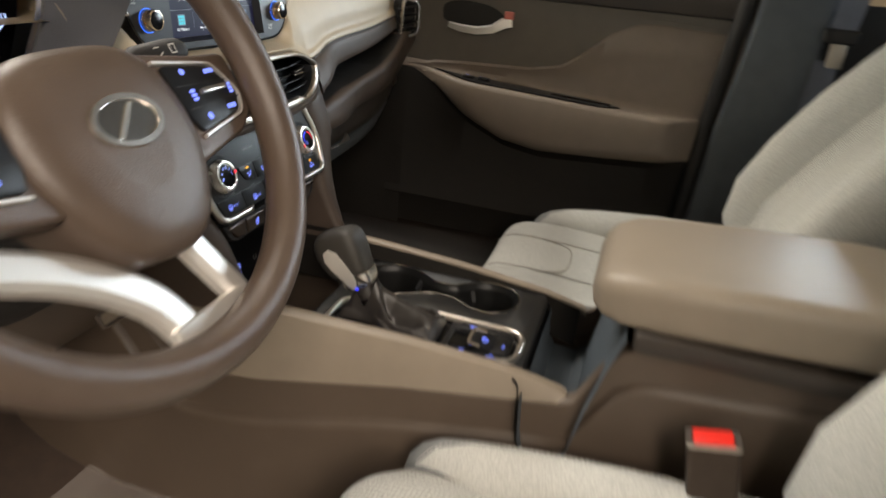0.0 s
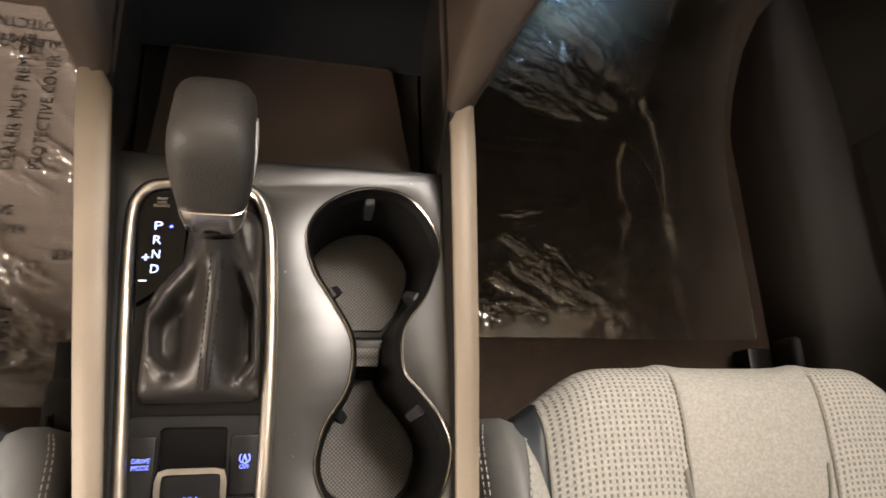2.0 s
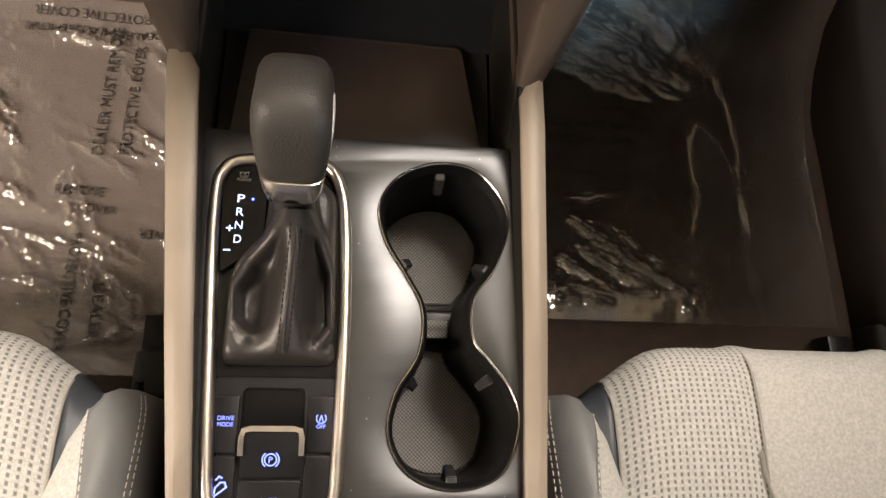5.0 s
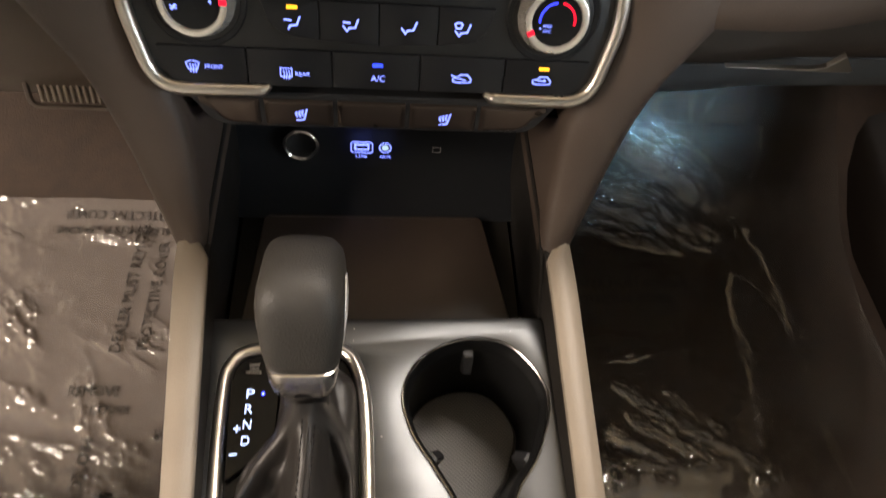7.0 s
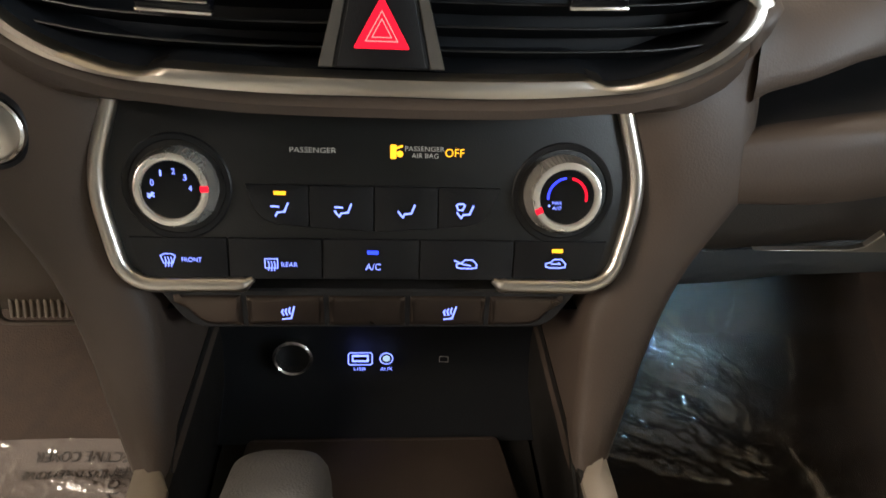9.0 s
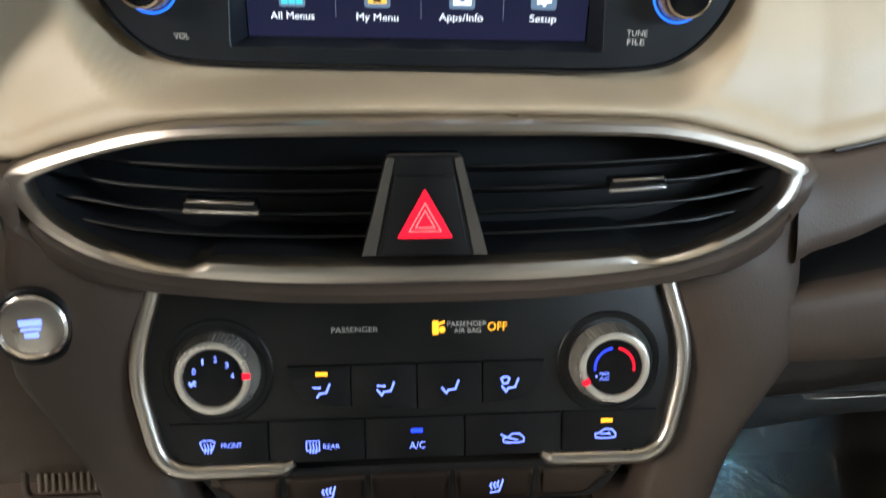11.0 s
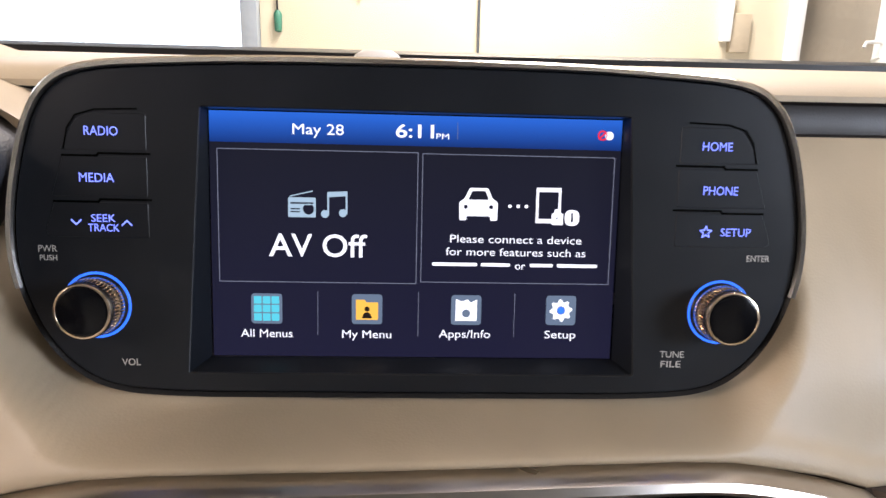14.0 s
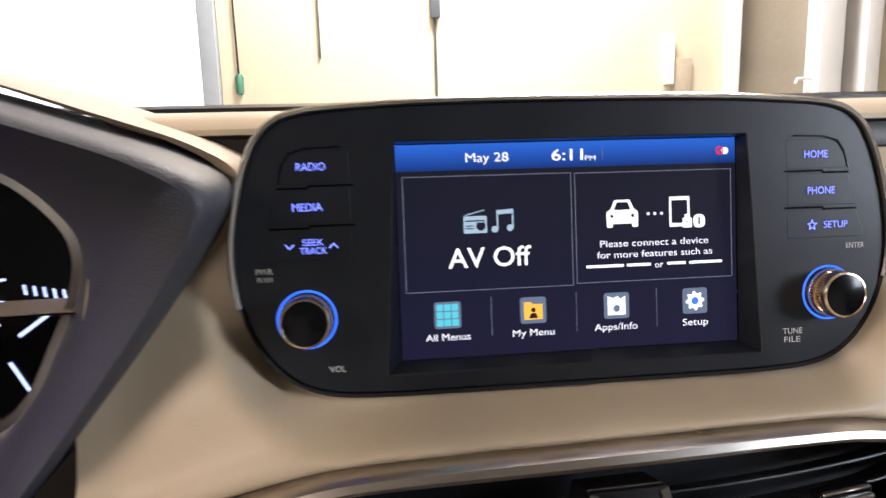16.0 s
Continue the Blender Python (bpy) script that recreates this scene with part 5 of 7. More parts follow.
XO = [0.1840, 0.1865, 0.1870, 0.1880, 0.1892, 0.1905, 0.1915, 0.1920, 0.1950, 0.1930, 0.1840, 0.1740, 0.1660, 0.1600, 0.1550, 0.1505, 0.1460, 0.1410, 0.1355, 0.1320]
YF = [-0.034, -0.046, -0.048, -0.050, -0.052, -0.0535, -0.057, -0.062, -0.066, -0.070, -0.074, -0.079, -0.084, -0.089, -0.095, -0.101, -0.109, -0.117, -0.126, -0.132]
for sg in (-1, 1):
    rows = []
    for z, a, b, y in zip(WZ, XI, XO, YF):
        w = b - a
        rows.append([(sg * (xx - 0.0) - 0.002, yy, z) for xx, yy in ((a, y + 0.13), (a, y + 0.012), (a + 0.0012, y + 0.005), (a + 0.005, y + 0.001), (a + w * 0.35, y - 0.001), (b - 0.016, y + 0.0010), (b - 0.009, y + 0.0045), (b - 0.003, y + 0.012), (b + 0.001, y + 0.024), (b + 0.006, y + 0.08), (b + 0.01, y + 0.18))])
    part("stack_wing", loft(rows), BROWN_SHADED, dash, "brown side wing of the centre stack", smooth=80)
# cross piece under the vent
rows = []
for x in np.linspace(-0.1690, 0.1690, 50):
    a = abs(x)
    zt = table_at(a, [0, 0.062, 0.114, 0.144, 0.164, 0.175, 0.1785, 0.205], [0.5262, 0.5258, 0.5278, 0.5335, 0.5430, 0.5545, 0.5640, 0.566])
    yv = vent_p(min(a, 0.18), zt, 0.0).y
    rows.append([(x, yv + 0.010, zt + 0.001), (x, yv - 0.001, zt - 0.0005), (x, yv - 0.0045, zt - 0.004), (x, yv - 0.0040, zt - 0.0085 - 0.006 * smooth(0.1, 0.18, a)), (x, yv + 0.003, zt - 0.0115 - 0.016 * smooth(0.1, 0.18, a)), (x, yv + 0.030, zt - 0.013 - 0.022 * smooth(0.1, 0.18, a))])
part("vent_sill", loft(rows), BROWN_SHADED, dash, "brown rounded sill below the vent")
# driver's knee panel with a small speaker grille
rows = []
for x in np.linspace(-0.64, -0.185, 30):
    rows.append([(x, y + 0.02 * smooth(-0.3, -0.62, x), z) for y, z in ((-0.035, 0.565), (-0.043, 0.545), (-0.046, 0.50), (-0.042, 0.455), (-0.030, 0.41), (-0.018, 0.372), (-0.008, 0.346), (0.004, 0.337), (0.10, 0.330))])
knee = part("knee_panel", loft(rows), BROWN, dash, "brown knee panel below the steering wheel")
for i in range(17):
    x = -0.232 + i * 0.0042
    part("grille_bar", block((0.0022, 0.004, 0.018), pose(x, -0.0125, 0.3545, -22, 0, 0), 0.0006, 1), TAUPE, knee)
part("grille_rim", plate([rounded([(-0.042, -0.012), (0.038, -0.012), (0.042, 0.012), (-0.042, 0.012)], 0.008), rounded([(-0.039, -0.0095), (0.035, -0.0095), (0.039, 0.0095), (-0.039, 0.0095)], 0.006)], -0.002, 0.002, plane_frame((-0.199, -0.0150, 0.3545), (1, 0, 0), (0, 0.38, 0.92)), 0.0006), BROWN, knee)
# start button on its dark pod
sb = thing("start_button", "round silver engine start button with a blue backlit mark", "start button", (-0.172, -0.06, 0.49))
m = plane_frame((-0.1735, -0.0625, 0.5005), (1, 0.10, 0), (0, 0.30, 1))
part("collar", lathe([(0.0185, -0.006), (0.0180, 0.0005), (0.0160, 0.0016), (0.0152, 0.0004), (0.0150, -0.006)], m), BLACK, sb)
part("ring", lathe([(0.0152, -0.004), (0.0150, 0.0022), (0.0138, 0.0030), (0.0128, 0.0018)], m), CHROME, sb, "chrome ring")
part("cap", lathe([(0.0129, 0.0016), (0.0110, 0.0024), (0.0, 0.0028)], m), SILVER, sb, "satin silver cap")
part("mark", blobs([rect(-0.0048, 0.0010, 0.0048, 0.0040, 0.0006), rect(-0.0042, -0.0010, 0.0042, 0.0003, 0.0004), rect(-0.0030, -0.0044, 0.0030, -0.0019, 0.0006)], m, 0.0031), BLUE, sb, "blue backlit writing bars")

# ---- centre console ----
con = thing("centre_console", "taupe and brown centre console with a brushed dark metal top", "console", (0, -0.35, 0.0))


def rail_z(y):
    return table_at(-y, [0.03, 0.118, 0.16, 0.30, 0.42, 0.474, 0.485], [0.330, 0.3380, 0.3395, 0.3325, 0.3205, 0.3080, 0.302])


def side_low(y):
    return table_at(-y, [0.05, 0.118, 0.30, 0.474, 0.5], [0.235, 0.242, 0.272, 0.291, 0.294])


def rail_x(sg, y):
    """Inner and outer edge of a rail, which narrows towards the rear."""
    t = min(max((-0.13 - y) / 0.27, 0), 1.3)
    return (lerp(0.1065, 0.0855, t), lerp(0.1280, 0.1000, t)) if sg < 0 else (lerp(0.1090, 0.1065, t), lerp(0.1280, 0.1220, t))


for sg in (-1, 1):
    rows = []
    for y in [-0.03, -0.06, -0.09] + list(np.linspace(-0.124, -0.468, 30)) + [-0.474, -0.479, -0.482]:
        z, lo_ = rail_z(y), side_low(y)
        k = 1 - 0.5 * smooth(-0.472, -0.484, y)
        xi_, xo_ = rail_x(sg, y)
        xi_ += 0.006 * smooth(-0.131, -0.124, y)
        rows.append([(sg * x - 0.001, y, zz) for x, zz in ((xi_ + 0.004, z - 0.010), (xi_, z - 0.004), (xi_ + 0.0004, z - 0.0012), (xi_ + 0.0018, z), (xi_ + 0.009, z + 0.0006), (xo_ - 0.005, z - 0.0002), (xo_ - 0.0012, z - 0.002), (xo_, z - 0.006), (xo_ + 0.003 * k, lerp(z, lo_, 0.6)), (xo_ + 0.004, lo_ + 0.002), (xo_ + 0.001, lo_))])
    part("rail", loft(rows, caps=True), TAUPE, con, "taupe side rail")
    inner_ = [[(sg * (rail_x(sg, y)[0] + dx_) - 0.001, y, rail_z(y) - dz_) for dx_, dz_ in ((0.003, 0.0030), (0.0004, 0.0034), (0.0, 0.006), (-0.0005, 0.060))] for y in np.linspace(-0.124, -0.474, 24)]
    part("rail_lining", loft(inner_), KICK, con, "dark brown inner face below the rail")
    rows = []
    for y in np.linspace(0.25, -0.90, 60):
        lo_ = side_low(max(min(y, -0.05), -0.5)) if y > -0.474 else table_at(-y, [0.474, 0.488, 0.500, 0.520, 0.540, 0.56, 0.70, 0.9], [0.294, 0.296, 0.318, 0.364, 0.386, 0.390, 0.402, 0.408])
        fr = smooth(-0.02, 0.1, y)
        lo_ = lo_ + fr * 0.12
        g = 0.04 + 0.010 * smooth(-0.3, 0.0, y)
        q = rail_x(sg, max(y, -0.45))[1] - 0.1300
        rows.append([(sg * (x + q) - 0.001, y, z) for x, z in ((0.118, lo_ + 0.004), (0.1295, lo_ + 0.003), (0.1335, lo_ - 0.001), (0.1342, lo_ - g * 0.6), (0.1362, lo_ - g), (0.1430, lo_ - g - 0.005), (0.1452, lo_ - g - 0.009), (0.1456, lo_ - g - 0.018), (0.1450, 0.15), (0.150, 0.06), (0.152, 0.0))])
    part("side_panel", loft(rows), BROWN, con, "brown lower side panel")
# brushed top with its two openings
cup_pts = [(0.0140, -0.2140), (0.0270, -0.1920), (0.0550, -0.1800), (0.0840, -0.1860), (0.1030, -0.2160), (0.0940, -0.2520), (0.0775, -0.2770), (0.0770, -0.3040), (0.0880, -0.3185), (0.1015, -0.3370), (0.1055, -0.3580), (0.0935, -0.3865), (0.0640, -0.3960), (0.0360, -0.3870), (0.0230, -0.3650), (0.0270, -0.3390), (0.0415, -0.3140), (0.0435, -0.2850), (0.0315, -0.2610), (0.0185, -0.2390)]
cup_loop = catmull(cup_pts, 6)
frame_pts = [(-0.0925, -0.2100), (-0.0895, -0.1960), (-0.0810, -0.1880), (-0.0600, -0.1855), (-0.0350, -0.1855), (-0.0210, -0.1890), (-0.0130, -0.2030), (-0.0085, -0.2300), (-0.0062, -0.3000), (-0.0072, -0.3750), (-0.0090, -0.4040), (-0.0195, -0.4170), (-0.0430, -0.4190), (-0.0660, -0.4170), (-0.0775, -0.4040), (-0.0820, -0.3750), (-0.0862, -0.3200), (-0.0910, -0.2550)]
frame_loop = catmull(frame_pts, 5)
ZT = 0.3135
FT = Matrix.Translation((0, 0, ZT)) @ pose(0, -0.30, 0, -0.6, 0, 0) @ Matrix.Translation((0, 0.30, 0))
top_loop = rounded([(-0.1050, -0.1665), (0.1070, -0.1650), (0.1075, -0.4050), (0.1035, -0.4290), (-0.0850, -0.4290), (-0.0900, -0.4050)], [0.002, 0.004, 0.004, 0.012, 0.012, 0.004], 4)
part("top_plate", plate([top_loop, cup_loop, offset(frame_loop, 0.003)], -0.004, 0.0, FT, 0.0008, 2), PLATE, con, "brushed dark metal top plate")
part("plate_skirt", plate([offset(top_loop, -0.002), offset(cup_loop, -0.0015), offset(frame_loop, 0.001)], -0.010, -0.0035, FT), BLACK, con, "black edge under the top plate")
# front drop of the top towards the tray, rear drop to the pocket
part("front_drop", block((0.212, 0.004, 0.045), pose(0, -0.1640, 0.2890, 8, 0, 0), 0.001), BLACK_SOFT, con)
rows = [[(x, -0.4270 + y, z) for y, z in ((0.004, 0.3125), (0.0, 0.311), (-0.004, 0.305), (-0.008, 0.25), (-0.010, 0.20))] for x in np.linspace(-0.105, 0.105, 12)]
part("rear_drop", loft(rows), BLACK, con, "gloss black rear edge")
# tray in front
part("tray_base", plate([rect(-0.1065, -0.166, 0.1025, -0.050, 0.003)], -0.002, 0.0, Matrix.Translation((0, 0, 0.2655))), KICK, con, "dark brown base under the tray mat")
part("tray_floor", plate([rounded([(-0.0985, -0.166), (0.0980, -0.166), (0.0800, -0.056), (-0.0885, -0.056)], 0.005)], -0.004, 0.0, Matrix.Translation((0, 0, 0.272)) @ pose(0, -0.1, 0, 1.5, 0, 0) @ Matrix.Translation((0, 0.1, 0)), 0.0008), TRAY, con, "dark brown rubber tray floor")
part("tray_lip", tube([(-0.084, -0.0575, 0.2735), (0.076, -0.0575, 0.2735)], 0.0010, n=6), TRAY, con, "thin lip at the back of the tray")
rows = [[(x, y, z) for y, z in ((-0.056, 0.268), (-0.042, 0.274), (-0.020, 0.284), (-0.0105, 0.300), (-0.006, 0.315), (-0.002, 0.350), (-0.012, 0.385), (-0.040, 0.398), (-0.070, 0.402))] for x in np.linspace(-0.118, 0.118, 14)]
part("tray_back", loft(rows), DUCT, con, "black rear wall of the tray recess")
for sg in (-1, 1):
    part("tray_side", plate([[(-0.168, 0.262), (-0.168, 0.302), (-0.135, 0.330), (-0.100, 0.345), (-0.006, 0.345), (-0.006, 0.262)]], -0.001, 0.001, Matrix.Translation((sg * 0.1085 - 0.002, 0, 0)) @ Matrix(((0, 0, 1, 0), (1, 0, 0, 0), (0, 1, 0, 0), (0, 0, 0, 1)))), KICK, con, "dark brown side of the tray recess")
FU = plane_frame((0, -0.0160, 0.3078), (1, 0, 0), (0, 0.22, 0.97))
sk = part("power_socket", lathe([(0.0134, -0.002), (0.0138, 0.0018), (0.0124, 0.0028), (0.0112, 0.0018), (0.0108, -0.016), (0.0, -0.016)], FU @ Matrix.Translation((-0.0610, 0.0010, 0.0))), CHROME, con, "chrome ringed power socket")
part("contact", lathe([(0.0036, -0.0160), (0.0036, -0.0100), (0.0, -0.0095)], FU @ Matrix.Translation((-0.0590, 0.0040, 0)), 12), BRASS, sk)
b3 = strokes([[(-0.0232, -0.0032), (-0.0232, 0.0040), (-0.0218, 0.0054), (-0.0082, 0.0054), (-0.0068, 0.0040), (-0.0068, -0.0032), (-0.0082, -0.0044), (-0.0218, -0.0044), (-0.0232, -0.0032)]], 0.0008, FU, 0.0008)
part("usb_mark", b3, BLUE, con, "blue backlit USB port frame")
part("usb_port", plate([rect(-0.0208, -0.0022, -0.0092, 0.0034, 0.0006)], 0.0002, 0.0008, FU), BLUE, con, "blue lit USB port")
part("usb_slot", plate([rect(-0.0196, -0.0004, -0.0104, 0.0022, 0.0003)], 0.0006, 0.0012, FU), GLOSS, con)
part("port_word", letters("USB", -0.0196, -0.0112, -0.0078, 0.0026, FU, 0.0008), BLUE, con)
ax = [Vector((0.0030 + p.x, 0.0006 + p.y)) for p in circle(0, 0, 0.0044, 20)]
part("aux_mark", strokes([ax + [ax[0]]], 0.0008, FU, 0.0008), BLUE, con, "blue backlit AUX port ring")
part("aux_port", blobs([circle(0.0030, 0.0006, 0.0026, 16)], FU, 0.0008), STEEL_UI, con)
part("port_word", letters("AUX", -0.0012, 0.0074, -0.0078, 0.0026, FU, 0.0008), BLUE, con)
part("charge_mark", strokes([[(0.0400, -0.0024), (0.0460, -0.0024), (0.0460, 0.0022), (0.0400, 0.0022), (0.0400, -0.0024)]], 0.0004, FU, 0.0008), PRINT, con, "faint grey charging mark")
# pocket behind the top plate and the armrest box
rows = [[(x, y, z) for y, z in ((-0.436, 0.300), (-0.440, 0.25), (-0.447, 0.235), (-0.478, 0.233), (-0.492, 0.245), (-0.502, 0.30), (-0.516, 0.36), (-0.528, 0.402))] for x in np.linspace(-0.122, 0.120, 12)]
part("pocket_liner", loft(rows), RUBBER_BLUE, con, "slate rubber lined pocket")
part("box_top", block((0.236, 0.36, 0.02), pose(-0.001, -0.715, 0.399), 0.006), BROWN_DARK, con)
arm = []
for y, wx, zt, zb in ((-0.486, 0.052, 0.425, 0.416), (-0.490, 0.072, 0.437, 0.409), (-0.500, 0.088, 0.447, 0.405), (-0.520, 0.098, 0.4535, 0.404), (-0.56, 0.104, 0.4580, 0.406), (-0.65, 0.106, 0.4640, 0.410), (-0.75, 0.106, 0.4680, 0.414), (-0.83, 0.104, 0.4680, 0.416), (-0.86, 0.098, 0.4640, 0.416), (-0.873, 0.085, 0.454, 0.420)):
    loop = rounded([(-wx, zb), (wx, zb), (wx, zt), (-wx, zt)], [0.008, 0.008, 0.020, 0.020], 6)
    arm.append([(p.x - 0.001, y, p.y + 0.003 * (1 - (p.x / wx) ** 2) * (1 if p.y > (zt + zb) / 2 else 0)) for p in loop])
part("armrest", loft(arm, closed_u=True, caps=True), TAUPE, con, "beige padded armrest lid", smooth=60)

# ---- cup holder ----
cup = thing("cup_holder", "black double cup holder with ribbed rubber inserts", "cup holder", (0.06, -0.29, 0.225))
n = len(cup_loop)
rows = []
for d, z in ((-0.0012, 0.0004), (-0.0008, 0.0014), (0.0, 0.0016), (0.0008, 0.0008), (0.0018, -0.004), (0.0034, -0.006), (0.0040, -0.012), (0.0060, -0.078)):
    rows.append([FT @ Vector((p.x, p.y, z)) for p in offset(cup_loop, d)])
part("wall", loft(rows[3:], closed_u=True), CUP, cup, "black inner wall")
part("rim", loft(rows[:4], closed_u=True), DARK_CHROME, cup, "thin dark chrome rim")
fl = Matrix.Translation((0, 0, 0.2365))
part("floor_plate", plate([offset(cup_loop, 0.0055)], -0.004, 0.0, fl), BLACK_SOFT, cup)
part("insert", plate([rounded([(p.x, p.y) for p in offset(cup_loop, 0.008) if p.y > -0.268], 0.001, 2)], 0.0, 0.0022, fl, 0.0008), INSERT, cup, "grey ribbed rubber insert")
part("insert", plate([rounded([(p.x, p.y) for p in offset(cup_loop, 0.008) if p.y < -0.300], 0.001, 2)], 0.0, 0.0022, fl, 0.0008), INSERT, cup, "grey ribbed rubber insert")
part("bridge", block((0.030, 0.022, 0.026), pose(0.0605, -0.284, 0.2480), 0.004, 3), BLACK, cup, "black divider between the cups")
part("bridge_top", block((0.020, 0.013, 0.003), pose(0.0590, -0.288, 0.2615, 10, 0, 0), 0.001), INSERT, cup, "ribbed pad on the divider")
for x, y, ang in ((0.0570, -0.1850, 0), (0.0300, -0.2530, 128), (0.0905, -0.2545, 232), (0.0345, -0.3275, 52), (0.0915, -0.3265, 308), (0.0640, -0.3915, 180)):
    mm_ = Matrix.Translation((x, y, ZT - 0.014)) @ Matrix.Rotation(radians(ang), 4, "Z")
    bmc = bmesh.new()
    v_ = [bmc.verts.new(mm_ @ Vector((a, b, c))) for a, b, c in ((-0.0034, 0.003, 0.004), (0.0034, 0.003, 0.004), (0.0034, -0.003, 0.004), (-0.0034, -0.003, 0.004), (-0.0032, -0.0105, -0.008), (0.0032, -0.0105, -0.008), (-0.0022, 0.002, -0.030), (0.0022, 0.002, -0.030))]
    for f in ((0, 1, 2, 3), (3, 2, 5, 4), (4, 5, 7, 6), (0, 3, 4, 6), (1, 7, 5, 2), (0, 6, 7, 1)):
        bmc.faces.new([v_[i] for i in f])
    bmesh.ops.bevel(bmc, geom=bmc.edges[:], offset=0.0007, segments=2, affect="EDGES")
    part("clip", bmc, FIN, cup, "grey rubber grip fin")

# ---- gear selector ----
gs = thing("gear_selector", "automatic gear lever with black leather boot inside a chrome frame", "gear lever", (-0.045, -0.27, 0.31))
p3 = [FT @ Vector((p.x, p.y, 0.0006)) for p in frame_loop]
sec = [(-0.0040, -0.004), (-0.0041, -0.0004), (-0.0036, 0.0012), (-0.0024, 0.0024), (-0.0006, 0.0031), (0.0012, 0.0028), (0.0028, 0.0018), (0.0037, 0.0004), (0.0039, -0.004)]
part("frame", sweep(p3, sec, (0, 0, 1), closed=True), FRAME_METAL, gs, "satin chrome frame")
part("base", plate([offset(frame_loop, 0.001)], -0.014, -0.005, FT), GLOSS, gs, "gloss black base")
ind = rounded([(-0.0895, -0.2090), (-0.0865, -0.1965), (-0.0790, -0.1905), (-0.0600, -0.1890), (-0.0600, -0.2460), (-0.0780, -0.2600), (-0.0858, -0.2660)], [0.004, 0.004, 0.004, 0.001, 0.006, 0.004, 0.002], 4)
part("indicator", plate([ind], -0.006, -0.0005, FT, 0.0006), GLOSS, gs, "gloss black gear indicator panel")
W = 0.0002
for ch, y in (("P", -0.2150), ("R", -0.2243), ("N", -0.2336), ("D", -0.2430)):
    part("gear_letter", letters(ch, -0.0788, -0.0742, y, 0.0056, FT, W), ICE, gs, "white-blue backlit gear letter")
part("gear_dot", blobs([circle(-0.0692, -0.2152, 0.0012, 12)], FT, W), BLUE_DEEP, gs, "deep blue lit dot")
part("gear_dot", blobs([circle(-0.0692, -0.2152, 0.0006, 10)], FT, W + 0.0001), ICE, gs)
part("gear_sign", strokes([[(-0.0836, -0.2360), (-0.0804, -0.2360)], [(-0.0820, -0.2344), (-0.0820, -0.2376)]], 0.0009, FT, W), ICE, gs)
part("gear_sign", strokes([[(-0.0842, -0.2508), (-0.0806, -0.2508)]], 0.0009, FT, W), ICE, gs)
for word, y, u0, u1 in (("SHIFT", -0.1968, -0.0792, -0.0728), ("LOCK", -0.1992, -0.0786, -0.0734), ("RELEASE", -0.2016, -0.0806, -0.0714)):
    part("print_word", letters(word, u0, u1, y, 0.0018, FT, W), PRINT, gs, "grey printed lettering")
# boot: folded leather from the base to the stem
base = rounded([(-0.0790, -0.3235), (-0.0112, -0.3225), (-0.0130, -0.2080), (-0.0330, -0.1940), (-0.0580, -0.1950), (-0.0605, -0.2400), (-0.0795, -0.2660)], [0.006, 0.006, 0.012, 0.01, 0.006, 0.008, 0.008], 6)
bl = resample(base, 150)


def along(x, y, line):
    """The strongest of the humps along a line of (x, y, height, width)."""
    best = 0.0
    for (x0, y0, h0, w0), (x1, y1, h1, w1) in zip(line[:-1], line[1:]):
        d = Vector((x1 - x0, y1 - y0))
        t = min(max(Vector((x - x0, y - y0)).dot(d) / d.length_squared, 0), 1)
        r_ = math.hypot(x - x0 - d.x * t, y - y0 - d.y * t)
        best = max(best, lerp(h0, h1, t) * math.exp(-(r_ / lerp(w0, w1, t)) ** 2.6))
    return best


CENTRE = [(-0.0405, -0.215, 0.036, 0.012), (-0.0405, -0.232, 0.047, 0.0135), (-0.0390, -0.262, 0.034, 0.0115), (-0.0410, -0.295, 0.0240, 0.0130), (-0.0425, -0.316, 0.0165, 0.020)]
LEFT = [(-0.0420, -0.232, 0.046, 0.012), (-0.0540, -0.250, 0.029, 0.0075), (-0.0660, -0.262, 0.019, 0.0050), (-0.0752, -0.277, 0.0160, 0.0036), (-0.0735, -0.298, 0.0150, 0.0038), (-0.0640, -0.3085, 0.0155, 0.0050)]
RIGHT = [(-0.0390, -0.232, 0.046, 0.012), (-0.0245, -0.246, 0.024, 0.0065), (-0.0150, -0.266, 0.0160, 0.0042), (-0.0130, -0.300, 0.0150, 0.0034), (-0.0210, -0.3110, 0.0155, 0.0048)]


def boot_height(x, y, edge):
    puff = 0.0130 * (1 - math.exp(-edge / 0.0035))
    hollow = max(math.exp(-(((x + 0.0635) / 0.0100) ** 6 + ((y + 0.284) / 0.0185) ** 6)), math.exp(-(((x + 0.0235) / (0.0088 + 0.12 * max(-0.262 - y, 0))) ** 6 + ((y + 0.287) / 0.0250) ** 6)))
    puff = puff * (1 - hollow) - 0.0012 * hollow * min(1.0, edge / 0.006)
    hs = [puff] + [along(x, y, ln_) * (1 - math.exp(-edge / 0.003)) for ln_ in (CENTRE, LEFT, RIGHT)]
    return (sum(h ** 4 for h in hs) ** 0.25 if puff > 0 else puff + sum(h ** 4 for h in hs[1:]) ** 0.25) + 0.0005 * noise.noise((x * 160, y * 160, 2.0))


centre = Vector((-0.0410, -0.2285))
rows = []
for s in np.linspace(0, 1, 46):
    row = []
    for p in bl:
        a_ = math.atan2(p.y - centre.y, p.x - centre.x)
        tgt = centre + Vector((0.0120 * math.cos(a_), 0.0105 * math.sin(a_)))
        q = Vector((p.x, p.y)).lerp(tgt, s)
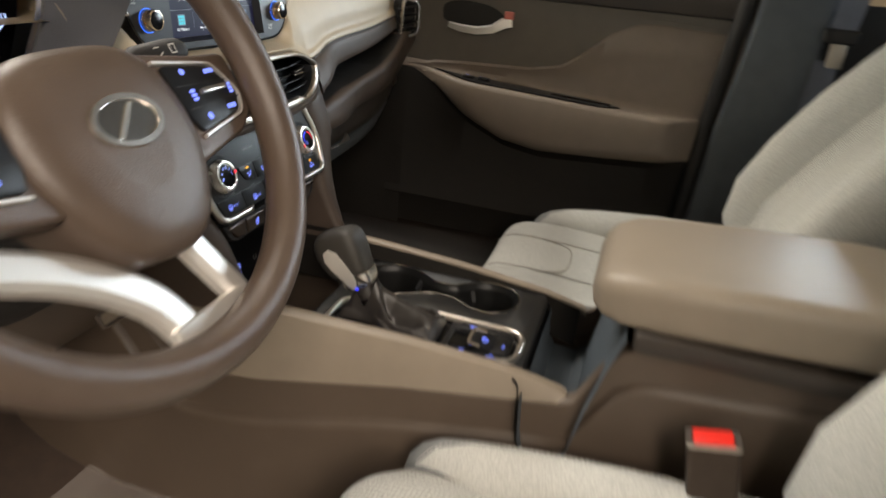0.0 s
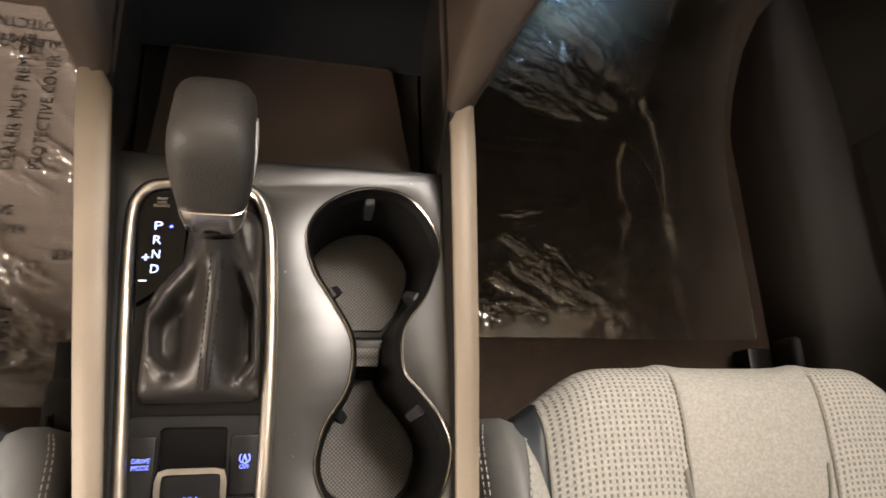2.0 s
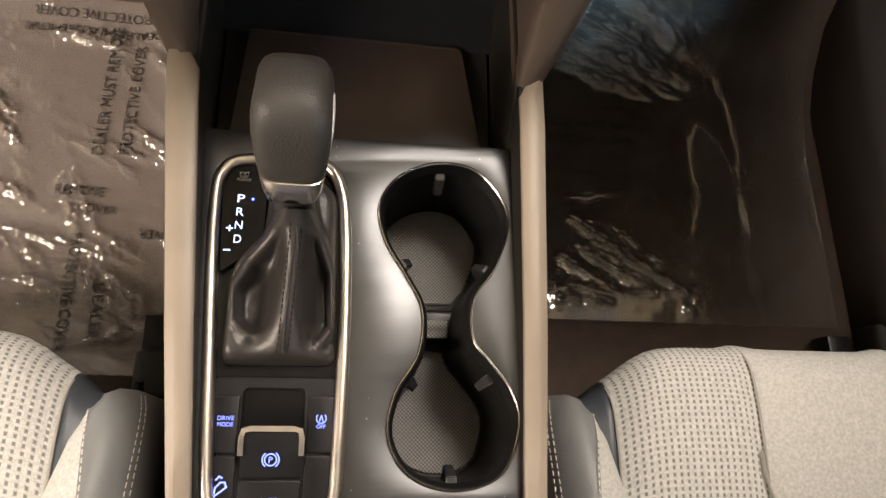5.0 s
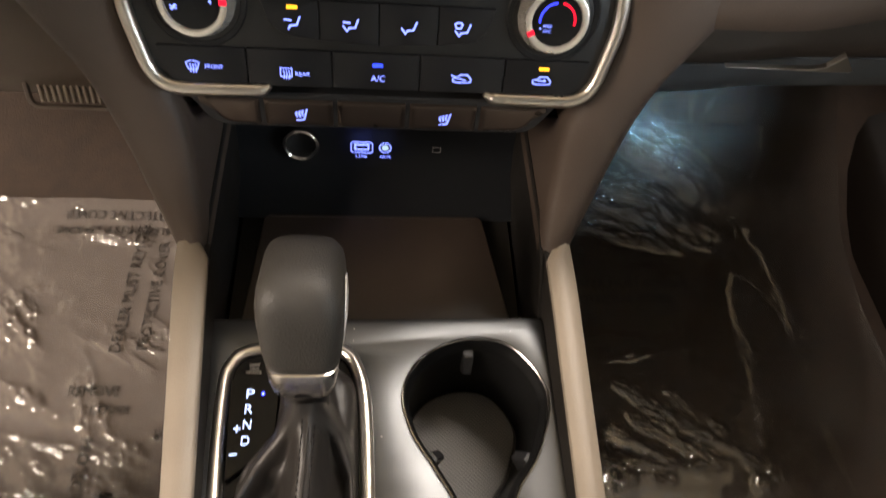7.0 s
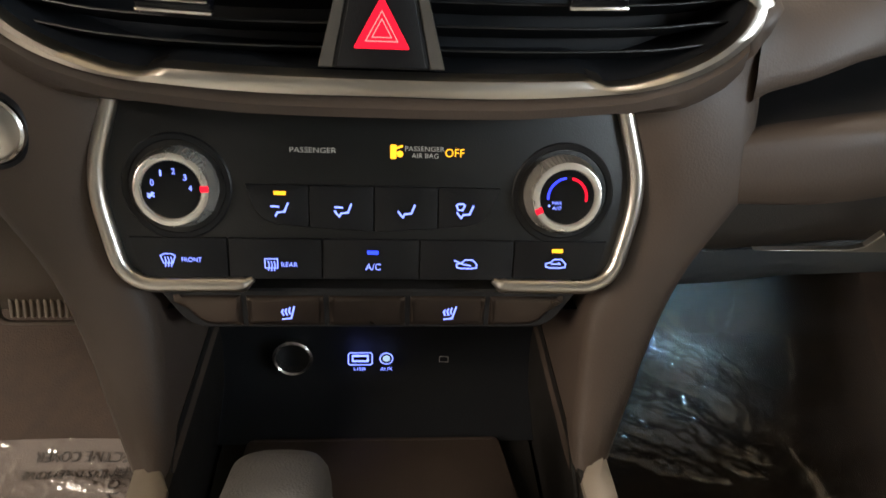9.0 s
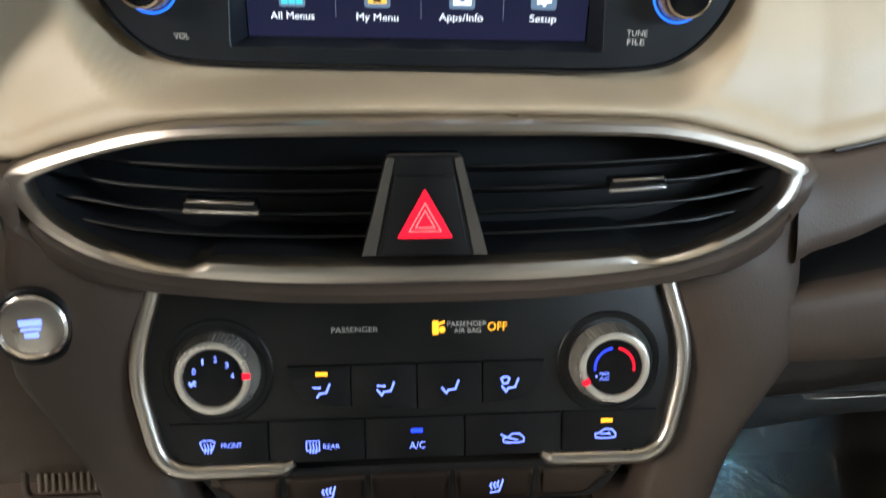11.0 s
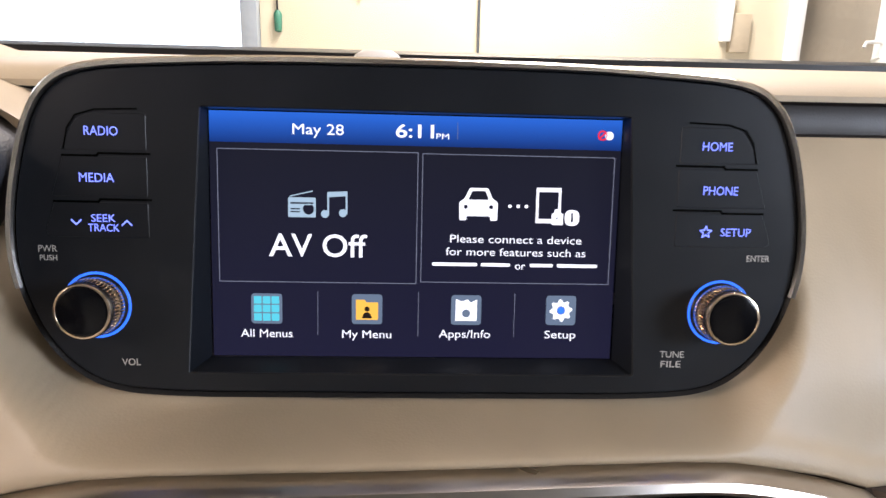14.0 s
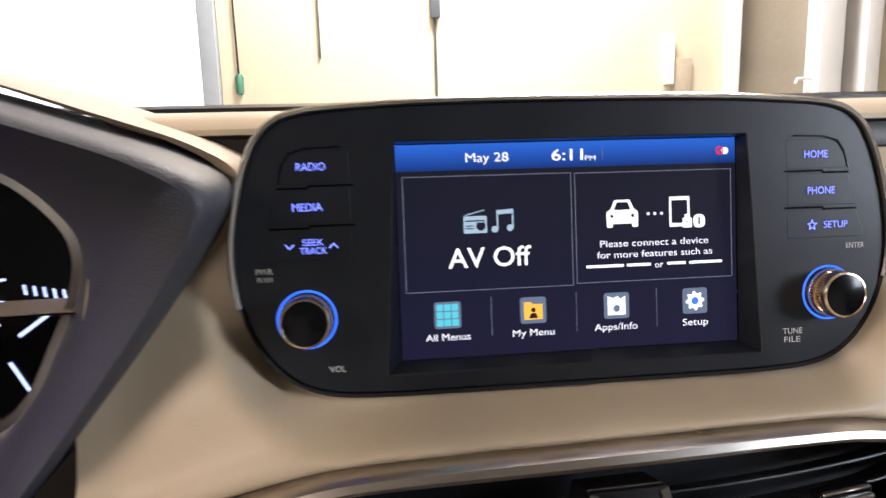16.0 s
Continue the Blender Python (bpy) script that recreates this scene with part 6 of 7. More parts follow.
        edge = s * (Vector((p.x, p.y)) - tgt).length
        row.append((q.x, q.y, ZT - 0.003 + boot_height(q.x, q.y, edge)))
    rows.append(row)
part("boot", loft(rows, closed_u=True), LEATHER, gs, "black leather boot with deep folds", smooth=75)


def boot_z(x, y):
    return ZT - 0.003 + boot_height(x, y, 0.02)


def boot_line(dx, lift):
    return [(-0.0425 + dx + (y + 0.32) * 0.06, y, boot_z(-0.0425 + dx + (y + 0.32) * 0.06, y) + lift) for y in np.linspace(-0.318, -0.246, 30)]


for dx in (-0.0032, 0.0032):
    part("boot_stitch", dashes(boot_line(dx, 0.0003), 0.0024, 0.0014, 0.00034, 0.0003, (0, 0, 1)), THREAD_BLACK, gs, "black seam stitches")
part("boot_seam", tube(boot_line(0.0, 0.0001), 0.0006, n=6), LEATHER, gs, "raised centre seam")
part("stem", sweep([(-0.0405, -0.2290, 0.338), (-0.0405, -0.2200, 0.3530)], disc_section(0.0125, 20), (1, 0, 0)), LEATHER, gs)
# knob: an upright rounded head leaning forward over a chrome collar
axis = Vector((0.0, 0.391, 0.920)).normalized()
side = Vector((1, 0, 0))
fwd = Vector((0.0, 0.920, -0.391)).normalized()
o = Vector((-0.0409, -0.1937, 0.3870))


def knob_row(h, wx, wy, dy, r):
    lp = resample(rounded([(-wx, -wy), (wx, -wy), (wx, wy), (-wx, wy)], r, 6), 56)
    return [o + axis * h + side * p.x + fwd * (p.y + dy) for p in lp]


ringrows = [knob_row(-0.0450, 0.0122, 0.0112, -0.0095, 0.008), knob_row(-0.0430, 0.0140, 0.0150, -0.0100, 0.008), knob_row(-0.0400, 0.0158, 0.0186, -0.0098, 0.009), knob_row(-0.0330, 0.0176, 0.0214, -0.0080, 0.010), knob_row(-0.0245, 0.0190, 0.0233, -0.0055, 0.011), knob_row(-0.0235, 0.0180, 0.0220, -0.0050, 0.011)]
part("knob_collar", loft(ringrows, closed_u=True, caps=True), CHROME, gs, "chrome collar")
kr = [(-0.0242, 0.0176, 0.0212, -0.0052, 0.010), (-0.0230, 0.0190, 0.0234, -0.0048, 0.011), (-0.0180, 0.0201, 0.0252, -0.0032, 0.012), (-0.0090, 0.0212, 0.0276, -0.0012, 0.013), (0.0040, 0.0218, 0.0292, 0.0, 0.013), (0.0140, 0.0215, 0.0290, 0.0, 0.013), (0.0210, 0.0206, 0.0276, 0.0, 0.013), (0.0262, 0.0184, 0.0246, 0.0, 0.013), (0.0296, 0.0146, 0.0196, 0.0, 0.012), (0.0313, 0.0090, 0.0125, 0.0, 0.008), (0.0317, 0.0030, 0.0045, 0.0, 0.003)]
part("knob", loft([knob_row(*k_) for k_ in kr], closed_u=True, caps=True), KNOB_SKIN, gs, "dark leather covered knob", smooth=70)
part("lock_light", lathe([(0.0026, -0.001), (0.0022, 0.0008), (0.0, 0.0012)], Matrix.Translation((-0.0545, -0.2180, 0.3515)), 12), BLUE_DEEP, gs, "small deep blue light beside the collar")
for sg in (-1, 1):
    ln = [o + axis * h + side * sg * (w + 0.0003) + fwd * d for h, w, d in ((-0.0420, 0.0142, -0.0100), (-0.0340, 0.0170, -0.0075), (-0.0200, 0.0197, -0.0036), (-0.0080, 0.0212, 0.0010), (0.0040, 0.0217, 0.0060), (0.0120, 0.0216, 0.0100))]
    part("knob_strip", sweep(ln, [(-0.0095, -0.0010), (0.0095, -0.0010), (0.0086, 0.0004), (0.0, 0.0009), (-0.0086, 0.0004)], tuple(side * sg), scale=[0.70, 0.85, 1.05, 1.20, 1.15, 0.50]), SPOKE, gs, "silver side strip")

# ---- switch panel behind the lever ----
sp = thing("switch_panel", "black console switches with blue marks and chrome-edged parking brake switch", "switch panel", (-0.045, -0.37, 0.305))
part("backing", plate([rounded([(-0.0820, -0.3300), (-0.0075, -0.3300), (-0.0068, -0.3950), (-0.0150, -0.4085), (-0.0660, -0.4085), (-0.0750, -0.3950)], 0.004, 3), rect(-0.0640, -0.3660, -0.0280, -0.3370, 0.003)], -0.010, -0.0024, FT, 0.0006), BLACK, sp)
part("pocket", plate([rect(-0.0650, -0.3670, -0.0270, -0.3360, 0.003)], -0.016, -0.010, FT), BLACK_SOFT, sp)
for lp in ([(-0.0810, -0.3415), (-0.0660, -0.3415), (-0.0655, -0.3745), (-0.0785, -0.3745)], [(-0.0783, -0.3760), (-0.0655, -0.3760), (-0.0650, -0.4070), (-0.0700, -0.4060), (-0.0755, -0.3950)], [(-0.0255, -0.3415), (-0.0085, -0.3415), (-0.0078, -0.3745), (-0.0258, -0.3745)], [(-0.0258, -0.3760), (-0.0078, -0.3760), (-0.0078, -0.3950), (-0.0140, -0.4065), (-0.0262, -0.4070)], [(-0.0630, -0.3895), (-0.0275, -0.3895), (-0.0280, -0.4070), (-0.0628, -0.4070)]):
    part("switch", plate([rounded(lp, 0.0012, 3)], -0.006, -0.0004, FT, 0.0008, 2), BLACK, sp)
rows = []
for y, z in ((-0.3600, -0.002), (-0.3605, 0.0035), (-0.3635, 0.0056), (-0.3700, 0.0050), (-0.3800, 0.0020), (-0.3880, -0.0006)):
    rows.append([FT @ Vector((x, y, z)) for x in np.linspace(-0.0625, -0.0280, 10)])
bm = loft(rows)
bmesh.ops.solidify(bm, geom=bm.faces[:], thickness=0.003)
brake = part("brake_switch", bm, BLACK, sp, "black parking brake switch")
part("brake_edge", sweep([FT @ Vector(p) for p in ((-0.0625, -0.3760, 0.0045), (-0.0625, -0.3660, 0.0062), (-0.0615, -0.3622, 0.0060), (-0.0580, -0.3610, 0.0058), (-0.0325, -0.3610, 0.0058), (-0.0290, -0.3622, 0.0060), (-0.0280, -0.3660, 0.0062), (-0.0280, -0.3760, 0.0045))], [(-0.0018, -0.0014), (0.0018, -0.0014), (0.0016, 0.0008), (-0.0016, 0.0008)], (0, 0, 1)), CHROME, brake, "chrome edge of the brake switch")
part("switch_word", letters("DRIVE", -0.0776, -0.0682, -0.3546, 0.0025, FT, 0.0), BLUE, sp)
part("switch_word", letters("MODE", -0.0774, -0.0685, -0.3582, 0.0025, FT, 0.0), BLUE, sp)
part("switch_word", letters("AUTO", -0.0502, -0.0400, -0.4005, 0.0028, FT, 0.0), BLUE, sp)
part("switch_word", letters("OFF", -0.0202, -0.0148, -0.3592, 0.0024, FT, 0.0), BLUE, sp)
aa = [(-0.0175 + 0.0029 * math.cos(radians(a)), -0.3545 + 0.0029 * math.sin(radians(a))) for a in range(-220, 60, 20)]
part("switch_icon", strokes([aa, [(-0.0186, -0.3562), (-0.0175, -0.3528), (-0.0164, -0.3562)]], 0.0006, FT, 0.0), BLUE, sp)
pc = [(-0.0452 + 0.0034 * math.cos(radians(a)), -0.3780 + 0.0034 * math.sin(radians(a))) for a in range(0, 361, 20)]
l1 = [(-0.0452 + 0.0048 * math.cos(radians(a)), -0.3780 + 0.0048 * math.sin(radians(a))) for a in range(-50, 51, 20)]
l2 = [(-0.0452 - 0.0048 * math.cos(radians(a)), -0.3780 + 0.0048 * math.sin(radians(a))) for a in range(-50, 51, 20)]
FE = FT @ Matrix.Translation((0, -0.3780, 0.0028)) @ Matrix.Rotation(radians(17), 4, "X") @ Matrix.Translation((0, 0.3780, 0.0008))
part("brake_icon", strokes([pc, l1, l2], 0.0007, FE, 0.0), BLUE, brake, "blue backlit parking mark")
part("brake_letter", letters("P", -0.0463, -0.0440, -0.3780, 0.0036, FE, 0.0), BLUE, brake)
hd = [[(-0.0760, -0.3985), (-0.0690, -0.3930)], [(-0.0755, -0.3962), (-0.0752, -0.3935), (-0.0725, -0.3905), (-0.0700, -0.3905), (-0.0695, -0.3925)], [(-0.0750, -0.3890), (-0.0735, -0.3872), (-0.0720, -0.3880)]]
part("switch_icon", strokes(hd, 0.0009, FT, 0.0), BLUE, sp, "blue backlit hill mark")

# ---- steering wheel ----
wheel = thing("steering_wheel", "brown leather steering wheel with silver spokes and lit buttons", "steering wheel", (-0.37, -0.1, 0.58))
FW = plane_frame((-0.3686, -0.165, 0.621), (1, 0, 0), (0, 0.559, 0.829))
WN = tuple(FW.to_3x3() @ Vector((0, 0, 1)))
FR = plane_frame((-0.3815, -0.1837, 0.6235), (1, 0, 0), (0, 0.485, 0.875))
RN = tuple(FR.to_3x3() @ Vector((0, 0, 1)))
rim = [FR @ Vector((0.1668 * math.cos(2 * math.pi * k / 110), 0.1668 * math.sin(2 * math.pi * k / 110), 0.006)) for k in range(110)]
sec = [(0.0148 * math.cos(t) * (1 + 0.06 * math.cos(2 * t)), 0.0172 * math.sin(t)) for t in np.linspace(0, 2 * math.pi, 16, endpoint=False)]
part("rim", sweep(rim, sec, RN, closed=True), WHEEL_SKIN, wheel, "brown leather rim", smooth=80)
# hub
hub = catmull([(0.0, 0.034), (0.040, 0.030), (0.062, 0.012), (0.070, -0.018), (0.066, -0.050), (0.050, -0.082), (0.028, -0.104), (0.0, -0.110), (-0.028, -0.104), (-0.050, -0.082), (-0.066, -0.050), (-0.070, -0.018), (-0.062, 0.012), (-0.040, 0.030)], 5)
rows = []
for f, w in ((0.94, -0.040), (0.98, -0.015), (1.0, 0.004), (0.97, 0.011), (0.88, 0.0165), (0.70, 0.0195), (0.42, 0.0208)):
    rows.append([FW @ Vector((p.x * f, (p.y + 0.036) * f - 0.036, w)) for p in hub])
bm = loft(rows, closed_u=True)
bm.faces.new([q for q in bm.verts][-len(hub):])
part("hub_cover", bm, WHEEL_SKIN, wheel, "brown hub cover", smooth=60)
em = [(0.0265 * math.cos(t) + 0.004, 0.0155 * math.sin(t) - 0.0225) for t in np.linspace(0, 2 * math.pi, 40, endpoint=False)]
part("emblem_ring", sweep([FW @ Vector((*p, 0.0218)) for p in em], [(-0.0026, -0.001), (0.0026, -0.001), (0.0018, 0.0014), (-0.0018, 0.0014)], WN, closed=True), CHROME, wheel, "chrome oval emblem")
part("emblem_back", plate([em], 0.0196, 0.0214, FW), DARK_CHROME, wheel)
part("emblem_bar", plate([rounded([(-0.0120, -0.033), (-0.0065, -0.033), (0.0150, -0.012), (0.0095, -0.012)], 0.001, 2)], 0.0210, 0.0226, FW, 0.0004), CHROME, wheel)
# side spokes with key pads
for sg in (-1, 1):
    q = [(sg * x, y) for x, y in ((0.050, 0.024), (0.110, 0.016), (0.150, 0.014), (0.147, -0.036), (0.126, -0.050), (0.056, -0.064))]
    part("spoke", plate([rounded(q, 0.010, 4)], -0.014, 0.008, FW, 0.004, 3), WHEEL_SKIN, wheel, "brown side spoke")
    q = [(sg * x, y) for x, y in ((0.068, 0.0100), (0.120, 0.0030), (0.1345, -0.0210), (0.1260, -0.0345), (0.076, -0.0425), (0.070, -0.030))]
    pad_ = part("key_pad", plate([rounded(q, 0.004, 4)], 0.004, 0.0112, FW, 0.001, 2), BLACK, wheel, "black key pad")
    pth = rounded([(sg * x, y) for x, y in ((0.062, 0.0135), (0.1215, 0.0055), (0.1372, -0.0205), (0.1285, -0.0365), (0.076, -0.0455), (0.075, -0.0458))], [0, 0.006, 0.006, 0.006, 0, 0], 5)
    part("pad_trim", sweep([FW @ Vector((p.x, p.y, 0.0108)) for p in pth], [(-0.0014, -0.002), (0.0014, -0.002), (0.0010, 0.0012), (-0.0010, 0.0012)], WN), SPOKE, pad_, "satin silver trim")
    FWS = FW @ Matrix.Translation((0, 0, 0.0114))
    part("key_bar", block((0.030, 0.0042, 0.004), FW @ Matrix.Translation((sg * 0.109, -0.0142, 0.0125)), 0.0012, 2), SILVER, pad_, "silver rocker bar")
    part("pad_gap", strokes([[(sg * 0.072, -0.0070), (sg * 0.134, -0.0090)], [(sg * 0.074, -0.0250), (sg * 0.136, -0.0240)], [(sg * 0.104, -0.025), (sg * 0.104, -0.038)]], 0.0008, FWS), BLACK_SOFT, pad_)
    for x, y, w, h in ((0.086, 0.0030, 0.005, 0.005), (0.1150, 0.0000, 0.0110, 0.0034), (0.1285, -0.0160, 0.0044, 0.0090), (0.0855, -0.0150, 0.0055, 0.0095), (0.090, -0.0330, 0.0055, 0.0055), (0.1195, -0.0300, 0.0110, 0.0034)):
        nseg = 3 if h > 0.006 or w > 0.008 else 1
        bl_ = []
        for i in range(nseg):
            if h > w:
                bl_.append(rect(sg * x - w / 2, y - h / 2 + i * h / nseg, sg * x + w / 2, y - h / 2 + (i + 0.72) * h / nseg, 0.0005))
            elif nseg > 1:
                bl_.append(rect(sg * x - w / 2 + i * w / nseg, y - h / 2, sg * x - w / 2 + (i + 0.8) * w / nseg, y + h / 2, 0.0005))
            else:
                bl_.append(circle(sg * x, y, w / 2, 10))
        part("key_mark", blobs(bl_, FWS), BLUE, pad_, "blue backlit key mark")
# silver lower spokes
arms = (([(-0.150, -0.052), (-0.110, -0.066), (-0.062, -0.092), (-0.026, -0.126), (-0.012, -0.160)], 0.013), ([(0.026, -0.098), (0.034, -0.122), (0.042, -0.145), (0.050, -0.168)], 0.011))
for pts_, hw_ in arms:
    ln = [FW @ Vector((x, y, -0.012)) for x, y in catmull(pts_, 5, False)]
    part("lower_spoke", sweep(ln, [(-hw_, -0.008), (hw_, -0.008), (hw_ * 0.94, 0.0), (hw_ * 0.55, 0.004), (-hw_ * 0.55, 0.004), (-hw_ * 0.94, 0.0)], WN), SPOKE, wheel, "satin silver lower spoke")
part("lower_bridge", plate([rounded([(-0.030, -0.150), (0.046, -0.150), (0.062, -0.172), (-0.030, -0.176)], 0.006, 5)], -0.016, -0.006, FW, 0.003, 2), SPOKE, wheel, "satin silver lower bridge")
part("column_shroud", loft([[FW @ Vector((0.052 * math.cos(t) * s, 0.050 * math.sin(t) * s - 0.04, w)) for t in np.linspace(0, 2 * math.pi, 24, endpoint=False)] for s, w in ((1.0, -0.025), (1.15, -0.05), (1.2, -0.12), (1.2, -0.17))], closed_u=True), BLACK_SOFT, wheel, "black column shroud")

# wiper stalk
st = thing("wiper_stalk", "black wiper stalk with white marks behind the steering wheel", "stalk", (-0.28, -0.12, 0.63))
sm = plane_frame((-0.252, -0.130, 0.634), (0.98, -0.10, 0.05), (0, 0.50, 0.86)) @ Matrix.Scale(0.75, 4)
rows = []
for x, hy, hz in ((-0.070, 0.006, 0.006), (-0.040, 0.009, 0.008), (-0.034, 0.0125, 0.010), (0.012, 0.0145, 0.011), (0.026, 0.0135, 0.010), (0.032, 0.010, 0.008), (0.034, 0.004, 0.004)):
    rows.append([sm @ Vector((x, hy * math.cos(t), hz * math.sin(t))) for t in np.linspace(0, 2 * math.pi, 20, endpoint=False)])
part("lever", loft(rows, closed_u=True, caps=True), BLACK_SOFT, st, smooth=60)
part("mark", strokes([[(0.006, -0.004), (0.013, -0.004), (0.013, 0.005), (0.006, 0.005), (0.006, -0.004)], [(-0.010, -0.005), (-0.006, -0.002)], [(-0.014, 0.004), (-0.009, 0.004)]], 0.0012, sm, 0.0112), PRINT, st, "white printed marks")

# ---- instrument cluster with its hood ----
ic = thing("instrument_cluster", "dark instrument cluster with lit gauges under a black hood", "instrument cluster", (-0.365, 0.03, 0.57))
CX = -0.365
out_r = [(0.0, 0.7520), (0.060, 0.7480), (0.120, 0.7330), (0.168, 0.7170), (0.204, 0.7040), (0.2215, 0.6905), (0.2120, 0.6680), (0.1760, 0.6180), (0.1380, 0.5720), (0.120, 0.5600), (0.06, 0.556), (0.0, 0.555)]
in_r = [(0.0, 0.7160), (0.050, 0.7140), (0.098, 0.7070), (0.129, 0.6990), (0.1485, 0.6810), (0.1550, 0.6650), (0.1515, 0.6460), (0.1410, 0.6240), (0.1275, 0.6000), (0.108, 0.5860), (0.06, 0.5760), (0.0, 0.5750)]


def arch(half_):
    return [Vector((CX + x, z)) for x, z in half_] + [Vector((CX - x, z)) for x, z in reversed(half_[1:-1])]


ol, il = catmull(arch(out_r), 5), catmull(arch(in_r), 5)
rows = []
for t, y in ((0.0, 0.060), (0.0, -0.006), (0.02, -0.020), (0.06, -0.028), (0.12, -0.030), (0.40, -0.018), (0.75, 0.004), (1.0, 0.024)):
    rows.append([(lerp(a.x, b.x, t), y - 0.02 * (a.y - 0.65), lerp(a.y, b.y, t)) for a, b in zip(ol, il)])
part("hood", loft(rows, closed_u=True), NAVY, ic, "black vinyl hood", smooth=60)
rows = []
for t, y in ((0.0, 0.13), (0.0, 0.010), (0.02, -0.004), (0.05, 0.000)):
    ol2 = [Vector((CX + (p.x - CX) * 1.03, 0.655 + (p.y - 0.655) * 1.05 + 0.002)) for p in ol]
    rows.append([(p.x * (1 - t) + CX * t, y + 0.02, p.y if p.y > 0.64 else 0.64) for p in ol2])
part("hood_cover", loft(rows, closed_u=True), BEIGE, ic, "beige cover over the hood", smooth=60)
part("bezel", sweep([(p.x, 0.0235 - 0.02 * (p.y - 0.65), p.y) for p in il], [(-0.0034, -0.003), (0.0034, -0.003), (0.0026, 0.0018), (-0.0026, 0.0018)], (0, -1, 0), closed=True), CHROME, ic, "satin chrome bezel")
FI = plane_frame((CX, 0.0500, 0.646), (1, 0, 0), (0, 0.12, 1))
part("gauge_panel", plate([[(p.x - CX, p.y - 0.646) for p in il]], -0.004, 0.0, FI), GLOSS, ic, "gloss black gauge panel")
for sg in (-1, 1):
    g = []
    for k in range(9):
        a = radians(90 - sg * (20 + k * 16))
        g.append([(sg * 0.072 + 0.036 * math.cos(a), 0.034 * math.sin(a)), (sg * 0.072 + 0.040 * math.cos(a), 0.038 * math.sin(a))])
    g += [[(sg * (0.120 + 0.0042 * k), 0.0005 - 0.0008 * k), (sg * (0.1205 + 0.0042 * k), -0.0030 - 0.0008 * k)] for k in range(5)]
    part("gauge_ticks", strokes(g, 0.0012, FI, 0.0006), ICE, ic, "lit gauge ticks")
    part("gauge_needle", strokes([[(sg * 0.117, -0.022), (sg * 0.137, -0.008)]], 0.0016, FI, 0.0010), ICE, ic, "white lit needle")
    part("gauge_needle", strokes([[(sg * 0.112, -0.035), (sg * 0.119, -0.048)]], 0.0016, FI, 0.0010), ICE, ic, "white lit needle")
part("centre_screen", plate([rect(-0.032, -0.040, 0.034, 0.030, 0.004)], 0.0002, 0.0010, FI), BLUE_DEEP, ic, "blue lit centre display")

# ---- passenger door ----
door = thing("passenger_door", "brown front passenger door with padded armrest, shut", "car door", (0.76, -0.3, 0.1))
DY = list(np.linspace(0.06, -0.68, 56))


def d_top(y):
    return table_at(-y, [-0.06, 0.02, 0.03, 0.10, 0.25, 0.32, 0.36, 0.41, 0.46, 0.50, 0.70], [0.490, 0.496, 0.500, 0.505, 0.510, 0.524, 0.552, 0.598, 0.622, 0.626, 0.618])


def d_in(y):
    """How far the armrest stands out, from nothing at its tip."""
    return 0.078 * smooth(0.005, -0.16, y) * (1 - 0.80 * smooth(-0.54, -0.645, y))


def d_low(y):
    return table_at(-y, [-0.06, 0.0, 0.04, 0.12, 0.22, 0.30, 0.45, 0.70], [0.480, 0.474, 0.450, 0.400, 0.355, 0.342, 0.350, 0.368])


low, arm_rows, high, rail_rows = [], [], [], []
for y in DY:
    k, t, lo_ = d_in(y), d_top(y), d_low(y)
    sh = table_at(-y, [-0.06, 0.0, 0.04, 0.10, 0.45, 0.70], [0.488, 0.487, 0.484, 0.478, 0.460, 0.455])
    low.append([(x, y, z) for x, z in ((0.742, 0.10), (0.738, 0.17), (0.728, 0.185), (0.732, 0.21), (0.744, 0.26), (0.744, lo_ - 0.02), (0.748 - k * 0.3, lo_ + 0.004))])
    arm_rows.append([(x, y, z) for x, z in ((0.752 - k * 0.25, lo_ + 0.002), (0.750 - k * 0.75, lo_ + 0.008), (0.748 - k * 0.95, lo_ + 0.030 * (k / 0.078) + 0.002), (0.748 - k, lerp(lo_, sh, 0.55)), (0.748 - k, sh - 0.010), (0.749 - k * 0.95, sh - 0.002), (0.750 - k * 0.80, sh), (0.752 - k * 0.30, sh - 0.002), (0.752 - k * 0.12, sh + 0.003), (0.754, sh + 0.012), (0.752, lerp(sh, t, 0.6) + 0.004), (0.750, t - 0.004), (0.757, t + 0.001))])
    high.append([(x, y, z) for x, z in ((0.760, min(t, 0.600) - 0.01), (0.758, t + 0.004), (0.760, max(t + 0.01, 0.60)), (0.757, max(0.640, t + 0.014)), (0.754, 0.6485))])
    rail_rows.append([(x, y, z) for x, z in ((0.756, 0.6480), (0.748, 0.6520), (0.746, 0.668), (0.750, 0.684), (0.758, 0.694), (0.775, 0.700), (0.80, 0.700))])
DOOR_TAUPE = material("taupe_door_vinyl", (0.185, 0.150, 0.120), 0.5, grain=0.5, grain_size=0.0012, mottle=0.05)
DOOR_CHROME = material("pale_satin_chrome", (0.80, 0.78, 0.74), 0.38, 0.85, mottle=0.04)
DOOR_UP = material("grey_brown_door_plastic", (0.125, 0.110, 0.092), 0.5, grain=0.5, grain_size=0.0012, mottle=0.05)
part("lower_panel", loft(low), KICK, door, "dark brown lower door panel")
part("armrest", loft(arm_rows), DOOR_TAUPE, door, "taupe padded armrest and insert", smooth=60)
part("upper_panel", loft(high), DOOR_UP, door, "grey-brown upper door panel")
part("top_rail", loft(rail_rows), BROWN_DARK, door, "dark rail below the window")
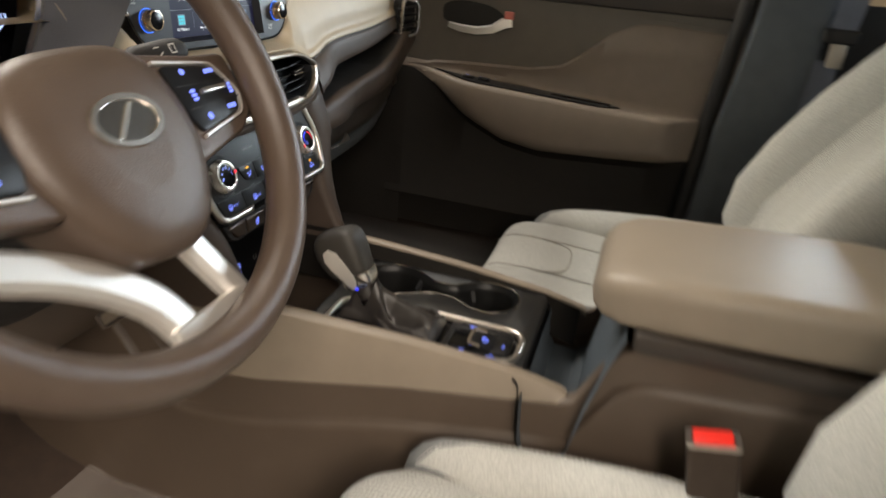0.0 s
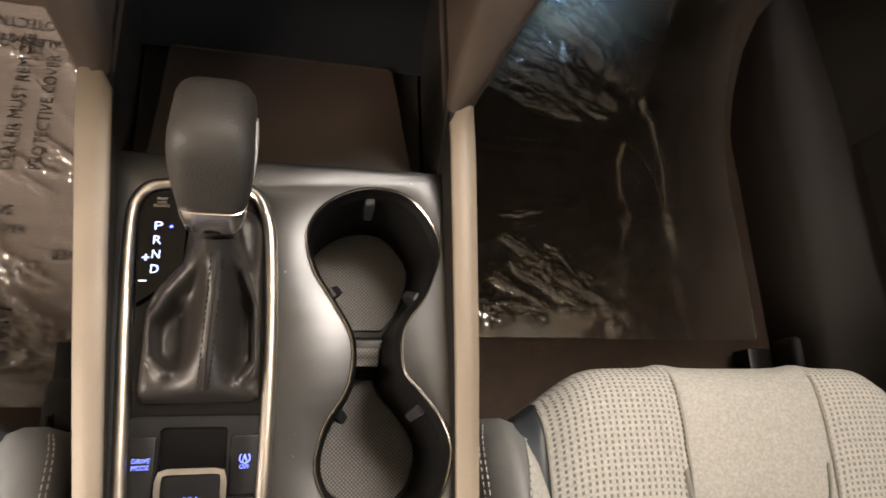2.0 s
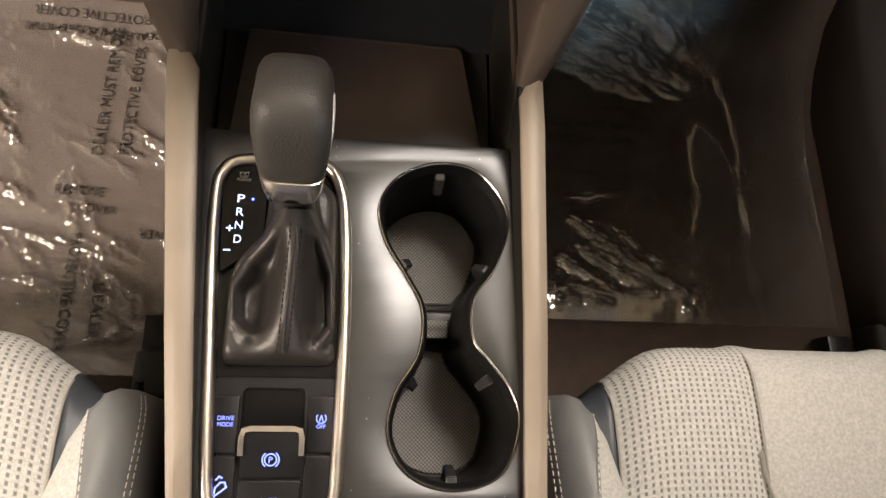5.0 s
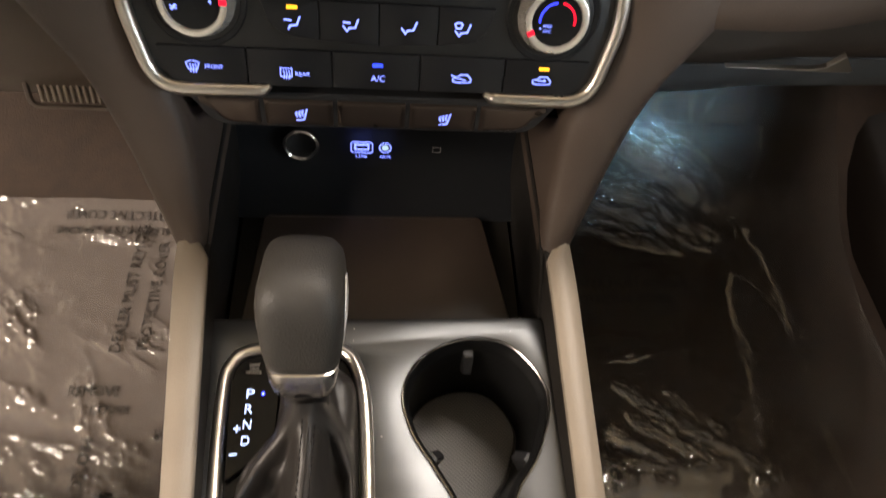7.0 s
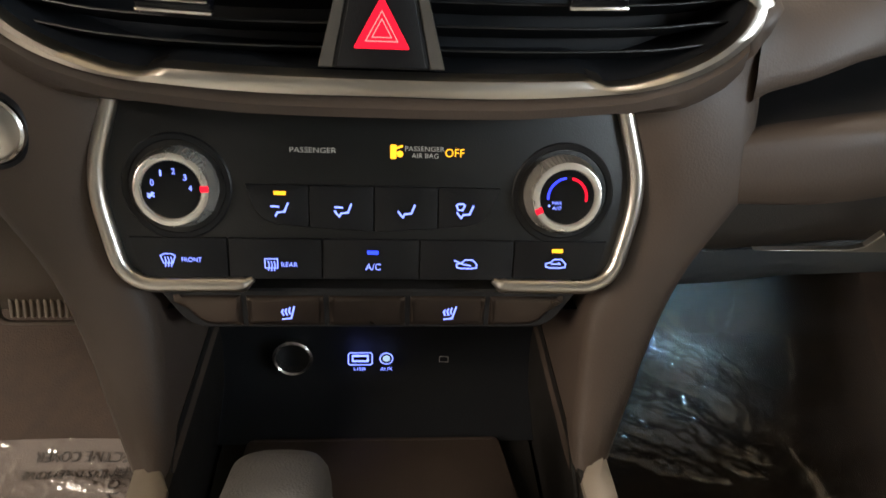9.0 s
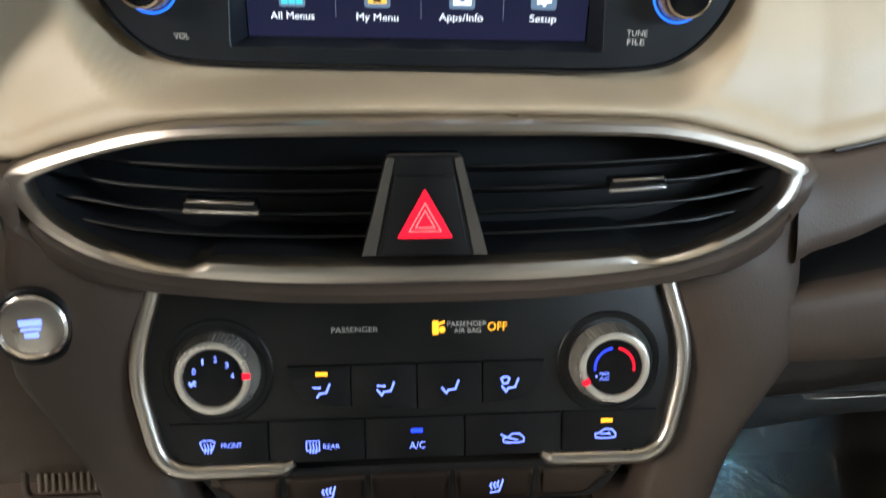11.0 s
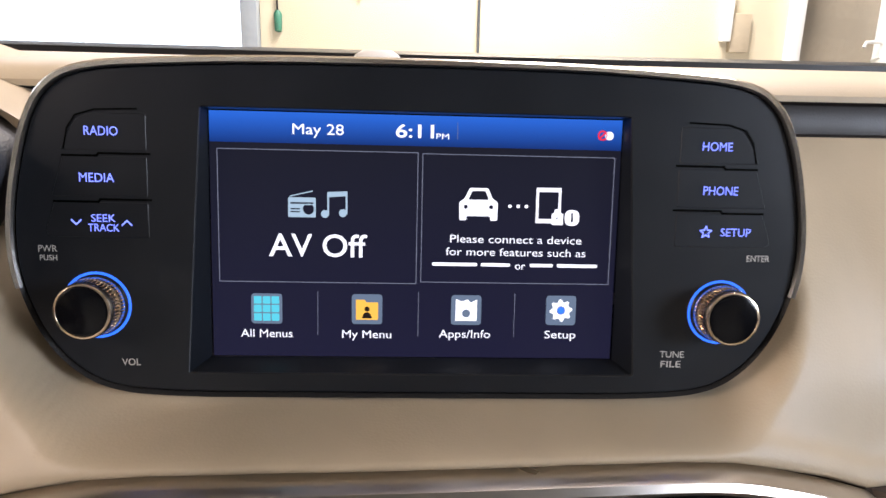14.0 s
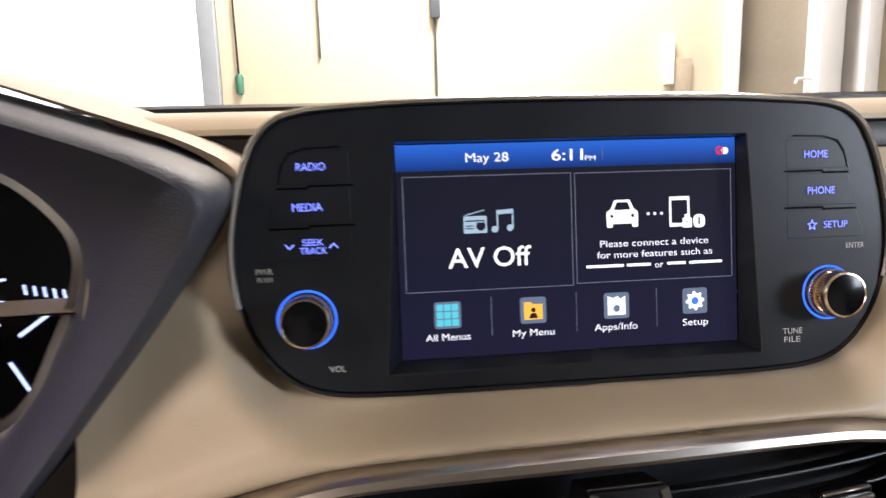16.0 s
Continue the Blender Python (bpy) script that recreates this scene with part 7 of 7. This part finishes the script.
part("outer_skin", block((0.02, 0.78, 0.62), pose(0.815, -0.30, 0.39), 0.004), BLUE_GREY, door)
rows = []
for y in np.linspace(-0.045, -0.455, 30):
    k = d_in(y)
    z = table_at(-y, [-0.06, 0.0, 0.04, 0.10, 0.45, 0.70], [0.488, 0.487, 0.484, 0.478, 0.460, 0.455]) + 0.0015
    w = 0.85 * min(1, (y + 0.46) / 0.04, (-0.04 - y) / 0.10 + 0.1)
    c = 0.752 - k * 0.52
    rows.append([(c - k * 0.42 * w, y, z - 0.001), (c - k * 0.40 * w, y, z + 0.0015), (c + k * 0.40 * w, y, z + 0.0015), (c + k * 0.42 * w, y, z - 0.001)])
part("switch_plate", loft(rows), BLACK, door, "black window switch plate")
part("pull_cup", block((0.018, 0.125, 0.003), pose(0.712, -0.375, 0.4665, 2.5, 0, 1.0), 0.001), GLOSS, door, "black pull recess")
for y in (-0.13, -0.165):
    part("window_switch", block((0.014, 0.024, 0.007), pose(0.714, y, 0.481, 3, 0, 0), 0.002, 2), BLACK_SOFT, door)
part("switch_mark", blobs([circle(0.0, 0.0, 0.0012, 8), circle(0.0, -0.035, 0.0012, 8), circle(0.004, 0.03, 0.0012, 8)], Matrix.Translation((0.714, -0.155, 0.4852))), BLUE, door, "small blue switch lights")
hb = catmull([(0.060, 0.000), (0.052, 0.018), (0.020, 0.034), (-0.040, 0.040), (-0.078, 0.030), (-0.082, 0.008), (-0.070, -0.004), (0.0, -0.010), (0.045, -0.010)], 5)
FH2 = plane_frame((0.7560, -0.130, 0.592), (0, -1, 0), (0, 0, 1))
part("handle_bowl", plate([hb], -0.004, 0.0016, FH2, 0.001), BLACK_SOFT, door, "dark recess behind the door handle")
ln = [FH2 @ Vector(p) for p in ((-0.066, -0.012, 0.006), (-0.040, -0.016, 0.014), (0.0, -0.018, 0.016), (0.034, -0.012, 0.014), (0.056, 0.002, 0.010), (0.074, 0.006, 0.006))]
part("handle", sweep(ln, [(-0.009, -0.003), (0.007, -0.003), (0.006, 0.003), (-0.006, 0.003)], (-1, 0, 0), scale=[0.8, 1.0, 1.1, 1.2, 1.4, 1.2]), DOOR_CHROME, door, "satin chrome door handle")
part("lock_tab", block((0.008, 0.020, 0.016), pose(0.750, -0.196, 0.612), 0.002), PINK, door, "red-marked lock tab")
gl = new("window_pane", mesh_of("window_pane", loft([[(0.775 - 0.10 * s ** 1.3, y, 0.70 + 0.45 * s) for y in np.linspace(0.25 - 0.45 * s, -0.68, 6)] for s in np.linspace(0, 1, 6)]), GLASS))
gl.parent, gl.visible_shadow = door, False
gl.matrix_parent_inverse = Matrix.Translation(-Vector(door.location))
# door check and kick panel by the feet
rows = []
for y in np.linspace(0.516, 0.02, 18):
    rows.append([(x, y, z) for x, z in ((0.728, 0.0), (0.730, 0.15), (0.732, 0.30), (0.736, 0.46))])
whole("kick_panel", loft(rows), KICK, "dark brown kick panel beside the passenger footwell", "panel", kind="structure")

# ---- B pillar, belt ----
rows = []
for z, y0, y1, xi_ in ((0.05, -0.60, -0.78, 0.700), (0.20, -0.625, -0.790, 0.715), (0.30, -0.635, -0.785, 0.722), (0.40, -0.640, -0.785, 0.722), (0.425, -0.640, -0.785, 0.714), (0.45, -0.642, -0.788, 0.704), (0.55, -0.655, -0.79, 0.702), (0.70, -0.668, -0.80, 0.700), (0.90, -0.69, -0.79, 0.690), (1.16, -0.72, -0.84, 0.660)):
    lp = rounded([(xi_, y0), (xi_, y1), (0.80, y1 - 0.02), (0.80, y0 - 0.02)], [0.014, 0.014, 0, 0], 4)
    rows.append([(p.x, p.y, z) for p in lp])
whole("pillar_b", loft(rows, closed_u=True), BLUE_GREY, "dark blue-grey pillar trim behind the passenger door", "pillar", kind="structure")
whole("pillar_seal", tube([(0.722, -0.605, 0.10), (0.730, -0.622, 0.30), (0.728, -0.630, 0.45), (0.722, -0.643, 0.62), (0.715, -0.665, 0.80), (0.68, -0.70, 1.14)], 0.016, n=10, normal=(1, 0, 0)), BLACK_SOFT, "black rubber door seal", "seal", kind="structure")
rows = [[(x, y, z) for x, z in ((0.745, 0.05), (0.74, 0.45), (0.745, 0.70))] for y in np.linspace(-0.70, -1.6, 8)]
whole("wall_side_rear", loft(rows), BLACK_SOFT, "dark trim of the rear side", "wall", kind="structure")
belt = thing("seat_belt", "dark grey seat belt with a metal latch hanging at the pillar", "seat belt", (0.69, -0.80, 0.5))
part("webbing", sweep([(0.672, -0.835, 0.98), (0.684, -0.822, 0.76), (0.690, -0.812, 0.655)], [(-0.022, -0.0008), (0.022, -0.0008), (0.022, 0.0008), (-0.022, 0.0008)], (-1, 0, 0)), WEBBING, belt)
part("webbing", sweep([(0.700, -0.805, 0.60), (0.706, -0.800, 0.40), (0.710, -0.795, 0.15)], [(-0.020, -0.0008), (0.020, -0.0008), (0.020, 0.0008), (-0.020, 0.0008)], (-1, 0, 0)), WEBBING, belt)
part("guide", block((0.016, 0.060, 0.026), pose(0.688, -0.812, 0.645), 0.006, 3), BLACK_SOFT, belt, "black belt guide")
part("latch", block((0.006, 0.028, 0.042), pose(0.682, -0.812, 0.612), 0.003, 2), SILVER, belt, "steel latch plate")


# ---- front seats ----
def seat(name, xc, inboard, label):
    """inboard: the side on which the console lies (-1: at its left)."""
    s = thing(name, label, "car seat", (xc, -0.55, 0.02), group="front seats")
    prof = [(-0.310, 0.085), (-0.300, 0.150), (-0.292, 0.195), (-0.289, 0.215), (-0.291, 0.229), (-0.299, 0.2390), (-0.312, 0.2455), (-0.335, 0.2485), (-0.37, 0.2490), (-0.42, 0.2465), (-0.50, 0.2410), (-0.60, 0.2360), (-0.72, 0.2330), (-0.80, 0.2330)]

    def top(d, i):
        y, z = prof[i]
        e = smooth(0.10, 0.205, abs(d))
        y2 = y - 0.045 * e ** 2.2 * (1 - smooth(0.40, 0.8, -y))
        return y2, z - 0.014 * e ** 3

    def strip(nm, d0, d1, mat, lb):
        rows_ = []
        for i in range(len(prof)):
            row = []
            for t in np.linspace(0, 1, 10):
                d = lerp(d0, d1, t)
                y, z = top(d, i)
                puff = 0.0035 * (1 - (2 * t - 1) ** 6) - 0.0035
                row.append((xc + d, y - puff * (1 if i < 6 else 0.3), z + (puff if i > 3 else 0)))
            rows_.append(row)
        part(nm, loft(rows_), mat, s, lb, smooth=70)

    cuts = (-0.205, -0.180, -0.064, 0.076, 0.180, 0.205) if inboard < 0 else (-0.205, -0.180, -0.076, 0.064, 0.180, 0.205)
    mats = (SEAT_NAVY, CLOTH_DOT, CLOTH, CLOTH_DOT, SEAT_NAVY)
    lbs = ("slate vinyl cushion edge", "dotted grey-beige cloth panel", "plain grey-beige cloth panel", "dotted grey-beige cloth panel", "slate vinyl cushion edge")
    for a, b, m_, lb in zip(cuts[:-1], cuts[1:], mats, lbs):
        strip("cushion_panel", a, b, m_, lb)
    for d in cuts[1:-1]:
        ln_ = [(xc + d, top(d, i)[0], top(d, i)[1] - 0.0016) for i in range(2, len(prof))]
        part("seam", tube(catmull(ln_, 3, False), 0.0010, n=6, normal=(1, 0, 0)), SEAM_SHADED, s)
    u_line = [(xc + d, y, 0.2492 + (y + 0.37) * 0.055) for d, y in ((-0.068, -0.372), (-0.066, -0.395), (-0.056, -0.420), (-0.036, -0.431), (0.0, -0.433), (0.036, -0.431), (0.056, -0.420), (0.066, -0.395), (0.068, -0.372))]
    part("cushion_seam", tube(catmull(u_line, 4, False), 0.0012, n=6), SEAM_SHADED, s, "curved seam pressed into the cushion, its shade in the cord colour")
    # bolsters
    for sg in (-1, 1):
        st_y = [-0.328, -0.333, -0.345, -0.365, -0.40, -0.46, -0.56, -0.68, -0.80]
        crest = [0.205, 0.228, 0.244, 0.2560, 0.2660, 0.2760, 0.2860, 0.2920, 0.2950]
        wid = [0.010, 0.018, 0.025, 0.030, 0.034, 0.037, 0.040, 0.042, 0.042]
        cen = [0.208, 0.211, 0.212, 0.211, 0.208, 0.204, 0.202, 0.200, 0.200]
        full = []
        for y, c, w, m0 in zip(st_y, crest, wid, cen):
            row = []
            for t in np.linspace(0, 1, 41):
                ang = radians(-70 + 250 * t)
                # from the outer side over the crest to the inner side
                xx = m0 + w * math.cos(ang) * (0.85 if ang < math.pi / 2 else 1.0)
                zz = c - 0.055 + 0.055 * math.sin(ang) if math.sin(ang) > 0 else c - 0.055 + 0.14 * math.sin(ang)
                row.append(Vector((xc + sg * xx, y, zz)))
            full.append(row)
        share = [1.0, 0.94, 0.81, 0.71, 0.64, 0.59, 0.56, 0.54, 0.53]

        def at(row, t):
            k_ = min(int(t * 40), 39)
            return row[k_].lerp(row[k_ + 1], t * 40 - k_)

        part("bolster", loft([[at(r, f_ * q / 20) for q in range(21)] for r, f_ in zip(full, share)]), SEAT_GREY, s, "dark grey vinyl bolster", smooth=70)
        part("bolster_inner", loft([[at(r, lerp(f_, 1, q / 8)) for q in range(9)] for r, f_ in zip(full[1:], share[1:])]), CLOTH, s, "grey-beige cloth side of the bolster", smooth=70)
        part("bolster_tip", loft([full[0], [Vector((xc + sg * 0.208, -0.325, 0.16))] * 41]), SEAT_GREY, s)
        for t_, first in ((0.405, 0), (0.435, 0), (-0.012, 1)):
            ln_ = catmull([at(full[i], t_ if t_ > 0 else share[i] + t_) + Vector((0, 0, 0.0007)) for i in range(1 + first, 8)], 4, False)
            part("stitching", dashes(ln_, 0.0034, 0.0022, 0.00042, 0.0007, (0, 0, 1)), THREAD, s, "white seam stitches")
    # backrest
    bp = [(-0.735, 0.225), (-0.722, 0.30), (-0.742, 0.37), (-0.790, 0.45), (-0.845, 0.53), (-0.905, 0.61), (-0.965, 0.69), (-1.02, 0.76), (-1.05, 0.80), (-1.075, 0.815)]
    for a, b, m_ in ((-0.150, -0.075, CLOTH_DOT), (-0.075, 0.075, CLOTH), (0.075, 0.150, CLOTH_DOT)):
        rows_ = []
        for y, z in bp:
            rows_.append([(xc + lerp(a, b, t), y + 0.004 * (2 * t - 1) ** 4, z) for t in np.linspace(0, 1, 8)])
        part("backrest_panel", loft(rows_), m_, s, "grey-beige cloth backrest", smooth=70)
    for sg in (-1, 1):
        rows_ = []
        for i, (y, z) in enumerate(bp):
            w = 0.050 * math.sin(math.pi * min(max((i + 0.6) / 9.5, 0), 1)) + 0.012
            rows_.append([(xc + sg * xx, y + yy, z + zz) for xx, yy, zz in ((0.145, 0.004, 0), (0.160, w * 0.55, w * 0.2), (0.180, w * 0.95, w * 0.4), (0.200, w, w * 0.4), (0.218, w * 0.7, w * 0.3), (0.228, 0.0, 0), (0.228, -0.07, -0.02), (0.215, -0.11, -0.03), (0.0, -0.12, -0.03))])
        part("backrest_bolster", loft(rows_), CLOTH, s, "grey-beige cloth backrest bolster", smooth=70)
    part("base", block((0.40, 0.46, 0.10), pose(xc, -0.56, 0.10), 0.02), BLACK_SOFT, s, "black seat base")
    for sg in (-1, 1):
        part("seat_rail", block((0.030, 0.56, 0.030), pose(xc + sg * 0.19, -0.52, 0.035), 0.004), BLACK, s, "black steel seat rail")
        part("rail_cap", block((0.036, 0.05, 0.040), pose(xc + sg * (0.19 if sg == inboard else 0.255), -0.300 if sg == inboard else -0.250, 0.038), 0.010, 3), BLACK_SOFT, s)
        if sg == inboard:
            part("adjust_bar", tube([(xc + sg * 0.182, -0.350, 0.06), (xc + sg * 0.184, -0.318, 0.066), (xc + sg * 0.184, -0.308, 0.072)], 0.004, n=8), DARK_CHROME, s, "thin black steel lever")


seat("passenger_seat", 0.385, -1, "grey-beige cloth front passenger seat with dark vinyl bolsters")
seat("driver_seat", -0.372, 1, "grey-beige cloth driver seat with dark vinyl bolsters beside the console")

bk = thing("belt_buckle", "grey seat belt buckle with a red release button beside the console", "belt buckle", (-0.168, -0.63, 0.2))
mb = pose(-0.166, -0.627, 0.306, -12, 0, 0)
part("body", block((0.024, 0.046, 0.085), mb, 0.006, 3), COPPER_DARK, bk)
part("button", block((0.020, 0.034, 0.006), mb @ Matrix.Translation((0, 0.0, 0.0435)), 0.0015, 2), RED_PLASTIC, bk, "red release button")
part("frame", plate([rounded([(-0.0125, -0.0235), (0.0125, -0.0235), (0.0125, 0.0235), (-0.0125, 0.0235)], 0.004), rounded([(-0.0105, -0.018), (0.0105, -0.018), (0.0105, 0.018), (-0.0105, 0.018)], 0.003)], 0.040, 0.0445, mb, 0.0006), SILVER, bk, "silver rim")
part("strap", block((0.012, 0.030, 0.16), pose(-0.166, -0.648, 0.195, -12, 0, 0), 0.003), BLACK_SOFT, bk)


# ---- clear protective film on the floor ----
def film(name, x0, x1, y0, y1, lift, seed, creases, bundles, words, label, mat, many, crumple):
    f = thing(name, label, "plastic film", ((x0 + x1) / 2, (y0 + y1) / 2, 0.02), group="floor films")
    nx, ny = int((x1 - x0) / 0.0014), int((y1 - y0) / 0.0014)
    rng = random.Random(seed)
    cr = [(Vector((a, b)), Vector((c, d)), h, w) for a, b, c, d, h, w in creases]
    # bundles of nearly parallel folds: from, to, how many, spread, height, width
    for ax, ay, bx, by, count, spread, h, w in bundles:
        for _ in range(count):
            o = rng.gauss(0, spread)
            nrm = Vector((by - ay, ax - bx)).normalized()
            p, q = Vector((ax, ay)) + nrm * o, Vector((bx, by)) + nrm * (o * 0.6 + rng.gauss(0, spread * 0.15))
            u0, u1 = rng.uniform(0, 0.45), rng.uniform(0.6, 1)
            cr.append((p.lerp(q, u0), p.lerp(q, u1), h * rng.uniform(0.5, 1.2), w * rng.uniform(0.6, 1.3)))
    for _ in range(many):
        a = Vector((rng.uniform(x0, x1), rng.uniform(y0, y1)))
        th = rng.choice((rng.gauss(-0.5, 0.5), rng.gauss(-0.5, 0.4), rng.uniform(0, 3.14)))
        L = rng.uniform(0.02, 0.13)
        cr.append((a, a + Vector((math.cos(th), math.sin(th))) * L, rng.uniform(0.0012, 0.0048) * crumple, rng.uniform(0.0012, 0.0030)))

    xs_, ys_ = np.linspace(x0, x1, nx), np.linspace(y0, y1, ny)
    gx, gy = np.meshgrid(xs_, ys_)
    # coarse swells and ridged crumpling, on a grid of a third of the points, then spread out
    cx_, cy_ = np.linspace(x0, x1, nx // 3), np.linspace(y0, y1, ny // 3)
    coarse = np.array([[0.0055 + 0.006 * abs(noise.noise((x * 5 + seed, y * 5, 0.3))) + 0.0016 * noise.noise((x * 16, y * 16 + seed, 1.7))
                        + crumple * (0.0022 * (0.4 - abs(noise.noise((x * 22 + y * 9, y * 34 - x * 12, seed)))) * max(0.0, 0.3 + noise.noise((x * 7, y * 7, seed + 4.0)))
                                     + 0.0010 * (0.4 - abs(noise.noise((x * 60 + y * 25, y * 85 - x * 30, seed + 9.0)))) * max(0.0, 0.25 + noise.noise((x * 9, y * 9, seed + 7.0)))) for x in cx_] for y in cy_])
    half_ = np.array([np.interp(xs_, cx_, r) for r in coarse])
    base_ = np.array([np.interp(ys_, cy_, half_[:, k_]) for k_ in range(nx)]).T
    for a, b, hh, w in cr:
        w *= 1.3
        hh = min(hh, w * rng.uniform(0.9, 1.8))
        d = b - a
        tt = np.clip(((gx - a.x) * d.x + (gy - a.y) * d.y) / d.length_squared, 0, 1)
        wob = 0.003 * np.sin(tt * 9 + hh * 900) + 0.0012 * np.sin(tt * 31 + hh * 4000)
        dist = np.hypot(gx - a.x - d.x * tt, gy - a.y - d.y * tt) + wob
        base_ += np.where(np.abs(dist) < w * 3, hh * np.exp(-np.abs(dist) / w) * np.sin(np.pi * (0.15 + 0.7 * tt)), 0)
    base_ = np.maximum(base_, 0.0015)
    grid_ = [(x, y, floor_z(y) + lift(x, y) + base_[j_, i_]) for j_, y in enumerate(ys_) for i_, x in enumerate(xs_)]
    me = bpy.data.meshes.new("sheet")
    me.from_pydata(grid_, [], [(j_ * nx + i_, j_ * nx + i_ + 1, (j_ + 1) * nx + i_ + 1, (j_ + 1) * nx + i_) for j_ in range(ny - 1) for i_ in range(nx - 1)])
    me.shade_smooth()
    me.materials.append(mat)
    sheet = new("sheet", me)
    sheet.parent = f
    sheet.matrix_parent_inverse = Matrix.Translation(-Vector(f.location))
    sheet["label"] = "clear crumpled plastic sheet"
    for word, cxw, cyw, ang, wdt, hgt in words:
        mw = Matrix.Translation((cxw, cyw, 0)) @ Matrix.Rotation(radians(ang), 4, "Z")
        bmw = letters(word, -wdt / 2, wdt / 2, 0, hgt, mw, 0.0)
        for q in bmw.verts:
            i_, j_ = int(round((q.co.x - x0) / (x1 - x0) * (nx - 1))), int(round((q.co.y - y0) / (y1 - y0) * (ny - 1)))
            q.co.z = floor_z(q.co.y) + lift(q.co.x, q.co.y) + base_[min(max(j_, 0), ny - 1), min(max(i_, 0), nx - 1)] + 0.0016
        part("print", bmw, INK, f, "faded black printed warning")
    return f


film("floor_film", -0.62, -0.150, -0.298, 0.132, lambda x, y: 0.003 * smooth(0.09, 0.132, y), 3,
     [(-0.305, -0.095, -0.278, -0.155, 0.013, 0.0032), (-0.292, -0.090, -0.262, -0.148, 0.012, 0.0030), (-0.278, -0.155, -0.224, -0.185, 0.014, 0.0034), (-0.262, -0.148, -0.215, -0.176, 0.010, 0.0028), (-0.285, -0.190, -0.240, -0.196, 0.014, 0.0034), (-0.240, -0.196, -0.188, -0.242, 0.014, 0.0034), (-0.262, -0.206, -0.235, -0.206, 0.010, 0.0030), (-0.235, -0.206, -0.196, -0.255, 0.010, 0.0028), (-0.400, -0.080, -0.312, -0.130, 0.011, 0.0036), (-0.420, -0.130, -0.262, -0.172, 0.008, 0.0030), (-0.30, -0.275, -0.16, -0.245, 0.007, 0.0030)],
     [(-0.43, 0.03, -0.33, -0.08, 5, 0.010, 0.007, 0.0030), (-0.36, 0.090, -0.255, 0.070, 6, 0.007, 0.0045, 0.0022), (-0.262, -0.020, -0.165, -0.075, 6, 0.014, 0.005, 0.0022), (-0.30, -0.20, -0.17, -0.28, 6, 0.016, 0.004, 0.0022), (-0.24, 0.08, -0.17, 0.00, 4, 0.008, 0.005, 0.0026), (-0.44, -0.22, -0.30, -0.28, 5, 0.014, 0.005, 0.0026)],
     [("DEALER MUST REMOVE", -0.275, 0.020, 90, 0.164, 0.0119), ("PROTECTIVE COVER", -0.248, 0.010, 90, 0.139, 0.0119), ("REMOVE", -0.285, -0.105, 0, 0.049, 0.0110), ("COVER", -0.265, -0.125, 0, 0.037, 0.0093), ("PROTECTIVE COVER", -0.300, 0.112, 180, 0.131, 0.0102), ("DEALER MUST REMOVE", -0.300, 0.093, 180, 0.148, 0.0102), ("PROTECTIVE COVER", -0.280, -0.215, 270, 0.123, 0.0110), ("DEALER", -0.250, -0.235, 270, 0.057, 0.0110), ("COVER", -0.200, -0.150, 180, 0.041, 0.0110)],
     "clear crumpled plastic film with printed warnings over the driver carpet", FILM, 170, 0.70)
film("floor_film", 0.155, 0.600, -0.226, 0.36, lambda x, y: 0.055 * smooth(-0.04, 0.30, y), 12,
     [(0.25, 0.165, 0.43, 0.090, 0.012, 0.005), (0.24, 0.125, 0.44, 0.095, 0.012, 0.005), (0.30, 0.195, 0.42, 0.135, 0.010, 0.005), (0.325, -0.193, 0.418, -0.186, 0.007, 0.0022), (0.30, -0.12, 0.40, -0.190, 0.005, 0.0022), (0.25, -0.150, 0.32, -0.195, 0.006, 0.0026), (0.40, -0.215, 0.43, -0.195, 0.005, 0.0030)],
     [(0.22, 0.165, 0.43, 0.080, 12, 0.026, 0.007, 0.0026), (0.24, 0.25, 0.42, 0.160, 9, 0.022, 0.007, 0.0030), (0.26, -0.10, 0.38, -0.185, 12, 0.016, 0.0040, 0.0018), (0.19, -0.19, 0.34, -0.205, 8, 0.010, 0.0035, 0.0018)],
     [("DEALER MUST REMOVE", 0.300, 0.025, 0, 0.156, 0.0102), ("PROTECTIVE COVER", 0.290, 0.005, 0, 0.131, 0.0102), ("DEALER MUST", 0.225, -0.18, 90, 0.082, 0.0085), ("PROTECTIVE", 0.243, -0.18, 90, 0.074, 0.0085), ("REMOVE", 0.240, -0.06, 180, 0.049, 0.0085), ("PROTECTIVE COVER", 0.455, -0.070, 0, 0.131, 0.0095), ("DEALER MUST REMOVE", 0.455, -0.055, 0, 0.140, 0.0095)],
     "clear crumpled plastic film with printed warnings over the passenger carpet", FILM_CLEAR, 6, 0.40)


# ---- dust on the console ----
rng = random.Random(21)
bm = bmesh.new()
for _ in range(90):
    x, y = rng.uniform(-0.10, 0.105), rng.uniform(-0.425, -0.17)
    if any((Vector((x, y)) - p).length < 0.010 for p in cup_loop) or (0.02 < x < 0.10 and -0.39 < y < -0.19):
        continue
    if -0.09 < x < -0.006 and -0.41 < y < -0.185:
        continue
    r_ = rng.uniform(0.00012, 0.0004)
    blobs([[(x + r_ * math.cos(a), y + r_ * rng.uniform(0.5, 1.4) * math.sin(a)) for a in (0.2, 1.5, 2.7, 3.9, 5.2)]], FT, 0.0003, bm)
whole("dust", bm, PRINT, "fine pale dust specks on the console top", "dust", kind="stuff")
